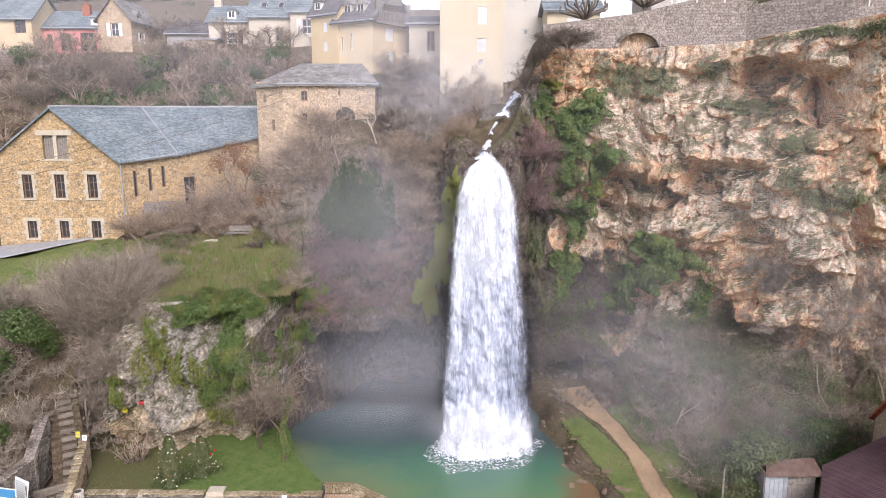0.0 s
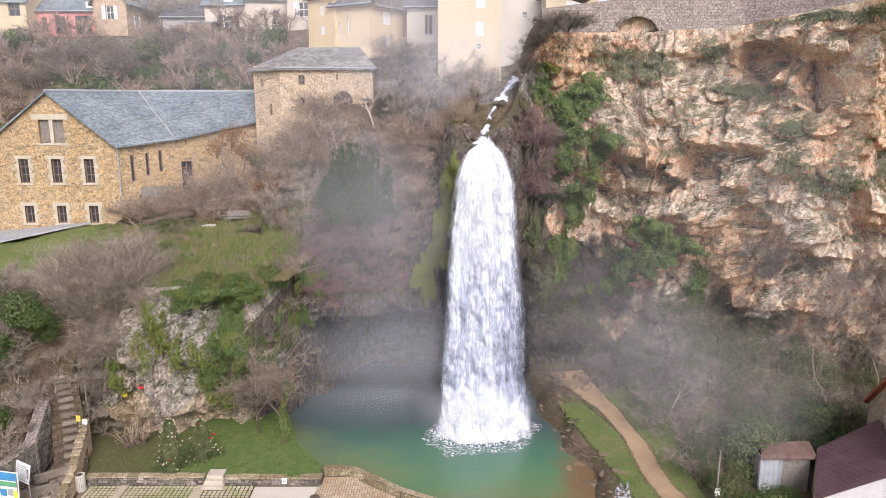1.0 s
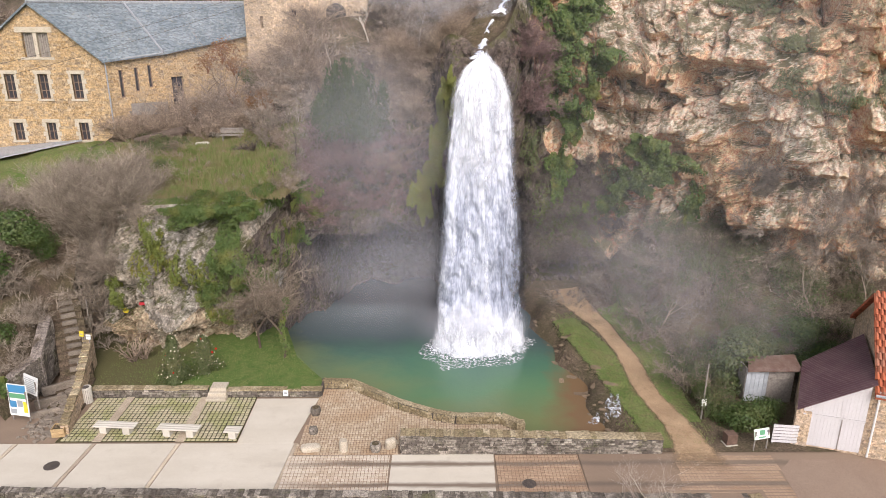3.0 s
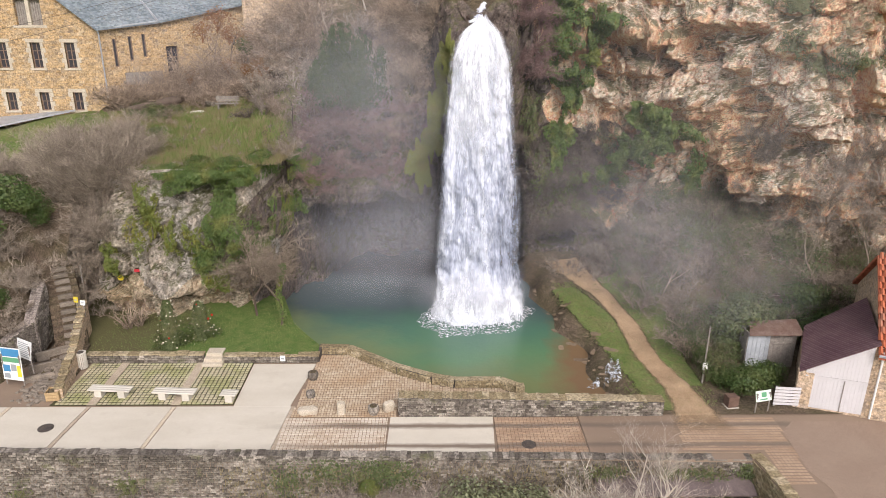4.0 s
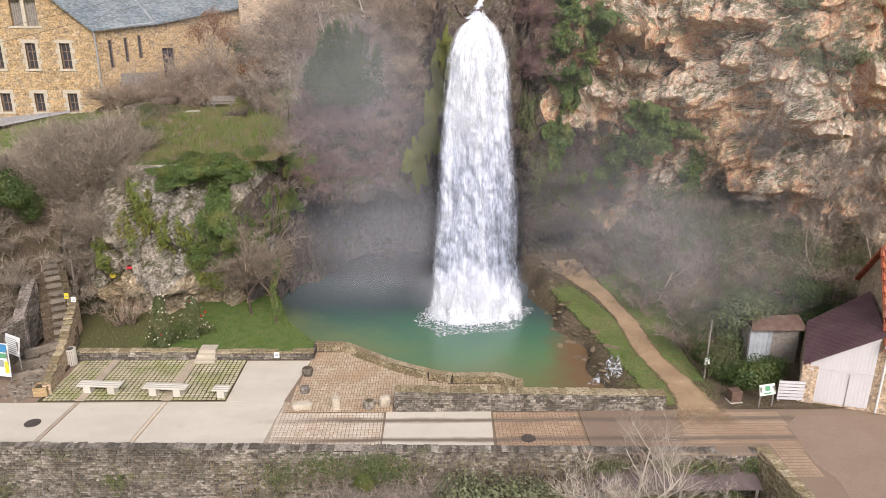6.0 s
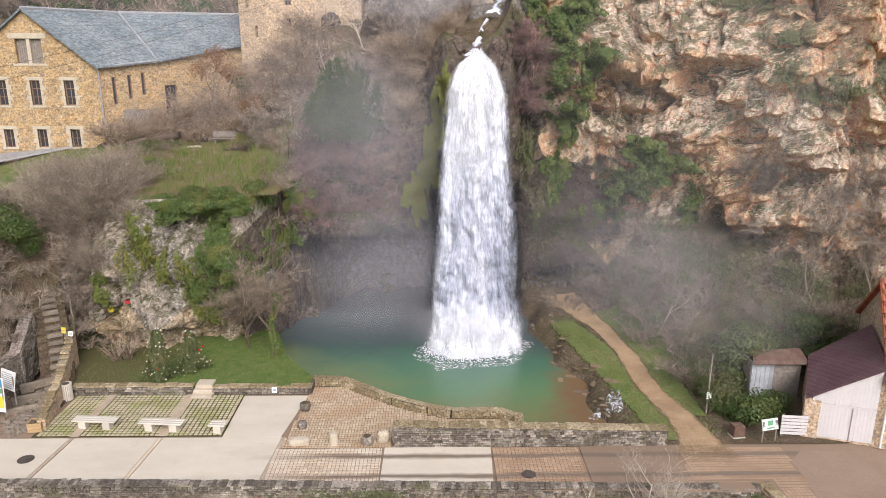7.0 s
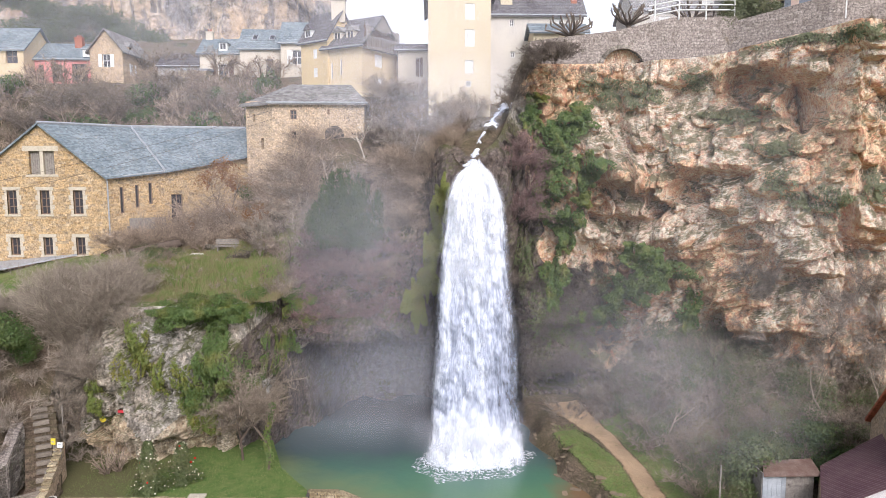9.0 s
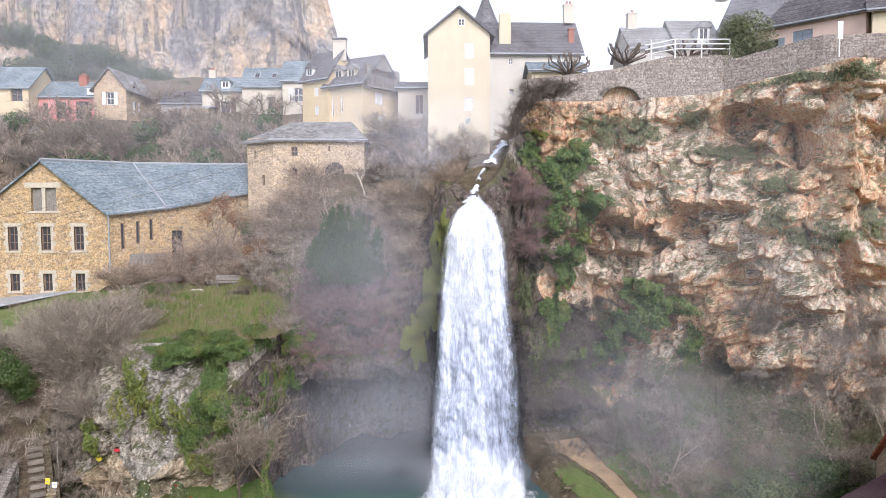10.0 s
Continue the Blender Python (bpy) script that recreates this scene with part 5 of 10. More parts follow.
dormer(ch, (-25.2, 85.3, 30.5), (1, 0.04), 1.0, 0.9)
skylight(bpy.data.objects["slate_house"], (-20.9, 85.55, 32.0), 38.7, 0.65, 1.0)
skylight(bpy.data.objects["slate_house"], (-18.9, 85.65, 32.0), 38.7, 0.65, 1.0)
skylight(tw, (3.9, 63.5, 32.0), 0, 0.5, 0.8)
dormer(bpy.data.objects["grey_gabled_house"], (-36.3, 86.4, 30.3), (0, 1), 1.0, 0.8, 1.3, M["house_stone"], M["lauze"])
long_wall("wall_village", [(-62, 82.0, 23.0, 26.6), (-48.5, 80.6, 22.5, 26.4), (-44.5, 80.2, 22.5, 25.3)], 0.5, M["grey_stone"], "grey rubble terrace wall below the village")

# houses on the plateau above the right-hand wall
ph = house("plateau_house", (16.8, 59.0, 26.0), (1, 0.0), 3.9, 6.0, 3.8, 2.3, M["pale_coat"], M["lauze"], [(2.0, 2.9, 1.9, 3.1, 1)], "pale plateau house with a grey stone roof", over=0.25, shutters=M["frame_white"])
chimney(ph, 17.6, 62.0, 31.2, 33.2, 0.8, 0.6, M["beige"], 1)
th = house("terrace_house", (20.75, 59.0, 26.0), (1, 0.0), 3.6, 6.0, 4.0, 2.7, M["beige"], M["lauze"], [(1.6, 2.4, 1.6, 2.9)], "beige terrace house with a stone-slate roof and dormer", over=0.25, frame_mat=M["frame_brown"])
dormer(th, (22.3, 58.95, 30.3), (1, 0), 1.0, 1.1, 2.0, M["frame_white"], M["lauze"])
sal = house("salmon_house", (22.6, 55.2, 25.8), (6.6, -8.0), 10.4, 8.0, 4.25, 5.2, M["salmon"], M["dark_slate"], [(3.7, 4.6, 1.9, 3.0), (5.6, 7.0, 1.6, 3.3, 1)], "salmon rendered house with grey shutters and a high slate roof", shutters=M["shutter_grey"], over=0.3)
chimney(sal, 24.2, 58.8, 33.5, 36.0, 0.9, 0.7, M["beige"], 1)
house("cream_house", (29.3, 46.6, 25.6), (1, -0.5), 9.0, 6.0, 4.2, 2.4, M["cream"], M["dark_slate"], [(2.4, 3.3, 1.9, 3.2)], "cream house with a slate roof on the plateau", shutters=M["frame_white"], over=0.4)


# retaining walls on the cliff top
def arched_wall(name, x0, x1, y_of, bottom, top_of, arch, label):
    """A wall along x, built in narrow upright strips so that its arch is a real opening."""
    b = Build()
    n = int((x1 - x0) / 0.14)
    ax, ar, az = arch
    xsl = np.linspace(x0, x1, n + 1)
    for a, c in zip(xsl[:-1], xsl[1:]):
        m = (a + c) / 2
        low = az + math.sqrt(max(ar * ar - (m - ax) ** 2, 0)) * 0.85 if abs(m - ax) < ar else bottom
        ya, yc, ta, tc = y_of(a), y_of(c), top_of(a), top_of(c)
        b.add([(a, ya, low), (c, yc, low), (c, yc, tc), (a, ya, ta), (a, ya + 0.6, low), (c, yc + 0.6, low), (c, yc + 0.6, tc), (a, ya + 0.6, ta)], [(0, 1, 2, 3), (3, 2, 6, 7), (4, 7, 6, 5), (0, 4, 5, 1), (0, 3, 7, 4), (1, 5, 6, 2)])
    w = tagged(part(name, b, M["grey_stone"]), label, "wall", kind="structure")
    for k in range(15):
        a0, a1 = math.pi * k / 15, math.pi * (k + 0.93) / 15
        q = []
        for rr in (ar, ar + 0.3):
            for t in (a0, a1):
                q.append((ax + rr * math.cos(t), az + rr * 0.85 * math.sin(t)))
        y = y_of(ax)
        pts = [(x, y - 0.04, z) for x, z in (q[0], q[1], q[3], q[2])] + [(x, y + 0.2, z) for x, z in (q[0], q[1], q[3], q[2])]
        part("voussoir", Build().add(pts, [(3, 2, 1, 0), (4, 5, 6, 7), (0, 1, 5, 4), (1, 2, 6, 5), (2, 3, 7, 6), (3, 0, 4, 7)]), M["stone_piece"], w)
    part("arch_back", Build().add([(ax - ar - 0.3, y_of(ax) + 0.75, az - 2), (ax + ar + 0.3, y_of(ax) + 0.75, az - 2), (ax + ar + 0.3, y_of(ax) + 0.65, az + ar), (ax - ar - 0.3, y_of(ax) + 0.65, az + ar)], [(0, 1, 2, 3)]), M["rock"], w, "orange rock inside the arch")
    return w


arched_wall("wall_terrace", 7.0, 21.4, lambda x: 50.75 - 0.07 * (x - 7), 22.6, lambda x: 25.65 + 0.11 * (min(x, 13) - 7) + 0.22 * max(0, min(x, 17) - 13), (13.6, 1.45, 23.85), "grey rubble retaining wall with a blind arch on the cliff edge")
long_wall("wall_plateau", [(20.9, 50.1, 23.5, 26.75), (25.5, 45.6, 23.5, 27.6), (30.5, 43.6, 23.5, 27.3), (50, 39, 23.5, 27.3)], 0.6, M["grey_stone"], "grey rubble wall above the overhang")

# far cliff behind the village
xf = np.arange(-190, 20, 1.1)
zf = np.linspace(0, 1, 75)
XF = np.repeat(xf[None, :], len(zf), 0)
top = 36 + 52 * (1 - S(-34, -12, XF)) + 6 * fbm(XF * 0.06, 1.0, 1.0, 3, 77)
ZF = 22 + (top - 22) * zf[:, None]
flute = cells(XF * 0.11, 0 * XF, ZF * 0.035, 61)
YF = 150 + 10 * S(-50, 10, XF) + 6 * S(22, 80, ZF) - 7 * (0.5 - flute[0]) - 5 * (flute[1] - 0.5) - 9 * fbm(XF * 0.12, 1.0, ZF * 0.05, 4, 63) - 3 * fbm(XF * 0.5, 2.0, ZF * 0.3, 3, 64)
structure(part("far_cliff", grid_mesh("far_cliff", XF, YF, ZF), M["far_rock"]), "high pale ochre and grey rock wall behind the village", "cliff")
# distant wooded hill, its haze carried by the pale colour
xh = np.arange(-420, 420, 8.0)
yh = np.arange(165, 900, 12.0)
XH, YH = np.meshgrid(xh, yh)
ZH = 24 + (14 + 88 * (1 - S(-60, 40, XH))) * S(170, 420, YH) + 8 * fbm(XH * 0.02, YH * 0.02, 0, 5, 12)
structure(part("far_hill", grid_mesh("far_hill", XH, YH, ZH), M["far_wood"]), "wooded hill in the distance with haze painted into its pale grey", "hill")


# overhead cables along the mill
for k, (a, b_) in enumerate((((-37.0, 51.5, 14.6), (-12.9, 57.3, 21.3)), ((-37.0, 51.3, 13.6), (-12.9, 57.3, 20.6)))):
    pts = []
    for i in range(13):
        t = i / 12
        p = Vector(a).lerp(Vector(b_), t)
        pts.append((p.x, p.y - 1.2 * (1 - t), p.z - 1.3 * 4 * t * (1 - t) * 0.35))
    tagged(part("overhead_cable", Build().tube(pts, 0.014, 5), M["joint"]), "thin black overhead cable along the mill", "cable", "overhead cables")


# ---- the waterfall ----
def fall_sheet(lead, widen, seed, amp, rows=230, cols=60, z0=17.2, squeeze=1.0):
    """One curtain of falling water: it leaves the lip, arcs outward and spreads."""
    s = np.linspace(0, 1, rows)[:, None]
    u = np.linspace(0, 1, cols)[None, :]
    xl = 2.6 - 0.9 * S(0, 0.055, s) - 0.55 * S(0.02, 0.15, s) - 0.75 * S(0.08, 0.5, s) - 0.40 * S(0.4, 1, s) - widen * (0.35 + 0.65 * S(0.02, 0.12, s))
    xr = 2.85 + 0.8 * S(0, 0.055, s) + 0.6 * S(0.02, 0.16, s) + 0.65 * S(0.05, 0.5, s) + 0.6 * S(0.3, 1, s) + widen * (0.35 + 0.65 * S(0.02, 0.12, s))
    xm = (xl + xr) / 2
    X = xm + (xl + (xr - xl) * u - xm) * squeeze
    Z = z0 - (z0 + 0.7) * s + 0.9 * fbm(3.0 * u + seed, 0.5, 0 * u, 3, seed + 2) * (1 - S(0.0, 0.12, s))
    bow = 1 - (2 * u - 1) ** 2
    Y = 43.7 - 3.7 * np.sqrt(s) - (0.25 + 1.0 * s) * bow * 0.6 - lead
    n = fbm(X * 1.4, 0.0, Z * 0.5, 4, seed) * amp + fbm(X * 4.0, 1.0, Z * 1.6, 3, seed + 9) * amp * 0.6
    X = X + 0.25 * fbm(X * 0.9, 2.0, Z * 0.5, 3, seed + 4) * S(0.05, 0.3, s)
    return flow_mesh("water_sheet", X + 0 * Y, Y - n * S(0, 0.08, s), Z)


waterfall = empty("waterfall", 2.2, 39.3, -0.6)
waterfall.matrix_world = Matrix.Identity(4)
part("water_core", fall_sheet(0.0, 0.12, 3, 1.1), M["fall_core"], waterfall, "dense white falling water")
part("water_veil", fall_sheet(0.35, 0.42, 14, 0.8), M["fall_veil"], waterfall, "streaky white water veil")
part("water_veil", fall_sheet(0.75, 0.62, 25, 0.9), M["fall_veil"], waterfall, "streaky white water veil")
def foam_patch(name, cx, cy, rx, ry, h, seed, mat, cols=64, rows=26):
    a = np.linspace(0, 2 * math.pi, cols)[None, :]
    r = np.linspace(0, 1, rows)[:, None]
    rag = 1 + 0.9 * fbm(np.cos(a) * 2.2, np.sin(a) * 2.2, 0.5, 4, seed)
    X, Y = cx + rx * r * rag * np.cos(a), cy + ry * r * rag * np.sin(a)
    Z = -0.585 + h * (1 - S(0.1, 1.0, r)) * (0.6 + 1.6 * fbm(X * 1.5, Y * 1.5, 0.0, 4, seed + 2)) + 0.10 * fbm(X * 3, Y * 3, 0, 3, seed + 3) * (1 - r)
    return part(name, grid_mesh(name, X + 0 * Z, Y + 0 * Z, np.maximum(Z, -0.585)), mat, waterfall, "white churning foam")


M["foam_solid"] = speckled("solid_foam", (0.74, 0.76, 0.79), (0.58, 0.62, 0.68), 2.5, 7.0, 0.6, 0.8, 0.1)
foam_patch("foam", 2.0, 39.3, 1.9, 1.2, 0.9, 4, M["foam_solid"])
foam_patch("foam", 4.6, 40.5, 0.8, 0.7, 0.5, 9, M["foam_solid"])
foam_patch("foam_edge", 1.9, 39.0, 3.3, 2.3, 0.05, 6, M["foam"])
foam_patch("foam_edge", 4.8, 40.3, 1.5, 1.1, 0.04, 8, M["foam"])
rng = random.Random(8)
sp = Build()
for i in range(900):
    a, k = rng.uniform(0, 2 * math.pi), rng.random() ** 0.6
    x, y = 2.1 + 2.7 * k * math.cos(a), 39.2 + 1.7 * k * math.sin(a)
    z = -0.5 + 1.3 * rng.random() ** 2 * (1.1 - k)
    r = 0.02 + 0.05 * rng.random()
    sp.add([(x - r, y, z), (x + r, y, z), (x, y - r, z + r), (x, y + r, z + r * 1.4)], [(0, 1, 2), (0, 2, 3), (1, 3, 2), (0, 3, 1)])
part("splash", sp, Mat("splash_drops", 0.4, 0, 0.4).color((0.8, 0.82, 0.85)).m, waterfall, "white splashing drops")["kind"] = "stuff"


def ribbon_water(name, pts, half, seed):
    """A narrow torrent down the rock, from plan-and-height points."""
    P = [Vector(p) for p in pts]
    rows = []
    for i in range(len(P) - 1):
        for k in range(12):
            rows.append(P[i].lerp(P[i + 1], k / 12))
    rows.append(P[-1])
    n = 15
    A = np.zeros((len(rows), n, 3))
    for i, p in enumerate(rows):
        h = half(i / (len(rows) - 1)) * (1 + 0.35 * math.sin(i * 1.3 + seed) * math.sin(i * 0.47))
        for k in range(n):
            u = 2 * k / (n - 1) - 1
            A[i, k] = (p.x + u * h, p.y - 0.12 * (1 - u * u), p.z + 0.14 * (1 - u * u))
    A[..., 2] += 0.28 * fbm(A[..., 0] * 4, A[..., 1] * 4, A[..., 2] * 4, 4, seed)
    return part(name, flow_mesh(name, A[..., 0], A[..., 1], A[..., 2]), M["torrent"], waterfall, "white torrent between rocks")


M["torrent"] = fall_material("white_torrent", 0.32, 0.44, 2.0, 2.0, soft=0.3)
ribbon_water("torrent", [(5.35, 48.6, 21.1), (4.95, 47.6, 20.6), (4.35, 46.9, 19.95), (3.85, 46.3, 19.35)], lambda s: 0.44 + 0.12 * math.sin(3.1 * s), 3)
ribbon_water("torrent", [(3.45, 45.9, 18.95), (3.2, 45.5, 18.55), (3.05, 45.1, 18.2)], lambda s: 0.15 + 0.05 * s, 9)
ribbon_water("torrent", [(2.95, 44.8, 17.85), (2.75, 44.4, 17.4), (2.62, 43.8, 17.0), (2.65, 43.35, 16.75)], lambda s: 0.16 + 0.6 * s, 5)
tagged(waterfall, "tall white waterfall plunging into the green pool", "waterfall")

# the small cascade where the pool spills into the stream
cascade = empty("cascade", 9.0, 30.0, -0.6)
cascade.matrix_world = Matrix.Identity(4)
for k, (x, w, y0, y1) in enumerate(((9.3, 0.16, 32.8, 31.0), (9.6, 0.12, 32.6, 31.2), (9.0, 0.14, 32.2, 30.8), (8.3, 0.26, 31.5, 30.9), (9.45, 0.18, 31.9, 30.6))):
    u = np.linspace(-1, 1, 9)[None, :]
    t = np.linspace(0, 1, 26)[:, None]
    X = x - 0.35 * t + w * u * (0.7 + 0.6 * t) + 0.16 * fbm(t * 4, 1.0, u * 2, 3, k)
    Y = y0 + (y1 - y0) * t + 0.2 * fbm(X * 3, 1.0, t * 4, 3, k)
    under = np.array([[east_height(a, b) for a, b in zip(ra, rb)] for ra, rb in zip(X + 0 * Y, Y + 0 * X)])
    Z = np.maximum(under, -0.6) + 0.10 * (1 - u * u) * (1 - 0.7 * t) + 0.03 + 0.10 * np.maximum(fbm(X * 2.5, t * 6, 1.0, 3, k + 4), -0.2)
    part("cascade_water", grid_mesh("cascade_water", X + 0 * Y, Y + 0 * X, Z), M["foam"], cascade)
tagged(cascade, "small white cascade spilling over brown stones", "cascade")


# ---- plants ----
def twig_mat(name, a, b, moss=None):
    k = Mat(name, 0.9, 0.0, 0.15)
    c = k.mix(k.rand(), a, b)
    c = k.mix(0.75, c, k.ramp(k.island(), (0.0, 0.12), (0.5, 0.45), (1.0, 0.85)), "OVERLAY")
    c = k.mix(k.ramp(k.noise(3.0, 3.0), (0.4, 0.0), (0.7, 0.6)), c, k.mix(0.5, a, (0.05, 0.04, 0.035)))
    k.color(c)
    return k.m


def leaf_mat(name, a, b, c, gloss=0.45):
    k = Mat(name, gloss, 0.0, 0.35)
    col = k.mix(k.island(), a, b)
    col = k.mix(k.ramp(k.noise(0.9, 4.0), (0.5, 0.0), (0.68, 0.75)), col, c)
    k.color(col)
    k.translucent(0.25)
    return k.m


M["twig_grey"] = twig_mat("grey_bare_twigs", (0.30, 0.25, 0.205), (0.46, 0.385, 0.32))
M["twig_bush"] = twig_mat("grey_brown_twigs", (0.265, 0.215, 0.17), (0.385, 0.32, 0.255))
M["twig_brown"] = twig_mat("brown_bare_twigs", (0.30, 0.23, 0.175), (0.44, 0.34, 0.26))
M["twig_plum"] = twig_mat("reddish_bare_twigs", (0.22, 0.14, 0.13), (0.33, 0.225, 0.205))
M["twig_thicket"] = twig_mat("thicket_twigs", (0.22, 0.175, 0.135), (0.34, 0.275, 0.21))
M["twig_dark"] = twig_mat("dark_bare_twigs", (0.13, 0.105, 0.09), (0.21, 0.17, 0.14))
M["twig_pale"] = twig_mat("pale_bare_twigs", (0.60, 0.52, 0.43), (0.52, 0.45, 0.38))
M["bark"] = twig_mat("dark_bark", (0.09, 0.065, 0.05), (0.13, 0.10, 0.08))
M["ivy"] = leaf_mat("ivy_leaves", (0.055, 0.10, 0.024), (0.125, 0.175, 0.045), (0.21, 0.20, 0.055))
M["cliff_bush"] = leaf_mat("cliff_bush_leaves", (0.075, 0.125, 0.03), (0.15, 0.195, 0.055), (0.18, 0.19, 0.06))
M["ivy_yellow"] = leaf_mat("yellowing_ivy", (0.17, 0.18, 0.04), (0.11, 0.15, 0.03), (0.26, 0.22, 0.04))
M["dark_leaf"] = leaf_mat("dark_evergreen_leaves", (0.035, 0.055, 0.02), (0.085, 0.12, 0.045), (0.10, 0.13, 0.05))
M["olive_leaf"] = leaf_mat("olive_shrub_leaves", (0.11, 0.13, 0.06), (0.20, 0.21, 0.11), (0.17, 0.15, 0.08))
M["bush_leaf"] = leaf_mat("ivy_bush_leaves", (0.07, 0.10, 0.035), (0.14, 0.16, 0.065), (0.19, 0.17, 0.08))
M["rust_leaf"] = leaf_mat("rusty_dead_leaves", (0.28, 0.12, 0.045), (0.20, 0.10, 0.05), (0.34, 0.20, 0.06))
M["moss"] = leaf_mat("hanging_moss", (0.15, 0.175, 0.045), (0.24, 0.24, 0.075), (0.21, 0.175, 0.07), 0.8)
M["blade"] = leaf_mat("grass_blades", (0.12, 0.18, 0.045), (0.20, 0.235, 0.075), (0.25, 0.22, 0.10), 0.7)
M["bush_green"] = leaf_mat("green_bush_leaves", (0.045, 0.085, 0.022), (0.10, 0.145, 0.04), (0.13, 0.15, 0.05))
M["straw"] = leaf_mat("dry_grass_blades", (0.30, 0.24, 0.13), (0.22, 0.18, 0.10), (0.17, 0.15, 0.07), 0.8)


def spike(V, F, p, q, r):
    """A twig: a three-sided taper from p to q."""
    d = (q - p)
    a = d.cross(Vector((0.3, 0.5, 0.81)))
    if a.length < 1e-5:
        a = Vector((1, 0, 0))
    a.normalize()
    b = d.normalized().cross(a)
    n = len(V)
    V += [tuple(p + a * r), tuple(p + (b * 0.87 - a * 0.5) * r), tuple(p + (-b * 0.87 - a * 0.5) * r), tuple(q)]
    F += [(n, n + 1, n + 3), (n + 1, n + 2, n + 3), (n + 2, n, n + 3)]


def blade(V, F, p, q, r, side):
    """A fine twig: one thin tapering sliver."""
    d = (q - p).cross(side)
    if d.length < 1e-6:
        d = Vector((1, 0, 0))
    d = d.normalized() * r
    n = len(V)
    V += [tuple(p + d), tuple(p - d), tuple(q)]
    F.append((n, n + 1, n + 2))


def bare_shrub_mesh(seed, stems=9, height=1.6, spread=0.9, twigs=46, arch=0.35, thick=1.0, rise=0.75):
    """A leafless shrub: arching stems, each set with many fine forking twigs."""
    r = random.Random(seed)
    b = Build()
    V, F = b.v, b.f
    for s in range(stems):
        a = r.uniform(0, 2 * math.pi)
        lean = spread * (0.25 + 0.85 * r.random())
        L = height * (0.6 + 0.5 * r.random())
        pts = []
        n = 5
        wob = [Vector((r.gauss(0, 1), r.gauss(0, 1), 0)) * 0.05 * height for _ in range(n + 1)]
        for k in range(n + 1):
            t = k / n
            out = lean * (t ** 1.3)
            pts.append(Vector((0.12 * spread * math.cos(a), 0.12 * spread * math.sin(a), 0)) + Vector((out * math.cos(a), out * math.sin(a), L * (t - arch * t * t))) + wob[k] * t)
        b.tube(pts, [max(0.003, 0.02 * thick * (1 - 0.85 * k / n)) for k in range(n + 1)], 3, False)
        for k in range(twigs):
            t = 0.12 + 0.88 * r.random() ** 0.8
            i = min(int(t * n), n - 1)
            p = pts[i].lerp(pts[i + 1], t * n - i)
            d = Vector((r.gauss(0, 1), r.gauss(0, 1), r.gauss(rise, 0.6))) + Vector((math.cos(a), math.sin(a), 0)) * 0.45
            d.normalize()
            l = height * (0.12 + 0.26 * r.random()) * (1.1 - 0.4 * t)
            q = p + d * l
            side = Vector((r.gauss(0, 1), r.gauss(0, 1), r.gauss(0, 1)))
            blade(V, F, p, q, 0.010 * thick, side)
            for j in range(3):
                e = (d + Vector((r.gauss(0, 0.5), r.gauss(0, 0.5), r.gauss(0.2, 0.45)))).normalized()
                m = p.lerp(q, 0.25 + 0.5 * r.random())
                blade(V, F, m, m + e * l * r.uniform(0.4, 0.75), 0.0065 * thick, side.cross(e))
    return b.mesh("bare_shrub")


def leaf_cloud(b, r, centre, radii, count, size, shell=0.55, flat=0.0, droop=0.2):
    """Many small folded leaves in a lumpy cloud."""
    C = Vector(centre)
    lumps = [(Vector((r.gauss(0, 1), r.gauss(0, 1), r.gauss(0, 1))).normalized(), 0.6 + 0.55 * r.random()) for _ in range(9)]
    for i in range(count):
        d = Vector((r.gauss(0, 1), r.gauss(0, 1), r.gauss(0, 1))).normalized()
        lum = max((d.dot(v) ** 3) * w if d.dot(v) > 0 else 0 for v, w in lumps)
        rad = (shell + (1 - shell) * r.random() ** 0.5) * (0.62 + 0.5 * lum)
        p = C + Vector((d.x * radii[0], d.y * radii[1], d.z * radii[2])) * rad
        add_leaf(b, r, p, d, size, droop)


def add_leaf(b, r, p, d, size, droop=0.2):
    s = size * (0.6 + 0.8 * r.random())
    n = (d + Vector((r.gauss(0, 0.5), r.gauss(0, 0.5), r.gauss(0.25, 0.5)))).normalized()
    t = n.cross(Vector((r.gauss(0, 1), r.gauss(0, 1), r.gauss(0, 1))))
    t = t.normalized() if t.length > 1e-4 else Vector((1, 0, 0))
    w = n.cross(t)
    tip = p + t * s - Vector((0, 0, droop * s))
    b.add([p - t * s * 0.4, p + w * s * 0.55, tip, p - w * s * 0.55], [(0, 1, 2), (0, 2, 3)])


def leafy_shrub_mesh(seed, rx, rz, count, size, shell=0.55):
    r = random.Random(seed)
    b = Build()
    leaf_cloud(b, r, (0, 0, rz * 0.8), (rx, rx, rz), count, size, shell)
    for k in range(5):
        a = r.uniform(0, 6.28)
        b.tube([(0, 0, -0.2), (0.3 * rx * math.cos(a), 0.3 * rx * math.sin(a), rz * 0.7)], [0.04, 0.015], 3, False)
    return b.mesh("leafy_shrub")


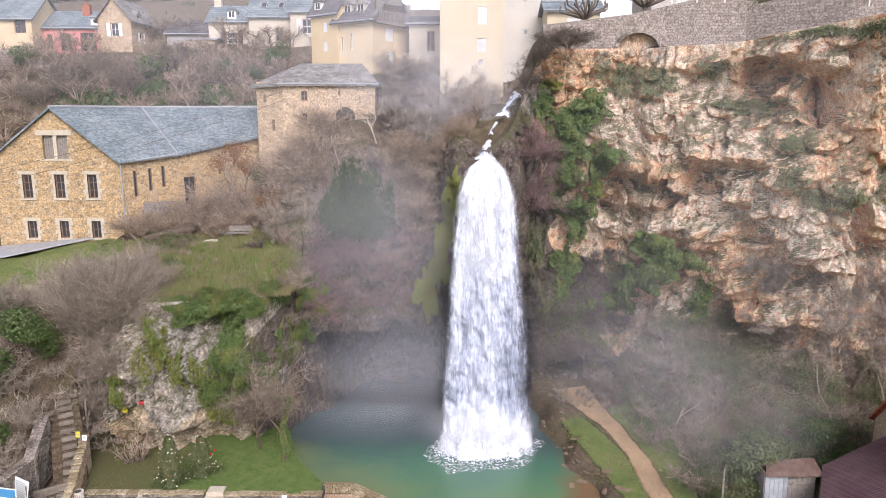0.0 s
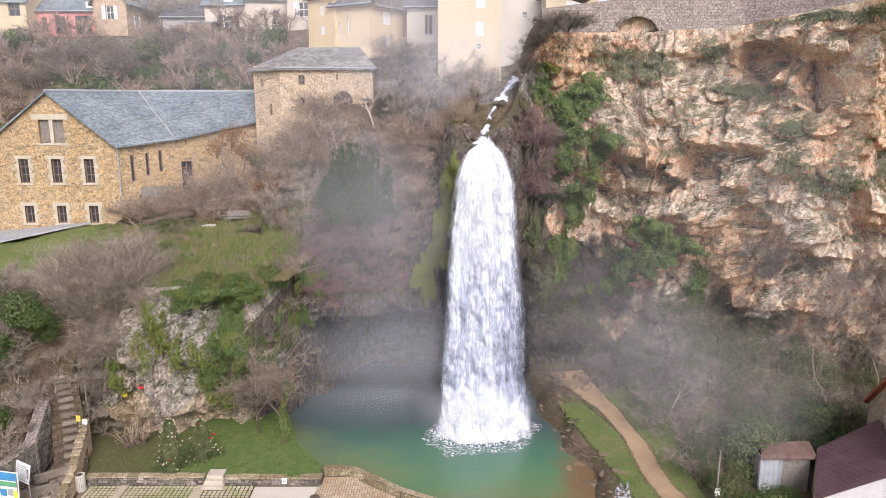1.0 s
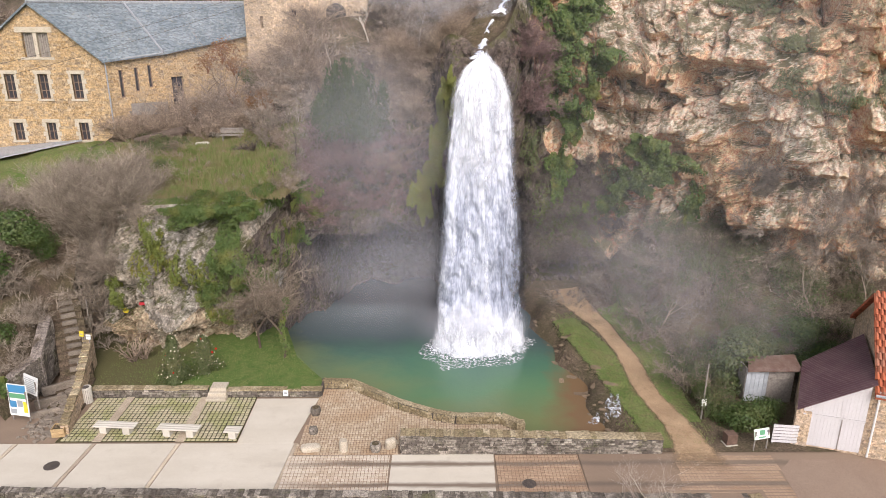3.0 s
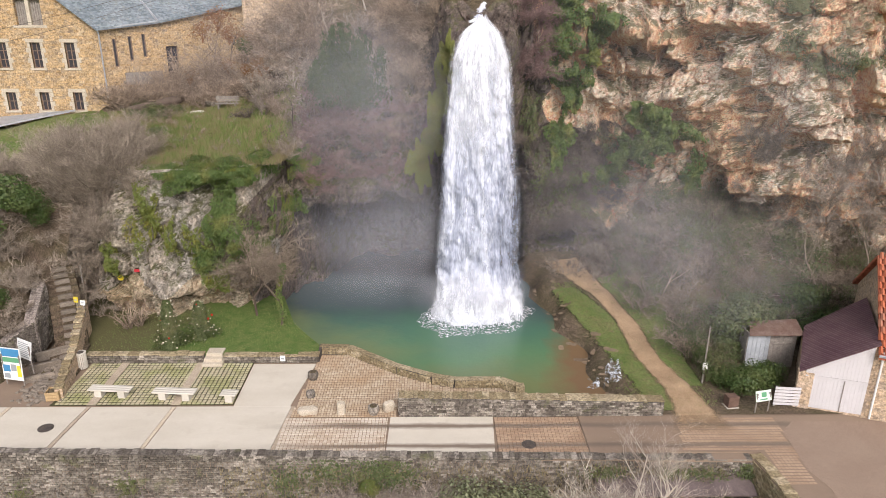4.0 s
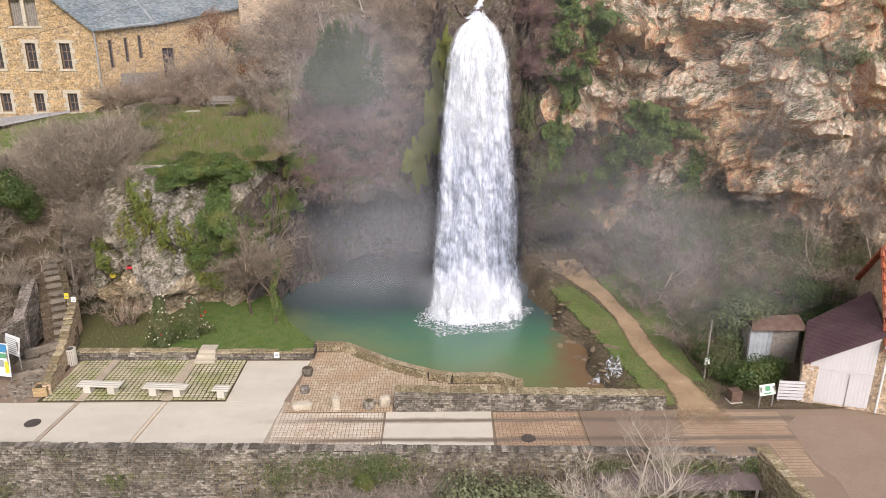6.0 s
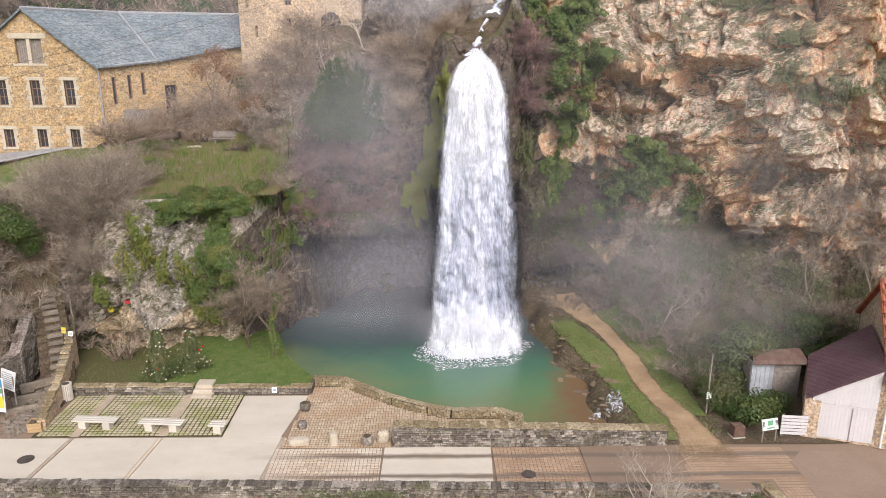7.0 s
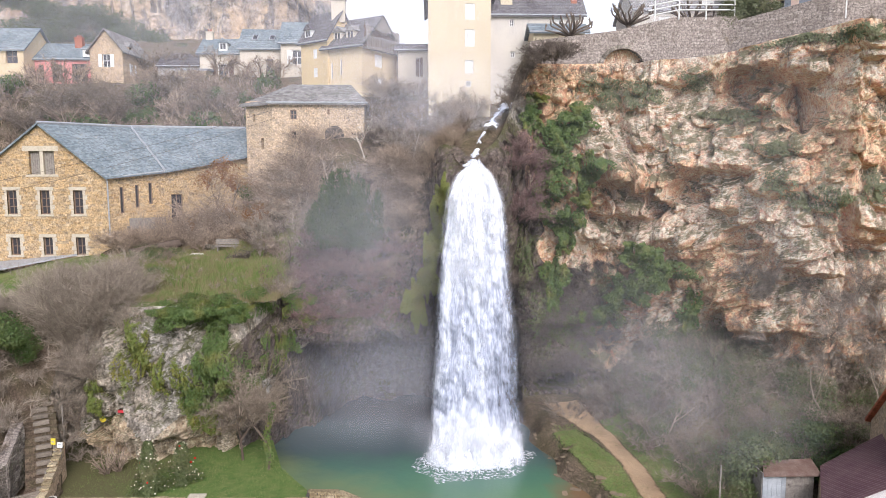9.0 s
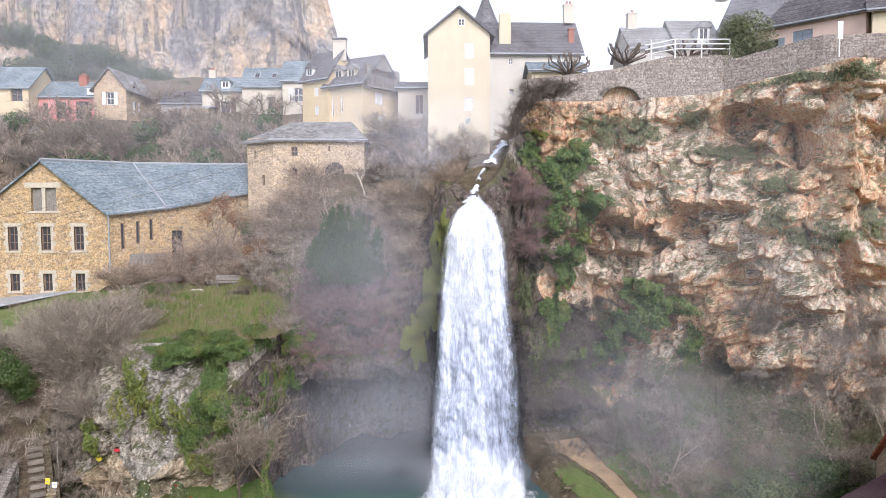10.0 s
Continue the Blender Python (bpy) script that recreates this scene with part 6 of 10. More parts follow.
def plant_out(name, meshes, mat, places, label, category, group, seed=1, size=(0.8, 1.3), tilt=10):
    """Sets copies of a few meshes at places (x, y, z[, scale])."""
    r = random.Random(seed)
    made = []
    for me in meshes:
        if me.materials and me.materials[0] != mat:
            meshes = [m.copy() for m in meshes]
            for m in meshes:
                m.materials.clear()
            break
    for me in meshes:
        if not me.materials:
            me.materials.append(mat)
    for p in places:
        ob = new(name, r.choice(meshes))
        k = r.uniform(*size) * (p[3] if len(p) > 3 else 1.0)
        ob.matrix_world = Matrix.Translation(p[:3]) @ Euler((radians(r.uniform(-tilt, tilt)), radians(r.uniform(-tilt, tilt)), r.uniform(0, 6.28))).to_matrix().to_4x4() @ Matrix.Diagonal((k * r.uniform(0.85, 1.15), k * r.uniform(0.85, 1.15), k, 1))
        made.append(tagged(ob, label, category, group))
    return made


def scatter(r, n, region, height, gap=0.0):
    """n random plan places in a region (x0, x1, y0, y1) with heights by a function; those where it gives None are left out."""
    out = []
    tries = 0
    while len(out) < n and tries < 40 * n:
        tries += 1
        x, y = r.uniform(region[0], region[1]), r.uniform(region[2], region[3])
        z = height(x, y)
        if z is None or (gap and any((x - q[0]) ** 2 + (y - q[1]) ** 2 < gap * gap for q in out)):
            continue
        out.append((x, y, z))
    return out


R = random.Random(42)
greys = [bare_shrub_mesh(s, 12, 1.7, 1.0, 26) for s in (1, 2, 3)]
browns = [bare_shrub_mesh(s, 12, 1.5, 1.1, 26, 0.4) for s in (11, 12, 13)]
weeds = [bare_shrub_mesh(s, 7, 1.5, 1.1, 16, 0.35, 1.1) for s in (51, 52, 53)]
far_scrub = [bare_shrub_mesh(s, 9, 1.5, 1.1, 17, 0.4, 1.6) for s in (54, 55, 56)]
plums = [bare_shrub_mesh(s, 12, 1.4, 1.2, 26, 0.5) for s in (21, 22, 23)]

# the hillside between terrace, stone house and waterfall
hill_spots = [(x, y, z - 0.15) for x, y, z in scatter(R, 215, (-13, 3.0, 46.5, 63), lambda x, y: None if (x < -4.8 and y > 53.8) or (-8.4 < x < -2.9 and y < 47.6) else land(x, y), 0.6)]
plant_out("bare_shrub", greys, M["twig_grey"], hill_spots[:80], "leafless grey shrub on the steep hillside", "shrub", "bare hillside shrubs", 1, (1.0, 1.7))
plant_out("brown_shrub", browns, M["twig_brown"], hill_spots[80:140], "leafless brown shrub on the steep hillside", "shrub", "brown hillside shrubs", 31, (0.9, 1.6))
plant_out("dark_shrub", plums, M["twig_dark"], hill_spots[140:], "dark leafless shrub on the steep hillside", "shrub", "dark hillside shrubs", 32, (0.9, 1.6))
# the curtain over the hollow: shrubs growing out of the rock face
curtain = []
for i in range(105):
    x, z = R.uniform(-9.0, 0.2), R.uniform(6.2, 11.8)
    if x < -1.2 + 0.3 * (z - 11):
        curtain.append((x, face(x, z) + 0.2, z - 0.4))
plant_out("bramble", plums, M["twig_plum"], curtain, "reddish leafless bramble hanging over the rock edge", "bramble", "brambles over the hollow", 2, (0.9, 1.4), 35)
lean_spots = [(R.uniform(-3.2, 0.3), R.uniform(8.5, 17.5)) for _ in range(80)]
lean_spots = [(x, z) for x, z in lean_spots if x < -1.1 + 0.3 * (z - 11)]
plant_out("cliff_scrub", browns, M["twig_brown"], [(x, face(x, z) + 0.1, z - 0.4) for x, z in lean_spots], "brown leafless shrub beside the falling water", "shrub", "shrubs beside the fall", 33, (0.8, 1.3), 30)
# the bank below the village
plant_out("scrub_bush", far_scrub, M["twig_brown"], [(x, y, z - 0.15) for x, y, z in scatter(R, 210, (-60, -13, 63, 83), lambda x, y: bank_height(x, y) if x < -21.5 else land(x, y), 0.9)], "brown leafless scrub on the village bank", "shrub", "village bank scrub", 3, (1.7, 2.7))
# the east slope under the cliff
thicket = [bare_shrub_mesh(s, 11, 1.5, 1.1, 26, 0.4) for s in (15, 16, 17)]
plant_out("thicket_shrub", thicket, M["twig_thicket"], [(x, y, z - 0.15) for x, y, z in scatter(R, 170, (11.5, 30, 31.5, 47), lambda x, y: east_height(x, y) if (x > 13.4 and not (15.0 < x < 24 and y < 34.6)) or (y > 37 and x > 12.2) or (y > 43 and x > 9.5) else None, 0.7)], "tangled brown leafless shrub below the cliff", "shrub", "thicket below the cliff", 4, (0.9, 1.7))
# beside the mill and round the terrace meadow
plant_out("garden_shrub", browns, M["twig_brown"], [(x, y, z - 0.1) for x, y, z in scatter(R, 80, (-23, -9, 49.5, 57), lambda x, y: land(x, y) if y > 50.2 else None, 0.7)], "bare brown shrub beside the mill", "shrub", "shrubs beside the mill", 5, (1.0, 1.9))
tall = [bare_shrub_mesh(s, 14, 3.4, 1.5, 40, 0.15, 1.3) for s in (81, 82)]
plant_out("tall_shrub", tall, M["twig_brown"], [(x, y, land(x, y) - 0.2) for x, y in ((-20.0, 53.4), (-18.6, 54.0), (-17.4, 53.2), (-16.2, 54.4), (-15.0, 53.6), (-13.8, 55.0), (-19.2, 52.2), (-12.4, 53.2), (-11.2, 54.6), (-10.0, 52.6), (-8.0, 51.0))], "tall bare brown shrub beside the mill wing", "shrub", "tall shrubs by the mill", 15, (0.9, 1.25), 6)
plant_out("weed_clump", weeds, M["twig_brown"], [(x, y, z - 0.1) for x, y, z in scatter(R, 40, (-23, -9, 44, 52), lambda x, y: land(x, y) if (x < -17.5 or y > 49.6 or x > -10.6) else None, 0.7)], "low brown weeds at the edge of the meadow", "weeds", "weeds round the meadow", 36, (0.35, 0.7))
# big grey bush on the western outcrop, and the bushes over the steps
dome = [bare_shrub_mesh(s, 26, 2.4, 1.3, 34, 0.12, 1.0, 0.9) for s in (7, 8)]
stems_mesh = bare_shrub_mesh(9, 80, 5.0, 2.6, 0, 0.08, 1.4)
spray_mesh = bare_shrub_mesh(9, 80, 5.0, 2.6, 70, 0.08, 0.95, 1.1)
for x, y, z, turn in ((-19.3, 39.4, 6.4, 20), (-20.9, 39.8, 6.0, 205)):
    gs_ = empty("great_shrub", x, y, z, turn)
    part("stem", stems_mesh, M["twig_bush"], gs_)
    part("twig_spray", spray_mesh, M["twig_bush"], gs_)
    tagged(gs_, "great rounded leafless shrub on the rock outcrop", "shrub", "great shrubs on the outcrop")
big = [(-21.6, 41.4, 8.6), (-20.2, 40.4, 8.5), (-18.8, 40.8, 8.6), (-20.6, 42.6, 9.0), (-18.6, 42.4, 9.2), (-17.4, 41.2, 8.7), (-22.4, 43.0, 8.8), (-19.4, 39.6, 8.2)]
face_bush = [(x, face(x, z) - 0.1, z - 0.6) for x, z in ((-21.8, 7.4), (-20.3, 7.2), (-18.8, 7.4), (-21.2, 5.8), (-19.6, 5.6), (-18.2, 6.0), (-20.6, 4.2), (-22.2, 4.6), (-17.2, 7.6))]
plant_out("outcrop_shrub", dome, M["twig_bush"], big + face_bush, "dense brown leafless shrub on the rock outcrop", "shrub", "shrubs on the outcrop", 6, (0.8, 1.15), 25)
side_bush = [(x, face(x, z) - 0.1, z - 0.4) for x, z in ((-11.4, 4.4), (-10.4, 5.2), (-9.8, 3.8), (-10.8, 2.8), (-12.0, 3.2), (-9.4, 6.4))]
plant_out("twig_bush", browns, M["twig_bush"], side_bush, "leafless shrub over the rock beside the pool", "shrub", "shrubs on the outcrop side", 46, (1.3, 1.8), 25)
bank_mesh = [bare_shrub_mesh(s, 11, 1.7, 1.0, 26) for s in (5, 6)]
plant_out("bank_shrub", bank_mesh, M["twig_bush"], [(x, y, bank_height(x, y) - 0.2) for x, y, z in scatter(R, 60, (-33, -21.6, 32, 43), lambda x, y: 0, 0.8)], "bare grey shrub on the western bank", "shrub", "shrubs on the western bank", 7, (1.0, 1.8))
# shrubs rooted in the right-hand cliff
spots = [(R.uniform(5.2, 8.2), R.uniform(13.5, 19.0)) for _ in range(38)]
plant_out("cliff_bramble", plums, M["twig_plum"], [(x, face(x, z) + 0.1, z - 0.4) for x, z in spots], "dark bare bush beside the waterfall", "bramble", "bushes beside the fall", 8, (0.9, 1.5), 30)
plant_out("lip_shrub", greys, M["twig_brown"], [(x, y, z - 0.1) for x, y, z in scatter(R, 70, (-2.5, 3.8, 44.3, 53), lambda x, y: land(x, y) if x < 1.3 + 0.5 * (y - 44) else None, 0.3)], "bare grey shrub above the waterfall lip", "shrub", "shrubs above the lip", 17, (0.7, 1.1), 15)
plant_out("ravine_shrub", plums, M["twig_dark"], [(x, y, z - 0.1) for x, y, z in scatter(R, 22, (5.2, 9.0, 45.5, 50), lambda x, y: land(x, y), 0.5)], "dark bare bush above the stream", "bramble", "bushes above the stream", 18, (0.8, 1.2), 15)
spots = [(R.uniform(19, 31), R.uniform(3.5, 10.5)) for _ in range(90)]
plant_out("cliff_shrub", greys, M["twig_grey"], [(x, face(x, z) + 0.05, z - 0.4) for x, z in spots], "bare grey shrub rooted in the cliff", "shrub", "shrubs in the cliff", 9, (0.7, 1.4), 40)


vines = [(R.uniform(5.4, 13.5), R.uniform(1.8, 9.8)) for _ in range(100)]
plant_out("hanging_vine", [bare_shrub_mesh(s, 12, 1.6, 0.7, 28, 0.9, 0.9, -0.6) for s in (25, 26)], M["twig_dark"], [(x, face(x, z) - 0.1, z - 0.2) for x, z in vines], "dark leafless vine hanging down the wet cliff", "vine", "vines beside the fall", 61, (0.9, 1.5), 25)


def climbing(name, patches, mat, count, size, label, off=0.35, seed=3, category="ivy"):
    """Leaves growing on the rock face in ragged patches (x, z, half width, half height, share)."""
    r = random.Random(seed)
    for cx, cz, rx, rz, share in patches:
        b = Build()
        lob = [r.uniform(0, 6.28) for _ in range(4)]
        for i in range(int(count * share)):
            a = r.uniform(0, 6.28)
            k = r.random() ** 0.55 * (0.72 + 0.18 * math.sin(3 * a + lob[0]) + 0.16 * math.sin(5 * a + lob[1]) + 0.1 * math.sin(9 * a + lob[2]))
            x, z = cx + rx * k * math.cos(a), cz + rz * k * math.sin(a)
            if z > float(cliff_top(x)) - 0.05:
                continue
            hump = (vnoise(x * 1.1, 0.0, z * 1.1, 5) + 0.4 * vnoise(x * 2.7, 1.0, z * 2.7, 6))
            y = face(x, z) - 0.05 - off * float(hump) * (0.5 + 0.8 * r.random())
            add_leaf(b, r, Vector((x, y, z)), Vector((0, -1, 0.3)), size, 0.4)
        ob = part(name, b, mat)
        tagged(ob, label, category, kind="stuff")


climbing("ivy", [(7.9, 15.8, 1.5, 3.2, 1.0), (9.2, 12.6, 1.3, 2.2, 0.8), (9.0, 19.0, 1.6, 1.6, 0.8), (10.5, 16.6, 1.3, 1.6, 0.7), (8.3, 17.8, 1.6, 1.8, 0.8), (6.9, 20.2, 1.0, 1.6, 0.6), (8.6, 8.8, 1.2, 2.4, 0.7), (13.0, 6.4, 1.6, 1.6, 0.6), (17.4, 7.0, 0.8, 2.2, 0.4), (10.2, 20.3, 1.4, 1.2, 0.5), (11.5, 5.6, 1.6, 1.4, 0.5)], M["ivy"], 4200, 0.10, "green ivy climbing the cliff", 1.0, 3)
climbing("ivy_bush", [(14.9, 9.7, 2.3, 2.1, 2.0), (13.6, 8.0, 1.5, 1.5, 0.8), (13.9, 11.2, 1.0, 0.8, 0.4)], M["cliff_bush"], 4200, 0.10, "broad green ivy bush on the cliff", 1.7, 4)
climbing("yellow_ivy", [(10.2, 14.6, 0.7, 0.8, 0.5), (7.4, 21.5, 0.9, 0.5, 0.3), (17.2, 6.2, 0.5, 0.9, 0.3)], M["ivy_yellow"], 2200, 0.12, "yellowing ivy on the cliff", 0.8, 5)
climbing("ivy_curtain", [(-14.0, 8.6, 2.3, 1.0, 1.3), (-12.2, 6.6, 1.2, 2.6, 1.3), (-13.2, 4.0, 0.9, 1.4, 0.4), (-9.4, 5.6, 1.1, 1.6, 0.6), (-10.9, 8.6, 1.5, 1.0, 0.8), (-8.6, 8.2, 1.1, 1.1, 0.5), (-11.0, 4.4, 1.3, 1.8, 0.7)], M["ivy"], 6800, 0.058, "green ivy hanging over the grey outcrop", 0.9, 8)
climbing("ivy_yellow_patch", [(-11.3, 9.2, 0.9, 0.6, 0.5), (-16.3, 6.4, 1.2, 2.4, 0.9), (-13.4, 4.6, 0.9, 2.4, 0.8), (-15.0, 5.2, 0.7, 1.3, 0.35), (-18.6, 4.0, 0.9, 1.6, 0.4), (-12.6, 2.4, 0.8, 1.2, 0.4), (-8.0, 7.0, 0.8, 0.6, 0.3)], M["ivy_yellow"], 2600, 0.075, "yellow-green ivy on the outcrop", 0.5, 9)
climbing("hanging_moss", [(-0.2, 9.9, 0.8, 2.6, 1.2), (-1.0, 8.0, 1.0, 2.1, 1.2), (0.3, 12.4, 0.65, 2.8, 1.3), (0.7, 14.8, 0.5, 1.9, 0.6)], M["moss"], 9000, 0.065, "yellow-green moss beside the falling water", 1.2, 12, "moss")
climbing("cliff_grass", [(12.6, 22.0, 2.6, 1.5, 1.0), (14.6, 21.6, 1.6, 1.0, 0.5), (17.6, 22.4, 1.2, 0.8, 0.4), (19.2, 20.0, 1.7, 0.7, 0.7), (20.2, 17.9, 1.2, 0.6, 0.4), (21.8, 14.9, 1.7, 1.0, 0.7), (20.0, 15.9, 0.8, 0.9, 0.3), (21.2, 24.3, 1.8, 0.7, 0.8), (23.2, 24.0, 1.4, 0.7, 0.6), (24.6, 15.6, 1.2, 1.4, 0.5)], M["olive_leaf"], 2600, 0.075, "grey-green grass tufts on the cliff ledges", 0.4, 15, "grass")

ledge = [(R.uniform(9, 28), R.uniform(17.0, 24.2)) for _ in range(60)]
plant_out("ledge_weeds", weeds, M["twig_bush"], [(x, face(x, z) + 0.05, z - 0.2) for x, z in ledge], "dry brown weeds on the cliff ledges", "weeds", "weeds on the cliff ledges", 47, (0.3, 0.6), 35)
edge_w = [(x, face(x, 8.9) + R.uniform(0.1, 1.2), 8.7) for x in (R.uniform(-20, -9) for _ in range(40))]
plant_out("edge_weeds", weeds, M["twig_bush"], edge_w, "dry weeds along the edge of the outcrop", "weeds", "weeds along the outcrop edge", 57, (0.3, 0.65), 20)
plant_out("edge_bush", [leafy_shrub_mesh(38, 1.3, 0.6, 3400, 0.06, 0.3)], M["ivy"], [(-15.2, 39.6, 8.5, 0.8), (-13.6, 39.4, 8.6, 1.0), (-12.2, 39.8, 8.6, 0.9), (-10.6, 40.8, 8.9, 0.9), (-14.4, 38.6, 8.3, 0.9), (-13.0, 38.7, 8.3, 1.0), (-11.5, 39.8, 8.4, 0.9)], "ivy heaped over the edge of the outcrop", "ivy", "ivy on the outcrop edge", 56, (0.8, 1.1))
plant_out("corner_shrub", browns, M["twig_bush"], [(x, y, land(x, y) - 0.15) for x, y in ((-10.4, 40.9), (-9.9, 41.8), (-9.5, 42.8), (-9.3, 43.8), (-9.2, 44.9), (-9.6, 45.9), (-10.0, 42.6), (-8.8, 46.6), (-9.0, 41.8))], "brown leafless shrub at the corner of the meadow", "shrub", "shrubs at the meadow corner", 59, (0.6, 1.0), 15)
plant_out("wall_foot_weeds", weeds, M["twig_bush"], [(x, 50.35 - 0.07 * (x - 7) - R.uniform(0, 0.5), 23.0 + R.uniform(-0.2, 0.5)) for x in (R.uniform(7.5, 21) for _ in range(34))], "brown weeds at the foot of the terrace wall", "weeds", "weeds below the terrace wall", 60, (0.35, 0.7), 20)
climbing("vine_leaves", [(8.2, 6.0, 2.4, 3.4, 1.0), (11.0, 5.0, 2.2, 2.6, 0.9), (12.6, 8.2, 1.6, 2.2, 0.5), (6.4, 10.5, 1.0, 2.6, 0.5)], M["bush_leaf"], 2200, 0.07, "sparse dark leaves of hanging vines", 0.9, 21, "vine")
high = [(R.uniform(19, 29), R.uniform(18.5, 25.0)) for _ in range(60)]
plant_out("ledge_weeds", weeds, M["twig_thicket"], [(x, face(x, z) + 0.05, z - 0.2) for x, z in high], "dry brown weeds on the cliff ledges", "weeds", "weeds on the cliff ledges", 62, (0.35, 0.75), 35)

# the dark evergreen on the hillside
eg = empty("evergreen_tree", -5.6, 46.2, 11.5)
b, r = Build(), random.Random(77)
for i in range(64):
    a, k = r.uniform(0, 6.28), r.random() ** 0.6
    px_, py_ = 2.35 * k * math.cos(a), 1.5 * k * math.sin(a)
    top_ = 5.2 * (1 - 0.5 * k ** 3) * r.uniform(0.72, 1.08)
    for j in range(int(210 + 110 * top_ / 5)):
        t = r.random() ** 0.7
        w = 0.42 * (1 - t) ** 0.7 + 0.05
        p = Vector((px_ * (1 + 0.12 * t) + r.gauss(0, w), py_ + r.gauss(0, w), -0.4 + top_ * (0.06 + 0.94 * t)))
        d = Vector((r.gauss(0, 0.35), r.gauss(0, 0.35), 1.0)).normalized() * r.uniform(0.10, 0.24)
        q = d.cross(Vector((r.gauss(0, 1), r.gauss(0, 1), 0.1))).normalized() * 0.035
        b.add([p, p + d * 0.5 + q, p + d, p + d * 0.5 - q], [(0, 1, 2), (0, 2, 3)])
part("crown", b, M["dark_leaf"], eg)
part("trunk", Build().tube([(0, 0.3, -1.2), (0.1, 0.2, 1.0), (0, 0, 3.5)], [0.2, 0.15, 0.06], 7), M["bark"], eg)
tagged(eg, "dark green evergreen tree on the hillside", "tree")

# sparse olive bushes through the eastern thicket, and weeds on the bare ground at the path's end
sparse = [leafy_shrub_mesh(s, 1.2, 1.0, 650, 0.06, 0.15) for s in (45, 46)]
plant_out("olive_bush", sparse, M["bush_leaf"], [(x, y, z) for x, y, z in scatter(R, 85, (11.5, 27, 32, 46), lambda x, y: east_height(x, y) + 0.3 if x > 13.2 and not (15.0 < x < 24 and y < 34.0) or (y > 38 and x > 12) else None, 0.9)], "sparse olive-green bush on the slope", "bush", "olive bushes on the slope", 63, (0.7, 1.2))
plant_out("path_bush", sparse, M["bush_leaf"], [(x, y, east_height(x, y) + 0.35) for x, y in ((13.5, 30.3), (14.0, 31.1), (14.7, 31.8), (13.7, 32.5), (14.5, 30.5), (15.1, 32.8), (13.9, 33.6), (13.6, 35.0), (14.6, 34.4))], "sparse olive bush between the path and the shed", "bush", "olive bushes by the path", 68, (0.6, 0.9))
plant_out("bank_weeds", weeds, M["twig_thicket"], [(x, y, z - 0.1) for x, y, z in scatter(R, 34, (7.6, 12.6, 40.5, 46.5), lambda x, y: east_height(x, y) if (x - 8.6) * 0.75 + (y - 43.2) > 0.2 else None, 0.4)], "tangled brown weeds at the end of the path", "weeds", "weeds by the path end", 64, (0.4, 0.8))
plant_out("outbuilding_bush", far_scrub, M["twig_thicket"], [(-41 + 1.2 * i, 93.5 + R.uniform(-1, 1), 27.6) for i in range(11)], "brown bush behind the outbuilding", "bush", "bushes behind the outbuilding", 65, (2.2, 3.0))
plant_out("village_thorn", far_scrub, M["twig_thicket"], [(-38 + 0.8 * i + R.uniform(-0.6, 0.6), 91.5 + R.uniform(-2, 3), 27.5, R.uniform(0.8, 1.5)) for i in range(16)], "brown bush between the village houses", "bush", "bushes between the houses", 67, (1.8, 2.6))
# leafy shrubs
ev = [leafy_shrub_mesh(s, 1.2, 1.0, 2400, 0.075, 0.25) for s in (31, 32, 33)]
plant_out("leafy_bush", ev, M["bush_leaf"], [(16.0, 33.5, 0.9, 1.2), (17.2, 34.0, 1.3, 1.15), (15.5, 33.1, 0.0, 0.9), (16.6, 34.8, 1.9, 0.9), (18.4, 34.8, 1.5, 0.7)], "olive-leaved bush over the shed", "bush", "bushes behind the shed", 11, (0.95, 1.1))
plant_out("bright_bush", ev, M["bush_green"], [(20.6, 35.6, 1.6, 1.1), (21.4, 36.0, 1.6, 0.9), (19.8, 35.4, 0.9, 0.8), (21.8, 34.6, 0.6, 1.1), (20.6, 34.4, 0.3, 0.9), (14.4, 34.2, 0.3, 0.5), (13.9, 32.2, 0.0, 0.6)], "fresh green bush on the slope", "bush", "green bushes on the slope", 48, (0.95, 1.1))
ev2 = [leafy_shrub_mesh(s, 1.0, 0.9, 3000, 0.07) for s in (35, 36)]
plant_out("green_bush", ev, M["bush_green"], [(14.9, 29.6, -0.1, 0.9), (15.9, 29.9, 0.0, 0.85), (14.2, 30.4, -0.1, 0.7), (16.9, 30.6, 0.0, 0.6), (-22.7, 37.0, 7.0, 1.0), (-23.7, 37.2, 7.2, 1.1), (-22.3, 37.8, 6.2, 0.8), (-24.5, 35.0, 5.2, 1.5), (-26.0, 34.6, 5.0, 1.4), (-23.2, 33.6, 2.6, 1.0), (-24.2, 45.5, 8.6, 1.0), (-14.4, 55.4, 14.0, 0.8), (-13.9, 55.0, 13.7, 0.6), (-13.5, 53.5, 11.6, 0.9), (-12.6, 54.2, 12.6, 0.7)], "fresh green leafy bush", "bush", "green bushes", 12, (0.9, 1.1))
plant_out("village_hedge", [leafy_shrub_mesh(s, 1.2, 1.0, 800, 0.13, 0.25) for s in (48, 49)], M["bush_green"], [(x, y, z - 0.2) for x, y, z in scatter(R, 40, (-48, -13, 68, 79.5), lambda x, y: bank_height(x, y) if x < -21.5 else land(x, y), 1.2)], "dark green bush on the village bank", "bush", "bushes on the village bank", 13, (0.8, 1.9))
dark_dome = [bare_shrub_mesh(95, 30, 3.4, 2.4, 30, 0.3, 2.2, 0.4)]
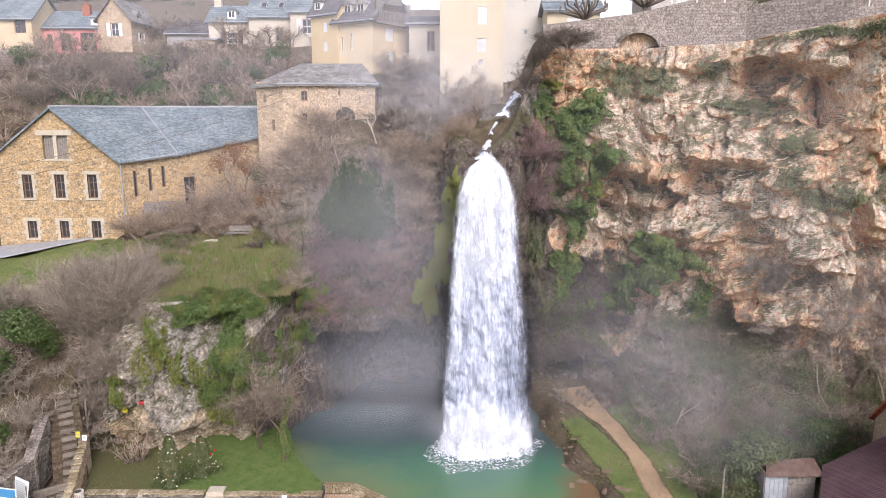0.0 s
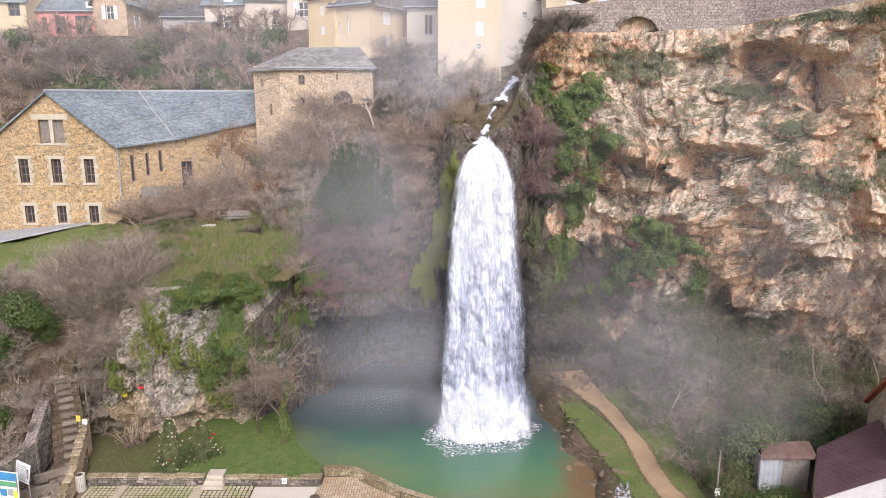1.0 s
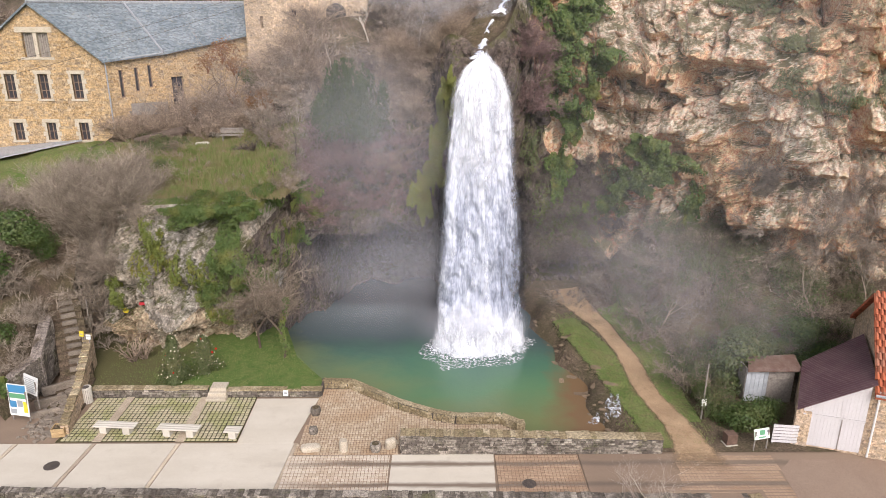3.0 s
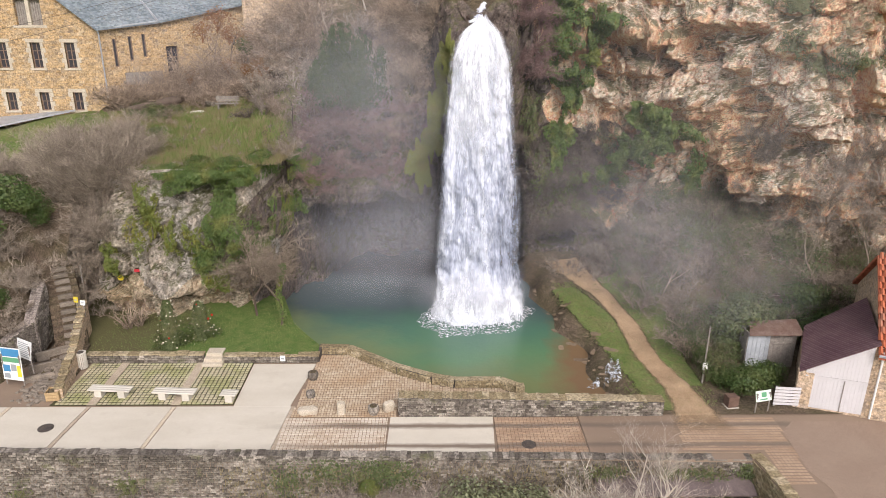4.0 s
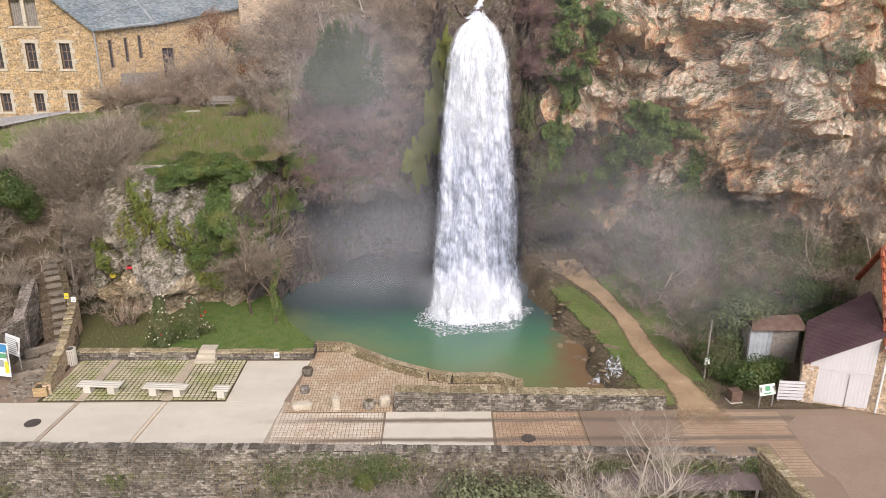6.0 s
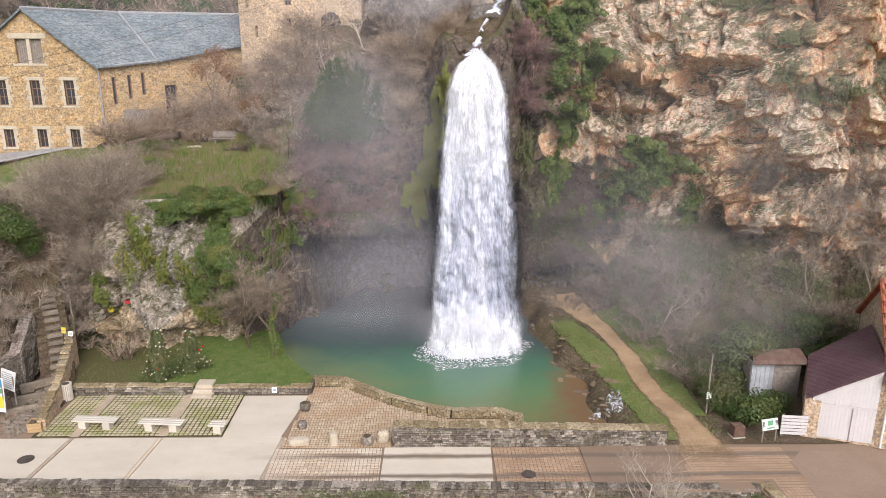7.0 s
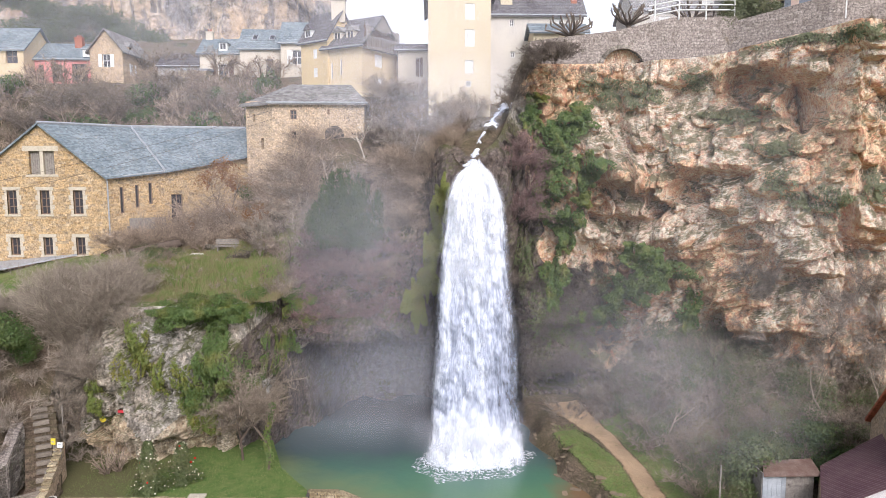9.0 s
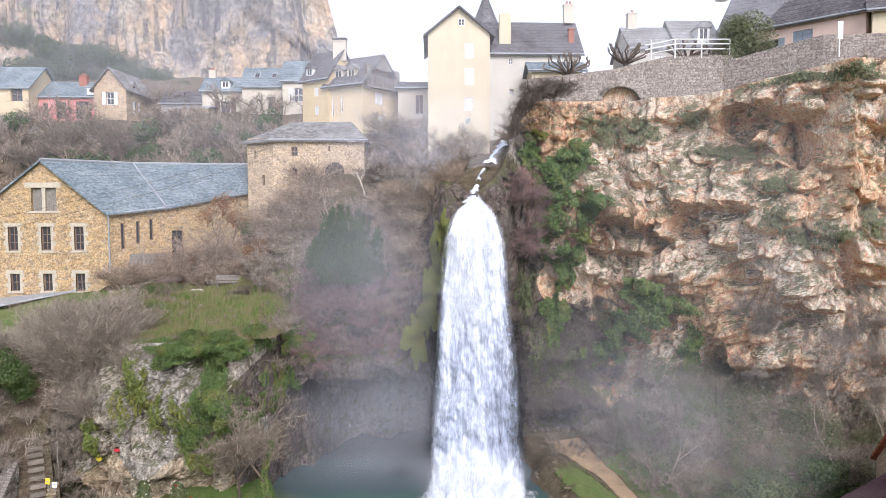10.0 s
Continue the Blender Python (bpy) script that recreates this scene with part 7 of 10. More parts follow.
plant_out("village_thicket", dark_dome, M["twig_thicket"], [(-29.6, 80.5, 24.6), (-31.2, 79.5, 23.6), (-27.6, 80.5, 24.0), (-38.0, 79.0, 23.6), (-36.0, 78.0, 22.6), (-40.5, 78.0, 22.6), (-33.6, 76.5, 21.4), (-24.5, 77.5, 22.2), (-42.5, 75.5, 20.6)], "big dark leafless bush below the village", "bush", "dark bushes below the village", 49, (0.9, 1.3))
plant_out("cliff_foot_tree", ev, M["dark_leaf"], [(-84 + 1.9 * i + R.uniform(-1, 1), 138 + R.uniform(-3, 3), 47.5 - 0.55 * i + R.uniform(-1.5, 1.5), R.uniform(1.8, 2.8)) for i in range(14)] + [(-78 + 2.6 * i, 138 + R.uniform(-2, 2), 39.0, R.uniform(1.9, 3.0) * (1.25 - 0.05 * i)) for i in range(11)] + [(-46 + 3.6 * i, 134, 36.5, R.uniform(1.2, 2.0)) for i in range(10)], "dark green tree at the foot of the far cliff", "tree", "trees at the foot of the cliff", 50, (0.9, 1.15))
ru = [leafy_shrub_mesh(s, 1.0, 0.9, 700, 0.07, 0.2) for s in (41, 42)]
plant_out("rusty_shrub", ru, M["rust_leaf"], [(-12.1, 50.3, 12.3, 1.1), (-13.0, 50.4, 12.7, 0.9), (-11.2, 50.3, 11.8, 0.9), (-12.4, 51.2, 13.2, 0.8), (-17.2, 53.8, 15.2, 1.0), (-16.2, 54.3, 15.9, 1.1), (-15.4, 54.4, 15.0, 0.9), (-15.6, 54.0, 12.9, 0.7), (-12.9, 50.6, 11.0, 1.0), (-18.4, 53.6, 12.0, 0.8), (-14.6, 56.3, 14.6, 0.8)], "rust-brown leaved shrub beside the mill", "shrub", "rusty shrubs", 14, (0.9, 1.2))


def grass_field(name, n, place, mat, label, hmin, hmax, seed, wide=1.0):
    """Loose grass blades."""
    r = random.Random(seed)
    b = Build()
    for i in range(n):
        x, y, z = place(r)
        h, a, w = r.uniform(hmin, hmax), r.uniform(0, 6.28), wide * (0.012 + 0.012 * r.random())
        lx, ly = 0.5 * h * math.cos(a), 0.5 * h * math.sin(a)
        b.add([(x - w, y, z - 0.02), (x + w, y, z - 0.02), (x + lx, y + ly, z + h)], [(0, 1, 2)])
    return tagged(part(name, b, mat), label, "grass", kind="stuff")


def on_land(x0, x1, y0, y1):
    def place(r):
        x, y = r.uniform(x0, x1), r.uniform(y0, y1)
        return x, y, land(x, y)
    return place


grass_field("meadow_grass", 26000, on_land(-19.5, -9.5, 40.2, 50.5), M["blade"], "short green meadow grass on the terrace", 0.06, 0.2, 51)
plant_out("meadow_weeds", weeds, M["twig_bush"], [(x, y, z - 0.05) for x, y, z in scatter(R, 80, (-20.5, -9.5, 40.5, 51), lambda x, y: land(x, y), 0.5)], "dry weeds in the terrace meadow", "weeds", "weeds in the meadow", 51, (0.2, 0.5))
left_scrub = [(x, y, z - 0.1) for x, y, z in scatter(R, 95, (-25, -17.6, 42.5, 52.5), lambda x, y: bank_height(x, y) if x < -21.0 else land(x, y), 0.5)]
plant_out("meadow_scrub", weeds, M["twig_thicket"], left_scrub[:45], "brown scrub at the western end of the meadow", "shrub", "scrub on the meadow", 71, (0.5, 0.95), 14)
plant_out("meadow_bracken", browns, M["twig_brown"], left_scrub[45:70], "brown leafless bracken on the meadow", "shrub", "bracken on the meadow", 72, (0.4, 0.75), 14)
plant_out("meadow_bush", [leafy_shrub_mesh(s_, 0.9, 0.5, 900, 0.06, 0.2) for s_ in (73, 74)], M["bush_leaf"], left_scrub[70:], "low olive bush on the meadow", "bush", "low bushes on the meadow", 73, (0.6, 1.1), 10)
tufts = [(R.uniform(-20, -9.6), R.uniform(40.3, 50.5)) for _ in range(320)]


def tuft_place(r):
    cx, cy = r.choice(tufts)
    x, y = cx + r.gauss(0, 0.13), cy + r.gauss(0, 0.13)
    return x, y, land(x, y)


grass_field("meadow_tufts", 13000, tuft_place, M["blade"], "taller grass tufts of the terrace meadow", 0.12, 0.42, 53, 2.2)
grass_field("dry_grass", 16000, on_land(-22, -9.0, 39.8, 52), M["straw"], "dry straw-coloured grass on the terrace", 0.12, 0.5, 52)


# ---- the square, the lawn and the steps ----
lawn_pts = [(-18.9, 32.95), (-6.3, 32.8), (-6.35, 33.85), (-8.2, 36.4), (-9.6, 40.5), (-21.6, 41.5), (-20.6, 36.5), (-19.5, 34.5)]
lw = part("lawn", Build().prism(lawn_pts, -0.5, 0.42), M["lawn"])
structure(lw, "short green lawn behind the low wall", "lawn")


def lawn_place(r):
    while True:
        x, y = r.uniform(-18.6, -6.6), r.uniform(33.1, 39.5)
        if x < -6.5 - 0.62 * max(0, y - 33.85):
            return x, y, 0.42


grass_field("lawn_grass", 4000, lawn_place, M["blade"], "short green grass of the lawn", 0.03, 0.09, 61)


def stone_run(parent, a, b, z0, z1, depth, course=0.19, length=(0.22, 0.5), seed=1, limit=300, top_fn=None, mat=None):
    """Stones laid in courses on the face of a wall from a to b (plan), as single pieces; past the limit they are joined into one part."""
    r = random.Random(seed)
    A, B = Vector((a[0], a[1], 0)), Vector((b[0], b[1], 0))
    L = (B - A).length
    u = (B - A).normalized()
    m = Matrix(((u.x, u.y, 0, A.x), (u.y, -u.x, 0, A.y), (0, 0, 1, 0), (0, 0, 0, 1)))
    protos = []
    for k in range(14):
        w, h, d = 1.0, 1.0, 1.0
        j = [r.uniform(-0.06, 0.06) for _ in range(8)]
        pts = []
        for yy, sh in ((0.0, 0.0), (0.75, 0.02), (1.0, 0.10)):
            pts += [(sh + j[0], yy, sh + j[1]), (1 - sh + j[2], yy * (1 + j[6]), sh + j[3]), (1 - sh + j[4], yy, 1 - sh + j[5]), (sh + j[6], yy * (1 + j[2]), 1 - sh + j[7])]
        f = [(8, 9, 10, 11)]
        for q in range(2):
            for i in range(4):
                f.append((4 * q + i, 4 * q + (i + 1) % 4, 4 * q + 4 + (i + 1) % 4, 4 * q + 4 + i))
        me = Build().add(pts, f).mesh("stone")
        me.materials.append(mat or M["stone_piece"])
        protos.append((me, pts, f))
    count, rest = 0, Build()
    z = z0
    while z < z1 - 0.05:
        h = min(course * r.uniform(0.75, 1.3), z1 - z)
        x = -r.uniform(0, 0.2)
        while x < L:
            w = r.uniform(*length)
            x0, x1 = max(x, 0.0), min(x + w, L)
            x += w
            top = top_fn(A + u * (x0 + x1) / 2) if top_fn else z1
            if x1 - x0 < 0.06 or z + h * 0.6 > top:
                continue
            hh = min(h, top - z)
            me, pts, f = r.choice(protos)
            sc = Matrix.Translation((x0 + 0.008, 0, z + 0.008)) @ Matrix.Diagonal((x1 - x0 - 0.016, depth * r.uniform(0.7, 1.25), hh - 0.016, 1))
            if count < limit:
                ob = new("stone", me)
                ob.parent = parent
                ob.matrix_parent_inverse = Matrix.Identity(4)
                ob.matrix_basis = m @ sc
            else:
                rest.add([m @ sc @ Vector(p) for p in pts], f)
            count += 1
        z += h
    if rest.f:
        part("stonework", rest, mat or M["stone_piece"], parent)["kind"] = "stuff"
    return count


def cap_run(parent, a, b, z0, z1, width, h, seed, mat, step=(0.35, 0.8), wob=0.03):
    """Coping stones along a wall top, each a piece of its own."""
    r = random.Random(seed)
    A, B = Vector((a[0], a[1], 0)), Vector((b[0], b[1], 0))
    L = (B - A).length
    u = (B - A).normalized()
    m = Matrix(((u.x, u.y, 0, A.x), (u.y, -u.x, 0, A.y), (0, 0, 1, 0), (0, 0, 0, 1)))
    me = Build().box(0, 1, -0.5, 0.5, 0, 1, None, 0.08).mesh("coping_stone")
    me.materials.append(mat)
    x = 0.0
    while x < L - 0.02:
        w = min(r.uniform(*step), L - x)
        z = z0 + (z1 - z0) * (x + w / 2) / L
        ob = new("coping_stone", me)
        ob.parent = parent
        ob.matrix_basis = m @ Matrix.Translation((x + 0.006, r.uniform(-wob, wob), z + r.uniform(-wob, wob) * 0.5)) @ Matrix.Diagonal((w - 0.012, width * r.uniform(0.92, 1.08), h * r.uniform(0.85, 1.2), 1))
        x += w


# grass pavers: a concrete lattice with grass in its holes, crossed by solid strips
gp = empty("grass_pavers")
gp.matrix_world = Matrix.Identity(4)
structure(gp, "concrete lattice pavers with grass in the holes", "paving")
k = Mat("lattice_soil", 0.95)
k.color(k.mix(k.ramp(k.noise(1.2, 4.0), (0.4, 0.0), (0.6, 1.0)), (0.04, 0.035, 0.02), (0.07, 0.065, 0.028)))
gp_out = [(-18.3, 28.6), (-9.65, 28.6), (-9.65, 32.65), (-17.8, 32.65)]
part("soil_bed", Build().slab([(x, y, 0.0) for x, y in gp_out], 0.025), k.m, gp)
lat = Build()
r = random.Random(17)
x = -18.1
while x < -9.85:
    y = 28.62
    while y < 32.45:
        g = r.uniform(-0.008, 0.008)
        lat.box(x + 0.03 + g, x + 0.192 + g, y + 0.045, y + 0.182 + g, -0.01, 0.03 + r.uniform(-0.006, 0.008))
        y += 0.222
    x += 0.222
k = Mat("lattice_concrete", 0.9)
k.color(k.mix(k.ramp(k.noise(0.8, 5.0), (0.45, 0.0), (0.62, 0.8)), k.mix(k.noise(12.0), (0.44, 0.39, 0.26), (0.55, 0.49, 0.35)), (0.33, 0.34, 0.14)))
part("lattice", lat, k.m, gp)["kind"] = "stuff"
for x in (-16.55, -12.6):
    part("paving_strip", Build().box(x, x + 0.42, 28.6, 32.65, 0.0, 0.043, None, 0.01), M["paver"], gp)


M["sett_joint"] = speckled("joint_earth", (0.17, 0.11, 0.075), (0.23, 0.155, 0.105), 1.2, 30.0)


def pavers(name, spans, mat, label, sx=0.21, sy=0.21, seed=3, inside=None):
    """Small square setts with open joints."""
    r = random.Random(seed)
    b, bed = Build(), Build()
    x0, x1, y0, y1 = spans
    y, row = y0, 0
    while y < y1 - 0.05:
        x = x0
        while x < x1 - 0.03:
            if inside is None or inside(x + sx / 2, y + sy / 2):
                z = 0.018 + r.uniform(-0.004, 0.006)
                g, gy = 0.014, 0.026
                bed.add([(max(x, x0), y, -0.004), (min(x + sx, x1), y, -0.004), (min(x + sx, x1), y + sy, -0.004), (max(x, x0), y + sy, -0.004)], [(0, 1, 2, 3)])
                X0, X1, Y0, Y1 = max(x, x0) + g, min(x + sx, x1) - g, y + gy, y + sy - gy
                b.add([(X0, Y0, z), (X1, Y0, z), (X1, Y1, z), (X0, Y1, z), (X0 - 0.006, Y0 - 0.006, z - 0.03), (X1 + 0.006, Y0 - 0.006, z - 0.03), (X1 + 0.006, Y1 + 0.006, z - 0.03), (X0 - 0.006, Y1 + 0.006, z - 0.03)],
                      [(0, 1, 2, 3), (0, 4, 5, 1), (1, 5, 6, 2), (2, 6, 7, 3), (3, 7, 4, 0)])
            x += sx
        y += sy
        row += 1
    ob = tagged(part(name, b, mat), label, "paving", kind="stuff")
    part("joint_bed", bed, M["sett_joint"], ob, "dark brown earth in the joints")
    return ob


def island_tint(name, a, b, c):
    k = Mat(name, 0.85, 0.0, 0.25)
    col = k.mix(k.island(), a, b)
    col = k.mix(k.ramp(k.noise(0.5, 5.0), (0.45, 0.0), (0.65, 0.8)), col, c)
    col = k.mix(tracks(k), col, (0.20, 0.155, 0.12))
    k.color(k.mix(0.3, col, k.ramp(k.noise(30.0, 3.0), (0.3, 0.3), (0.7, 0.75)), "OVERLAY"))
    return k.m


sett = island_tint("pale_setts", (0.60, 0.51, 0.41), (0.46, 0.36, 0.27), (0.60, 0.53, 0.44))
sett_sq = island_tint("square_setts", (0.54, 0.445, 0.33), (0.38, 0.285, 0.195), (0.40, 0.27, 0.165))
sett_mud = island_tint("muddy_setts", (0.36, 0.25, 0.17), (0.42, 0.30, 0.205), (0.31, 0.205, 0.135))


def pool_side(x):
    """Where the foot of the pool wall runs."""
    pts = [(-6.6, 33.65), (-4.7, 33.55), (-3.45, 32.55), (-1.95, 31.45), (-0.2, 30.45), (0.9, 30.1), (3.2, 30.05), (4.0, 29.3)]
    return float(np.interp(x, [p[0] for p in pts], [p[1] for p in pts]))


pavers("lane_setts", (-6.95, -2.25, 24.8, 27.5), sett, "pale square setts across the lane", 0.165, 0.19)
pavers("square_setts", (-6.75, 3.6, 27.52, 33.6), sett_sq, "pale square setts of the small square", 0.135, 0.165, 4, lambda x, y: y < pool_side(x) - 0.1 and (x < -1.85 or y > 28.2) and x > -6.75 + 0.08 * (y - 27.5))
pavers("muddy_setts", (2.6, 6.45, 24.8, 27.45), sett_mud, "mud-stained setts across the lane", 0.165, 0.19, 5)
pavers("crossing_setts", (10.5, 15.6, 22.6, 27.4), sett_mud, "mud-stained setts at the crossing", 0.165, 0.19, 6, lambda x, y: x > 10.55 + 0.17 * (y - 24.8) and (y > 24.8 or x > 13.9) and x < 15.36 - 0.09 * (26.1 - y))

cross = speckled("worn_pinkish_concrete", (0.285, 0.21, 0.155), (0.245, 0.175, 0.13), 0.35, 30.0, 0.85, 0.3, 0.008)
part("crossing_slab", Build().slab([(15.4, 26.2, 0.022), (15.15, 23.5, 0.022), (15.5, 22.3, 0.022), (15.2, 20.6, 0.022), (15.6, 12, 0.022), (40, 12, 0.022), (40, 26.9, 0.022), (16.2, 27.0, 0.022)], 0.05), cross, bpy.data.objects["lane"])

# low wall of the lawn, with steps
lw = empty("wall_lawn")
lw.matrix_world = Matrix.Identity(4)
structure(lw, "low mossy rubble wall round the lawn", "wall")
part("wall_core", Build().box(-18.4, -12.25, 32.7, 33.05, -0.1, 0.42).box(-11.25, -6.25, 32.7, 33.05, -0.1, 0.36).box(-6.55, -6.2, 32.7, 33.95, -0.1, 0.40), M["joint"], lw)
stone_run(lw, (-18.4, 32.7), (-12.25, 32.7), 0.0, 0.42, 0.06, 0.15, (0.16, 0.36), 3)
stone_run(lw, (-11.25, 32.7), (-6.25, 32.7), 0.0, 0.36, 0.06, 0.15, (0.16, 0.36), 4)
M["moss_stone"] = piece_stone("mossy_stone", (0.20, 0.155, 0.09), (0.34, 0.275, 0.17), (0.45, 0.375, 0.26))
cap_run(lw, (-18.4, 32.86), (-12.25, 32.86), 0.42, 0.42, 0.42, 0.08, 5, M["moss_stone"])
cap_run(lw, (-11.25, 32.86), (-6.2, 32.86), 0.36, 0.34, 0.42, 0.08, 6, M["moss_stone"])
st = empty("lawn_steps")
st.matrix_world = Matrix.Identity(4)
for k in range(3):
    part("step", Build().box(-12.25 + 0.05 * k, -11.2 - 0.05 * k, 32.2 + 0.28 * k, 32.85 + 0.28 * k, 0.0, 0.17 * (k + 1), None, 0.02), M["pale_stone"], st)
tagged(st, "three pale stone steps up to the lawn", "steps")

# curved pool wall
pw = empty("wall_pool")
pw.matrix_world = Matrix.Identity(4)
structure(pw, "low curved stone wall along the pool", "wall")
curve = [(-6.3, 33.8), (-4.75, 33.7), (-3.45, 32.7), (-1.95, 31.55), (-0.2, 30.6), (0.9, 30.25), (3.15, 30.23), (4.0, 29.6)]
for i, (p, q) in enumerate(zip(curve[:-1], curve[1:])):
    d = Vector((q[0] - p[0], q[1] - p[1], 0)).normalized()
    nrm = Vector((d.y, -d.x, 0)) * 0.19
    b = Build()
    zt = 0.40
    b.add([(p[0] + nrm.x, p[1] + nrm.y, -0.9), (q[0] + nrm.x, q[1] + nrm.y, -0.9), (q[0] - nrm.x, q[1] - nrm.y, -0.9), (p[0] - nrm.x, p[1] - nrm.y, -0.9), (p[0] + nrm.x, p[1] + nrm.y, zt), (q[0] + nrm.x, q[1] + nrm.y, zt), (q[0] - nrm.x, q[1] - nrm.y, zt), (p[0] - nrm.x, p[1] - nrm.y, zt)],
          [(0, 1, 5, 4), (1, 2, 6, 5), (2, 3, 7, 6), (3, 0, 4, 7), (4, 5, 6, 7)])
    part("wall_core", b, M["joint"], pw)
    stone_run(pw, (p[0] + nrm.x, p[1] + nrm.y), (q[0] + nrm.x, q[1] + nrm.y), 0.0, 0.40, 0.04, 0.14, (0.18, 0.4), 20 + i, 40, mat=M["moss_stone"])
    cap_run(pw, p, q, 0.38, 0.38, 0.36, 0.06, 40 + i, M["moss_stone"], (0.6, 1.2), 0.006)

part("end_pier", Build().box(3.82, 4.24, 29.25, 29.68, -0.9, 0.52, None, 0.03), M["moss_stone"], pw, "squared stone pier at the wall's end")

# rubble wall along the stream
sw = empty("wall_stream")
sw.matrix_world = Matrix.Identity(4)
structure(sw, "grey rubble wall between lane and stream", "wall")
swt = lambda p: 1.02 - 0.025 * (p.x + 1.7)
part("wall_core", Build().add([(-1.75, 27.55, -0.8), (10.45, 27.55, -0.8), (10.45, 28.1, -0.8), (-1.75, 28.1, -0.8), (-1.75, 27.55, 1.0), (10.45, 27.55, 0.70), (10.45, 28.1, 0.70), (-1.75, 28.1, 1.0)], [(0, 1, 5, 4), (1, 2, 6, 5), (2, 3, 7, 6), (3, 0, 4, 7), (4, 5, 6, 7)]), M["joint"], sw)
stone_run(sw, (-1.75, 27.55), (10.45, 27.55), 0.0, 1.02, 0.055, 0.095, (0.10, 0.34), 7, 300, swt)
stone_run(sw, (-1.75, 28.1), (-1.75, 27.55), 0.0, 1.0, 0.05, 0.17, (0.18, 0.4), 8)
cap_run(sw, (-1.78, 27.83), (10.48, 27.83), 1.0, 0.69, 0.58, 0.05, 9, M["moss_stone"], (0.15, 0.4))

# the big retaining wall of the lane above the lower garden
rw = empty("wall_lane")
rw.matrix_world = Matrix.Identity(4)
structure(rw, "weathered grey rubble retaining wall below the lane", "wall")
rt = lambda p: 0.46 - 0.022 * (p.x + 16)
part("wall_core", Build().add([(-60, 24.32, -2.7), (13.4, 24.32, -2.7), (13.4, 24.7, -2.7), (-60, 24.7, -2.7), (-60, 24.32, 0.5), (13.4, 24.32, -0.1), (13.4, 24.7, -0.1), (-60, 24.7, 0.5)], [(0, 1, 5, 4), (1, 2, 6, 5), (2, 3, 7, 6), (3, 0, 4, 7), (4, 5, 6, 7)]), M["joint"], rw)
stone_run(rw, (-20.5, 24.32), (13.4, 24.32), -2.15, 0.5, 0.06, 0.1, (0.10, 0.34), 10, 300, rt)
cap_run(rw, (-20.5, 24.5), (13.4, 24.5), 0.42, -0.12, 0.42, 0.07, 11, M["stone_piece"], (0.14, 0.34), 0.03)
rw2 = empty("wall_ramp")
rw2.matrix_world = Matrix.Identity(4)
structure(rw2, "rubble wall along the ramp to the lower garden", "wall")
part("wall_core", Build().add([(13.3, 24.6, -2.7), (13.75, 20.5, -2.7), (14.1, 20.5, -2.7), (13.75, 24.7, -2.7), (13.3, 24.6, -0.05), (13.75, 20.5, -0.05), (14.1, 20.5, -0.05), (13.75, 24.7, -0.05)], [(0, 1, 5, 4), (1, 2, 6, 5), (2, 3, 7, 6), (3, 0, 4, 7), (4, 5, 6, 7)]).add([(13.75, 20.5, -2.7), (15, 10, -2.7), (15.4, 10, -2.7), (14.1, 20.5, -2.7), (13.75, 20.5, -0.05), (15, 10, -0.05), (15.4, 10, -0.05), (14.1, 20.5, -0.05)], [(0, 1, 5, 4), (1, 2, 6, 5), (2, 3, 7, 6), (3, 0, 4, 7), (4, 5, 6, 7)]), M["joint"], rw2)
stone_run(rw2, (13.3, 24.4), (13.75, 20.5), -2.62, -0.05, 0.07, 0.14, (0.14, 0.36), 12, 120, mat=M["moss_stone"])
cap_run(rw2, (13.52, 24.6), (13.95, 20.3), -0.05, -0.05, 0.5, 0.1, 13, M["moss_stone"], (0.2, 0.45), 0.05)


# ---- things on the square ----
def bench(x, y, rz, length=2.05):
    e = empty("stone_bench", x, y, 0, rz)
    r = random.Random(int(x * 10))
    for k in range(3):
        part("seat_slab", Build().box(-length / 2, length / 2, -0.26 + 0.178 * k, -0.26 + 0.178 * k + 0.165, 0.40, 0.48, None, 0.015), M["kerb"], e)
    n = (-length * 0.28, length * 0.28) if length > 1 else (0,)
    for s in n:
        part("foot", Build().box(s - 0.17, s + 0.17, -0.2, 0.2, 0.0, 0.40, None, 0.02), M["kerb"], e)
    return tagged(e, "weathered white concrete bench on the square", "bench", "benches on the square")


bench(-15.7, 29.4, -4.5)
bench(-12.55, 29.15, -4.5)
bench(-9.9, 28.95, -4.5, 0.78)


def litter_bin(x, y, z):
    e = empty("litter_bin", x, y, z)
    n = 18
    for k in range(n):
        a0 = 2 * math.pi * k / n
        m = Matrix.Rotation(a0, 4, "Z")
        part("stave", Build().box(0.235, 0.262, -0.032, 0.032, 0.03, 0.84, m), M["kerb"], e)
    part("body", Build().tube([(0, 0, 0.0), (0, 0, 0.8)], 0.236, 18), M["wood_grey"], e)
    part("rim", Build().tube([(0, 0, 0.84), (0, 0, 0.9)], 0.275, 18), M["kerb"], e)
    # top is closed; a dark disc paints the shade of the mouth
    part("liner", Build().tube([(0, 0, 0.87), (0, 0, 0.905)], 0.17, 14), M["joint"], e, "dark disc painting the shade of the bin's mouth")
    return tagged(e, "pale ribbed litter bin beside the wall", "bin")


litter_bin(-18.4, 32.2, 0)


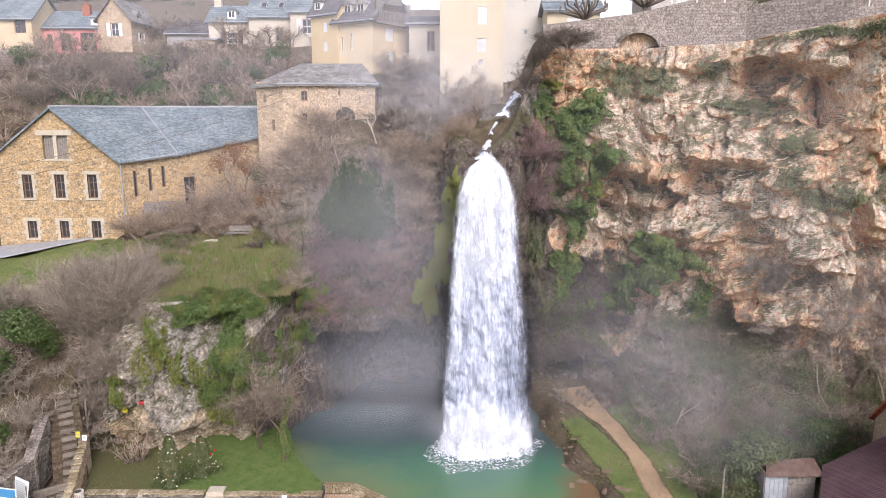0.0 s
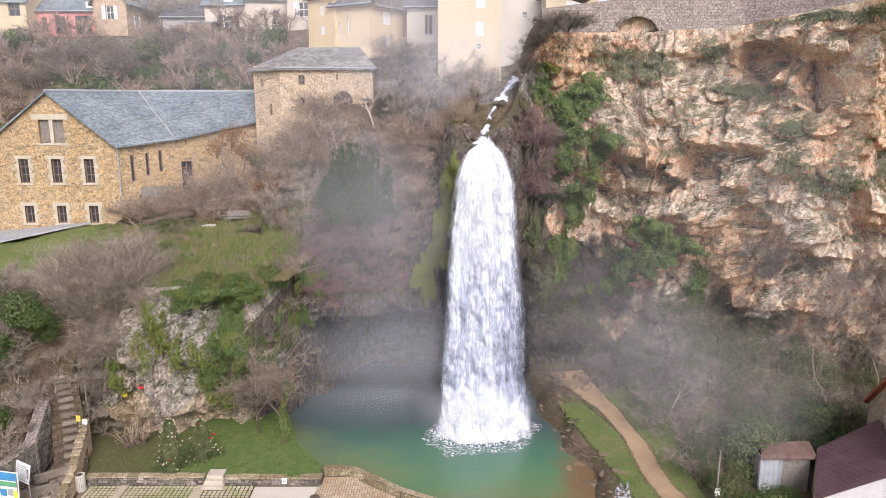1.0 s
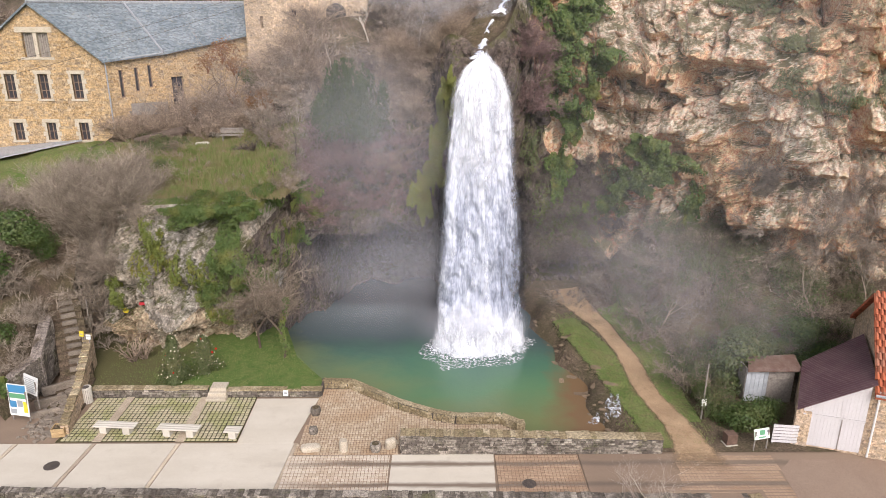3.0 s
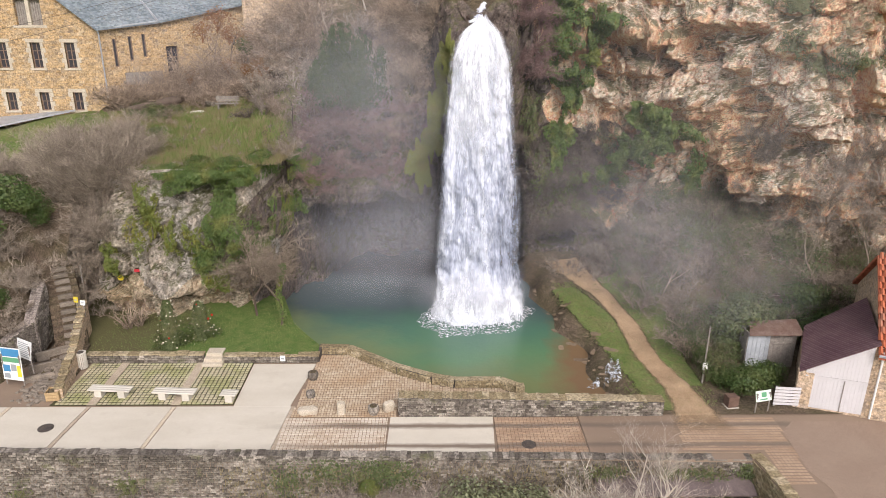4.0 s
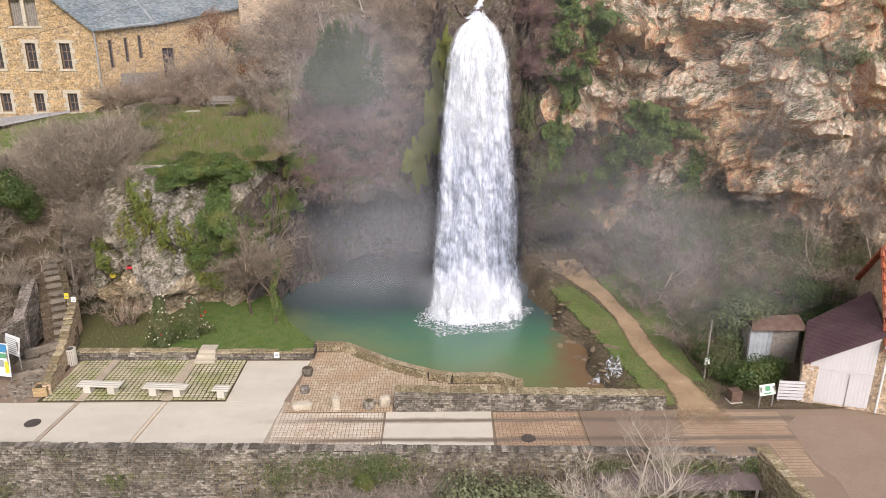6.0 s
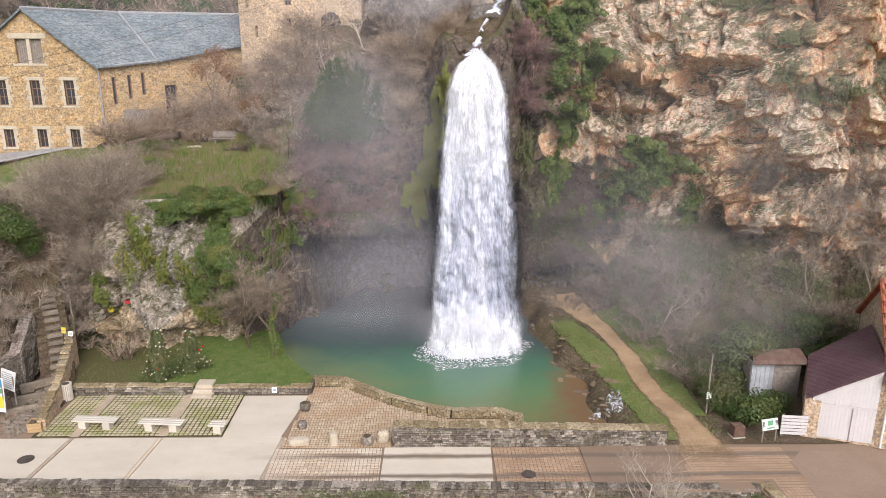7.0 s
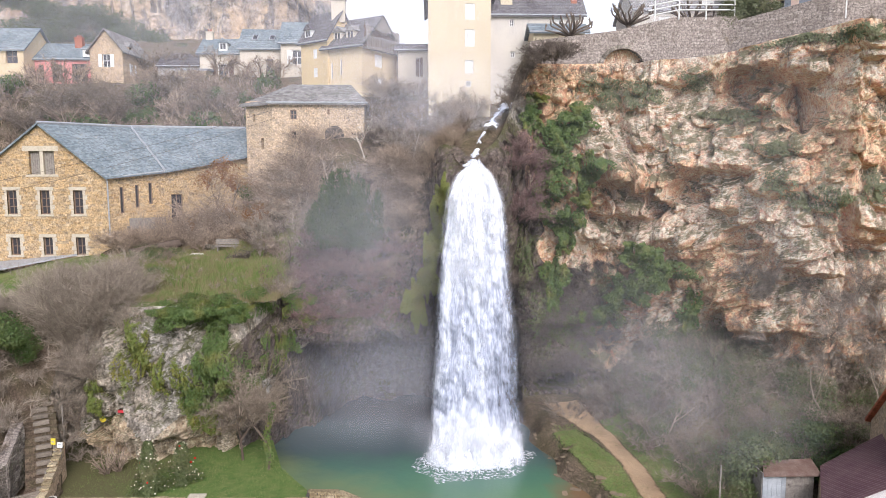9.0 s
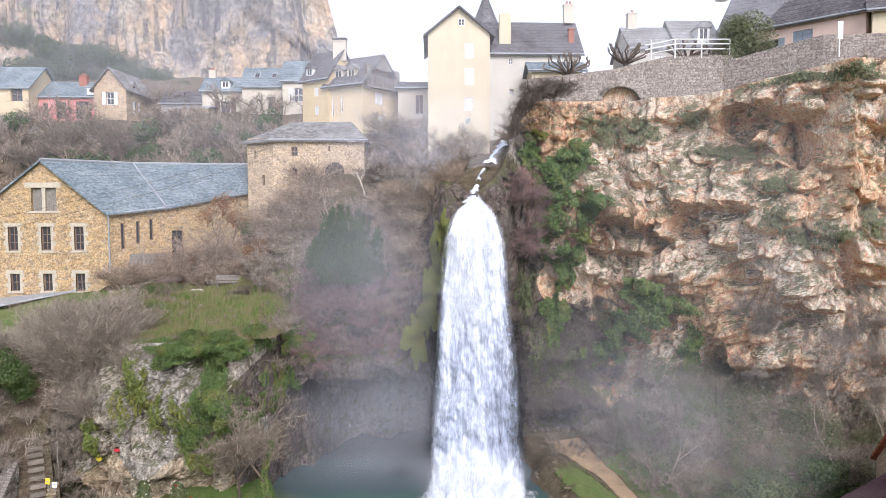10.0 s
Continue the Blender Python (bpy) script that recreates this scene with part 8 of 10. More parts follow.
def planter(x, y, rz):
    e = empty("planter_box", x, y, 0, rz)
    wood = speckled("tan_planter_wood", (0.42, 0.30, 0.16), (0.34, 0.23, 0.12), 4.0, 40.0, per_object=0.25)
    for k in range(3):
        z = 0.02 + 0.155 * k
        for x0, x1, y0, y1 in ((-0.3, 0.3, -0.3, -0.265), (-0.3, 0.3, 0.265, 0.3), (-0.3, -0.265, -0.265, 0.265), (0.265, 0.3, -0.265, 0.265)):
            part("board", Build().box(x0, x1, y0, y1, z, z + 0.145, None, 0.006), wood, e)
    part("soil", Build().box(-0.26, 0.26, -0.26, 0.26, 0.0, 0.40), M["scrub_soil"], e, "dark soil")
    return tagged(e, "small tan wooden planter box with bare soil", "planter")


planter(-18.35, 29.25, 8)


def info_panel(name, x, y, z, rz, w, h, legs, tilt, colour, blocks, label):
    e = empty(name, x, y, z, rz)
    m = pose(0, 0, legs, -tilt)
    part("panel", Build().box(-w / 2, w / 2, -0.02, 0.02, 0, h, m, 0.005), colour, e)
    for s in ((-w / 2 + 0.06, w / 2 - 0.06) if w > 0.7 else (0,)):
        part("post", Build().tube([(s, 0.05, 0), (s, 0.05, legs + h * 0.8)], 0.035, 6), M["wood_grey"], e)
    for x0, x1, z0, z1, c in blocks:
        part("print", Build().box(x0, x1, -0.028, -0.0215, z0, z1, m), c, e)
    return tagged(e, label, "sign")


blue = Mat("print_blue", 0.4).color((0.05, 0.22, 0.42)).m
pgreen = Mat("print_green", 0.4).color((0.10, 0.30, 0.16)).m
pgrey = Mat("print_grey", 0.4).color((0.30, 0.32, 0.33)).m
pyel = Mat("print_yellow", 0.4).color((0.70, 0.55, 0.05)).m
pwhite = speckled("sign_white", (0.78, 0.78, 0.76), (0.70, 0.70, 0.68), 4.0, 40.0, 0.4)
lines = [(-0.5 + 0.03 * (i % 3), 0.45 - 0.1 * (i % 2), 0.1 + 0.095 * i, 0.14 + 0.095 * i, pgrey) for i in range(8)]
info_panel("info_board", -20.75, 31.3, 0.3, -30, 1.15, 0.95, 0.75, 12, pwhite, lines, "white notice board with grey printed lines by the steps")
info_panel("map_board", -20.8, 30.3, 0.1, -12, 1.1, 1.7, 0.3, 4, pwhite, [(-0.5, 0.5, 1.25, 1.66, blue), (-0.5, 0.5, 0.95, 1.2, pgreen), (-0.48, -0.1, 0.45, 0.8, blue), (-0.05, 0.25, 0.5, 0.85, pgrey), (0.28, 0.5, 0.2, 0.8, pyel), (-0.48, -0.15, 0.1, 0.35, pgrey)], "tall tourist board with blue and green printed panels")
info_panel("path_sign", 15.15, 27.75, 0, 14, 0.82, 0.5, 0.62, 18, Mat("pale_green_panel", 0.5).color((0.62, 0.72, 0.60)).m, [(-0.12, 0.15, 0.2, 0.42, pgreen), (-0.36, -0.26, 0.3, 0.36, pgrey), (-0.36, -0.26, 0.18, 0.24, pgrey), (-0.2, 0.2, 0.06, 0.12, pgreen), (0.26, 0.36, 0.3, 0.4, pgrey)], "pale green information panel beside the path")
info_panel("yellow_sign", -19.62, 34.9, 1.75, -10, 0.25, 0.32, 0.75, 5, pyel, [(-0.08, 0.08, 0.12, 0.18, pgrey)], "small yellow warning sign beside the steps")
info_panel("white_sign", -19.25, 34.85, 1.65, -6, 0.26, 0.28, 0.7, 5, pwhite, [(-0.09, 0.09, 0.08, 0.11, pgrey), (-0.09, 0.09, 0.16, 0.19, pgrey)], "small white notice beside the steps")
info_panel("lawn_notice", -8.1, 32.55, 0.0, 0, 0.26, 0.3, 0.15, 8, pwhite, [(-0.08, 0.08, 0.1, 0.2, pgrey)], "small white notice in front of the lawn wall")


dy = face(-18.4, 2.75) - 0.06
disc = empty("round_sign", -18.4, dy - 0.3, 2.75)
part("plate", Build().tube([(0, 0.0, 0), (0, 0.03, 0)], 0.17, 18), pyel, disc)
part("bracket", Build().box(-0.02, 0.02, 0.032, 0.7, -0.02, 0.02), M["zinc"], disc)
tagged(disc, "round yellow sign fixed to the rock", "sign")
dy = face(-17.3, 3.2) - 0.1
rbox = empty("flower_box", -17.3, dy, 3.15)
part("box", Build().box(-0.2, 0.2, -0.1, 0.35, 0.0, 0.18, None, 0.02), Mat("red_paint", 0.5).color((0.50, 0.04, 0.05)).m, rbox)
part("soil", Build().box(-0.17, 0.17, -0.07, 0.32, 0.181, 0.19), M["scrub_soil"], rbox)
tagged(rbox, "small red box on the rock ledge", "box")


def stone_block(name, x, y, z, sx, sy, sz, rz, mat, label, category, seed, rot=0):
    """A rough, knocked-about stone."""
    bm = bmesh.new()
    bmesh.ops.create_icosphere(bm, subdivisions=2, radius=1.0)
    for v in bm.verts:
        c = v.co
        p = Vector((abs(c.x) ** 0.6 * (1 if c.x > 0 else -1), abs(c.y) ** 0.6 * (1 if c.y > 0 else -1), abs(c.z) ** 0.6 * (1 if c.z > 0 else -1)))
        n = noise.noise(p * 1.6 + Vector((seed * 3.1, 0, 0)))
        v.co = Vector((p.x * sx, p.y * sy, p.z * sz)) * (1 + 0.16 * n)
    me = bpy.data.meshes.new(name)
    bm.to_mesh(me)
    bm.free()
    me.materials.append(mat)
    ob = new(name, me)
    ob.matrix_world = pose(x, y, z + sz * 0.75, rot, 0, rz)
    return tagged(ob, label, category)


stone_block("stone_trough", -6.0, 27.9, 0, 0.5, 0.26, 0.16, 4, M["pale_stone"], "low worn stone block at the edge of the square", "stone", 2)
stone_block("boulder_stone", -6.1, 29.3, 0, 0.22, 0.22, 0.2, 20, M["stone_piece"], "dark rounded stone on the square", "stone", 3)
stone_block("boulder_stone", -2.25, 28.0, 0, 0.28, 0.18, 0.34, 25, M["pale_stone"], "leaning broken stone beside the wall", "stone", 7, 18)


def column_drum(x, y, r_, h):
    e = empty("column_stump", x, y, 0)
    n = 14
    part("shaft", Build().tube([(0, 0, 0), (0, 0, 0.06), (0, 0, h - 0.06), (0.01, 0, h)], [r_ * 1.04, r_, r_ * 0.96, r_ * 0.86], n), M["pale_stone"], e)
    return tagged(e, "short pale stone column stump at the lane edge", "stone stump")


column_drum(-4.45, 27.85, 0.2, 0.58)


def millstone_pot(x, y):
    e = empty("stone_pot", x, y, 0)
    part("bowl", Build().tube([(0, 0, 0), (0, 0, 0.22), (0, 0, 0.4), (0, 0, 0.42)], [0.2, 0.27, 0.25, 0.2], 12), M["stone_piece"], e)
    part("soil", Build().tube([(0, 0, 0.41), (0, 0, 0.44)], 0.17, 10), M["scrub_soil"], e, "dark soil")
    return tagged(e, "dark round stone pot on the square", "pot")


millstone_pot(-2.95, 27.8)
millstone_pot(-6.25, 30.95)


def manhole(x, y, r_, square=False):
    e = empty("drain_cover" if square else "manhole_cover", x, y, 0.02)
    iron = speckled("cast_iron", (0.10, 0.085, 0.075), (0.16, 0.13, 0.11), 6.0, 50.0, 0.6, 0.5, 0.01, 0.4, 0.6)
    if square:
        part("frame", Build().box(-r_, r_, -r_, r_, -0.02, 0.006), iron, e)
        for k in range(6):
            part("bar", Build().box(-r_ * 0.9, r_ * 0.9, -r_ * 0.85 + k * r_ * 0.31, -r_ * 0.85 + k * r_ * 0.31 + 0.05, 0.006, 0.025), iron, e)
    else:
        part("rim", Build().tube([(0, 0, -0.015), (0, 0, 0.006)], r_, 24), iron, e)
        part("lid", Build().tube([(0, 0, 0.0), (0, 0, 0.014)], r_ * 0.88, 24), iron, e)
    return tagged(e, "cast-iron street drain grate" if square else "round cast-iron manhole cover in the lane", "drain" if square else "manhole")


manhole(-17.5, 26.75, 0.34)
manhole(3.95, 25.35, 0.31)
manhole(14.9, 20.75, 0.3, True)

# steps beside the outcrop, with edging and a side wall
stairs = empty("stairway")
stairs.matrix_world = Matrix.Identity(4)
structure(stairs, "worn earth and stone steps climbing beside the outcrop", "stairs")
M["step_stone"] = speckled("worn_step_stone", (0.155, 0.13, 0.105), (0.235, 0.195, 0.155), 3.0, 25.0, 0.9, 0.6, 0.02, per_object=0.3)
way = [(-19.1, 30.6, 0.1), (-19.3, 32.6, 0.3), (-19.46, 33.6, 0.85), (-19.95, 34.6, 1.55), (-20.4, 35.4, 2.3), (-20.9, 36.2, 3.1), (-21.3, 36.8, 3.8)]
N = 16
for i in range(N):
    s = i / (N - 1) * (len(way) - 1)
    k = min(int(s), len(way) - 2)
    p = Vector(way[k]).lerp(Vector(way[k + 1]), s - k)
    d = (Vector(way[k + 1]) - Vector(way[k]))
    a = math.degrees(math.atan2(d.y, d.x)) - 90
    w = 0.37 if i > 4 else 0.46
    m = pose(p.x, p.y, p.z, 0, 0, a + R.uniform(-3, 3))
    part("step", Build().box(-w, w, -0.16, 0.06, -0.2, 0.02, m, 0.02), M["step_stone"], stairs)
    part("tread_earth", Build().box(-w - 0.5, w + 0.35, -0.05, 0.5, -0.8, -0.06, m), M["scrub_soil"], stairs)
fl = long_wall("wall_steps", [(-18.1, 29.2, -0.1, 0.5), (-18.75, 32.3, -0.1, 1.15), (-19.25, 34.2, 0.1, 1.7), (-19.6, 35.6, 0.3, 2.3)], 0.36, M["house_stone"], "sloping rubble wall beside the steps")
cap_run(fl, (-18.1, 29.2), (-18.75, 32.3), 0.5, 1.15, 0.42, 0.1, 71, M["moss_stone"], (0.3, 0.6))
cap_run(fl, (-18.75, 32.3), (-19.6, 35.6), 1.15, 2.3, 0.42, 0.1, 72, M["moss_stone"], (0.3, 0.6))
long_wall("wall_west", [(-24.8, 31.0, -0.1, 1.3), (-22.2, 31.9, -0.1, 1.6), (-21.3, 33.2, 0.0, 2.2), (-21.7, 35.4, 0.8, 3.5)], 0.6, M["grey_stone"], "tall grey rubble wall beside the steps")
ww = empty("wall_bank")
ww.matrix_world = Matrix.Identity(4)
structure(ww, "rubble facing of the wall beside the steps", "wall")
stone_run(ww, (-24.72, 30.68), (-22.0, 31.62), 0.0, 1.6, 0.06, 0.14, (0.14, 0.4), 81, 200, lambda p: 1.3 + 0.115 * (p.x + 24.8))
stone_run(ww, (-21.96, 31.7), (-21.02, 33.12), 0.0, 2.2, 0.06, 0.14, (0.14, 0.4), 82, 200, lambda p: 1.6 + 0.63 * (p.x + 22.0))
stone_run(ww, (-20.99, 33.2), (-21.38, 35.4), 0.3, 3.5, 0.06, 0.14, (0.14, 0.4), 83, 200, lambda p: 2.2 + 0.58 * (p.y - 33.2))
rub = Build()
for k in range(260):
    t = R.random()
    x, y = -19.3 - 0.5 * t + R.gauss(0, 0.42), 29.0 + 4.6 * t + R.gauss(0, 0.25)
    w, z = R.uniform(0.03, 0.11), 0.0 + 0.5 * max(0.0, t - 0.35)
    a = R.uniform(0, 3.1)
    rub.box(-w * 1.4, w * 1.4, -w, w, -0.15, w * 0.8, pose(x, y, z, R.uniform(-14, 14), R.uniform(-14, 14), math.degrees(a)), w * 0.35)
tagged(part("path_rubble", rub, M["step_stone"]), "loose stones on the way to the steps", "rubble", kind="stuff")
for k, (x, y, z, l) in enumerate(((-20.0, 31.0, 0.05, 0.7), (-20.15, 31.9, 0.25, 0.75), (-20.2, 32.9, 0.5, 0.8))):
    part("edging_stone", Build().box(-l, l, -0.1, 0.1, -0.3, 0.22, pose(x, y, z, 0, 0, 25 + 6 * k), 0.03), M["step_stone"], stairs)
for x, y, z in ((-19.4, 33.6, 0.8), (-19.55, 35.0, 1.7), (-20.2, 37.0, 3.0)):
    rp = empty("rail_post", x, y, z - 0.2)
    part("post", Build().tube([(0, 0, 0), (0.03, 0, 1.05)], 0.035, 6), M["wood_grey"], rp)
    tagged(rp, "short grey wooden post beside the steps", "post", "posts beside the steps")


plant_out("stair_shrub", browns, M["twig_bush"], [(-20.6, 37.6, 3.0), (-20.0, 36.6, 1.6), (-19.6, 37.4, 0.5, 0.7), (-20.2, 38.6, 1.0), (-22.2, 34.4, 3.4), (-22.4, 33.0, 2.6), (-22.8, 36.0, 4.6), (-22.0, 37.6, 4.8), (-23.6, 31.6, 2.3), (-25.0, 32.0, 2.2), (-21.8, 32.4, 1.9, 0.6), (-21.6, 33.6, 2.6, 0.7), (-21.9, 34.6, 3.4, 0.8), (-22.8, 31.8, 1.6, 0.7), (-23.9, 32.6, 2.4), (-19.0, 38.2, 0.4, 0.6), (-20.6, 37.9, 4.0, 1.2), (-20.9, 38.3, 3.0, 1.3), (-20.1, 38.2, 2.2, 1.2), (-21.3, 38.6, 4.4, 1.2), (-19.8, 38.0, 3.4, 0.9)], "leafless shrub crowding the steps", "shrub", "shrubs beside the steps", 52, (0.8, 1.2), 15)
wi = Build()
for k in range(2600):
    t = R.random()
    p = Vector((-24.5, 30.65, 0)).lerp(Vector((-21.9, 31.55, 0)), t)
    add_leaf(wi, R, p + Vector((0, -0.05 - 0.25 * R.random(), 1.95 - 1.1 * R.random() ** 2 * (0.6 + 0.5 * math.sin(9 * t)))), Vector((0, -1, 0.3)), 0.09, 0.4)
tagged(part("wall_ivy", wi, M["ivy"]), "ivy over the top of the grey wall", "ivy", kind="stuff")


# decorated shrubs on the lawn
def decorated_fir(x, y, h, w, seed, count):
    e = empty("decorated_tree", x, y, 0.42)
    r = random.Random(seed)
    b = Build()
    for k in range(count):
        t = r.random() ** 1.3
        a = r.uniform(0, 6.28)
        rad = w * (1 - 0.75 * t) * (0.25 + 0.75 * r.random()) * (0.85 + 0.25 * math.sin(9 * t + 2 * a) + 0.25 * math.sin(4 * a + 5 * t))
        add_leaf(b, r, Vector((rad * math.cos(a), rad * math.sin(a), 0.1 + h * t)), Vector((math.cos(a), math.sin(a), 0.2)), 0.06, 0.4)
    part("crown", b, M["bush_leaf"], e)
    part("trunk", Build().tube([(0, 0, -0.05), (0, 0, h * 0.9)], [0.05, 0.015], 6), M["bark"], e)
    me = Build()
    ball = bpy.data.meshes.new("bauble")
    bm = bmesh.new()
    bmesh.ops.create_icosphere(bm, subdivisions=1, radius=0.03)
    bm.to_mesh(ball)
    bm.free()
    ball.materials.append(bauble)
    ball2 = ball.copy()
    ball2.materials.clear()
    ball2.materials.append(bauble_red)
    for k in range(60):
        t = r.random()
        rad = w * (1 - 0.7 * t) * (0.55 + 0.6 * r.random())
        a = r.uniform(0, 6.28)
        ob = new("bauble", ball2 if k % 15 == 0 else ball)
        ob.parent = e
        ob.matrix_basis = Matrix.Translation((rad * math.cos(a), rad * math.sin(a), 0.15 + h * t)) @ Matrix.Scale(r.uniform(0.7, 1.5) * (1.7 if k % 15 == 0 else 1), 4)
    for k in range(26):
        a, t = r.uniform(0, 6.28), r.random()
        rad = w * (1 - 0.7 * t)
        V, F = [], []
        spike(V, F, Vector((0, 0, 0.3 + h * t * 0.7)), Vector((rad * 1.25 * math.cos(a), rad * 1.25 * math.sin(a), 0.5 + h * t)), 0.012)
        part("twig", Build().add(V, F), M["twig_brown"], e)
    return tagged(e, "small dark tree hung with white and red baubles", "tree", "decorated trees")


bauble = Mat("cream_bauble", 0.25, 0.0, 0.5).color((0.80, 0.74, 0.58)).m
bauble_red = Mat("red_bauble", 0.25, 0.0, 0.5).color((0.60, 0.03, 0.02)).m
decorated_fir(-14.25, 33.65, 2.6, 0.85, 1, 8500)
decorated_fir(-12.95, 34.7, 2.1, 0.95, 2, 5200)
tangle = [bare_shrub_mesh(91, 16, 1.5, 0.9, 4, 0.2, 2.2)]
plant_out("leaning_shrub", tangle, M["twig_brown"], [(-17.5, 36.0, 0.35), (-17.0, 36.3, 0.35, 0.9)], "brown leafless shrub of bent stems on the lawn", "shrub", "bent shrubs on the lawn", 3, (1.1, 1.25), 8)


# trees with trunks
def bare_tree(name, x, y, z, h, spread, seed, mat, label, levels=4, lean=(0, 0), r0=0.12, ivy=0, kids=3, up=0.5):
    e = empty(name, x, y, z)
    r = random.Random(seed)
    trunk, limbs = Build(), Build()
    leaves = Build()

    def grow(p, d, l, rad, level):
        n = 4
        pts, rr = [p], [rad]
        q = p
        for k in range(n):
            d = (d + Vector((r.gauss(0, 0.16), r.gauss(0, 0.16), r.gauss(0.05 * up, 0.12)))).normalized()
            q = q + d * l / n
            pts.append(q)
            rr.append(rad * (1 - 0.5 * (k + 1) / n))
        (trunk if level == 0 else limbs).tube(pts, rr, 6 if level < 2 else 4 if level < 3 else 3, False)
        if ivy and level < 1:
            for _ in range(ivy):
                t = r.random()
                i = min(int(t * n), n - 1)
                c = pts[i].lerp(pts[i + 1], t * n - i) + Vector((r.gauss(0, 0.1), r.gauss(0, 0.1), r.gauss(0, 0.1)))
                add_leaf(leaves, r, c, Vector((0, -1, 0.2)), 0.1, 0.3)
        if level >= levels:
            return
        for k in range(kids + (1 if level else 0)):
            t = 0.45 + 0.55 * (k + r.random()) / (kids + 1)
            i = min(int(t * n), n - 1)
            c = pts[i].lerp(pts[i + 1], min(t * n - i, 1))
            a = r.uniform(0, 6.28)
            side = Vector((math.cos(a), math.sin(a), 0.15 + up * r.random()))
            grow(c, (d * 0.55 + side * spread).normalized(), l * r.uniform(0.5, 0.72), rr[i + 1] * 0.62, level + 1)

    grow(Vector((0, 0, -0.3)), Vector((lean[0], lean[1], 1)).normalized(), h * 0.5, r0, 0)
    part("trunk", trunk, mat, e)
    part("crown", limbs, mat, e)
    if leaves.f:
        part("ivy", leaves, M["ivy"], e, "green ivy on the trunk")
    return tagged(e, label, "tree")


def crooked_tree(x, y, z, path, crowns, label, ivy=0, seed=1):
    """A thin crooked trunk that carries several twiggy crowns (x, y, z, size)."""
    e = empty("crooked_tree", x, y, z)
    r = random.Random(seed)
    for pts in path:
        part("trunk", Build().tube(pts, [0.085 - 0.06 * k / (len(pts) - 1) for k in range(len(pts))], 6, False), M["bark"], e)
        if ivy:
            b = Build()
            for _ in range(ivy):
                t = r.random() ** 0.8 * (len(pts) - 1.001)
                p = Vector(pts[int(t)]).lerp(Vector(pts[int(t) + 1]), t - int(t))
                add_leaf(b, r, p + Vector((r.gauss(0, 0.09), r.gauss(0, 0.09), r.gauss(0, 0.08))), Vector((0, -1, 0.2)), 0.08, 0.3)
            part("ivy", b, M["ivy"], e, "green ivy on the trunk")
            ivy = 0
    for k, (cx, cy, cz, size, tip) in enumerate(crowns):
        me = bare_shrub_mesh(300 + 10 * seed + k, 11, 1.7, 1.1, 26, 0.3, 0.9)
        me.materials.append(M["twig_thicket"])
        ob = new("crown", me)
        ob.parent = e
        ob.matrix_basis = pose(cx, cy, cz, r.uniform(-20, 20), tip, r.uniform(0, 360)) @ Matrix.Scale(size, 4)
    return tagged(e, label, "tree", "crooked trees by the pool")


crooked_tree(-8.9, 36.3, 0.3, [[(0, 0, -0.2), (0.1, 0, 0.9), (-0.1, 0.05, 1.9), (0.15, 0, 2.9), (0.3, 0, 3.9)], [(-0.05, 0, 1.7), (-0.6, 0.1, 2.4), (-1.1, 0.1, 3.0)]], [(0.1, 0, 2.6, 1.2, 0), (0.3, 0, 3.4, 1.1, 10), (-0.9, 0.1, 2.7, 1.5, -15), (-1.3, 0.1, 3.1, 1.5, -30)], "thin crooked bare tree with an ivy-wrapped trunk", 700, 1)
crooked_tree(-10.6, 37.6, 0.4, [[(0, 0, -0.2), (-0.1, 0, 1.2), (-0.3, 0.05, 2.4), (-0.2, 0, 3.6)], [(-0.1, 0, 1.2), (0.5, 0.1, 2.0), (1.0, 0.1, 2.6)]], [(-0.3, 0, 2.4, 1.6, -10), (-0.2, 0, 3.4, 1.5, 5), (0.8, 0, 2.3, 1.4, 20), (-0.9, 0, 1.8, 1.3, -40)], "reddish bare tree beside the pool", 0, 2)
def pale_tree(x, y, z, size, seed):
    """A many-stemmed bare tree: each stem is a part, its twigs another."""
    e = empty("pale_tree", x, y, z)
    r = random.Random(seed)
    for k in range(13):
        me = bare_shrub_mesh(seed * 50 + k, 1, 3.3, 1.7, 0, 0.3, 1.15)
        me.materials.append(M["twig_pale"])
        tw = bare_shrub_mesh(seed * 50 + k, 1, 3.3, 1.7, 30, 0.3, 1.15, 1.1)
        tw.materials.append(M["twig_pale"])
        for nm, mesh in (("stem", me), ("twig_spray", tw)):
            ob = new(nm, mesh)
            ob.parent = e
            ob.matrix_basis = Matrix.Scale(size, 4)
    return tagged(e, "pale grey many-stemmed bare tree in the lower garden", "tree", "pale garden trees")


for k, (x, y, size) in enumerate(((6.0, 22.3, 0.95), (10.9, 22.2, 0.6), (4.6, 21.6, 0.75))):
    pale_tree(x, y, -2.2, size, k + 1)
bare_tree("garden_tree", 8.7, 22.6, -4.2, 7.6, 0.95, 61, M["twig_pale"], "pale bare tree rising over the lane wall", 4, (0.0, 0.05), 0.15, 0, 5, 0.7)
bare_tree("garden_tree", 7.0, 22.0, -3.4, 5.2, 1.0, 63, M["twig_pale"], "pale bare tree in the lower garden", 4, (-0.1, 0.05), 0.12, 0, 4, 0.6)
bare_tree("slope_tree", 17.3, 41.5, 3.0, 6.0, 0.6, 22, M["bark"], "slender dark bare tree below the cliff", 4, (-0.12, -0.1), 0.09, 0, 3, 0.6)
bare_tree("slope_tree", 13.4, 38.5, 1.0, 4.6, 0.5, 23, M["twig_brown"], "slender brown bare tree on the slope", 4, (0, 0), 0.06, 0, 3, 0.8)
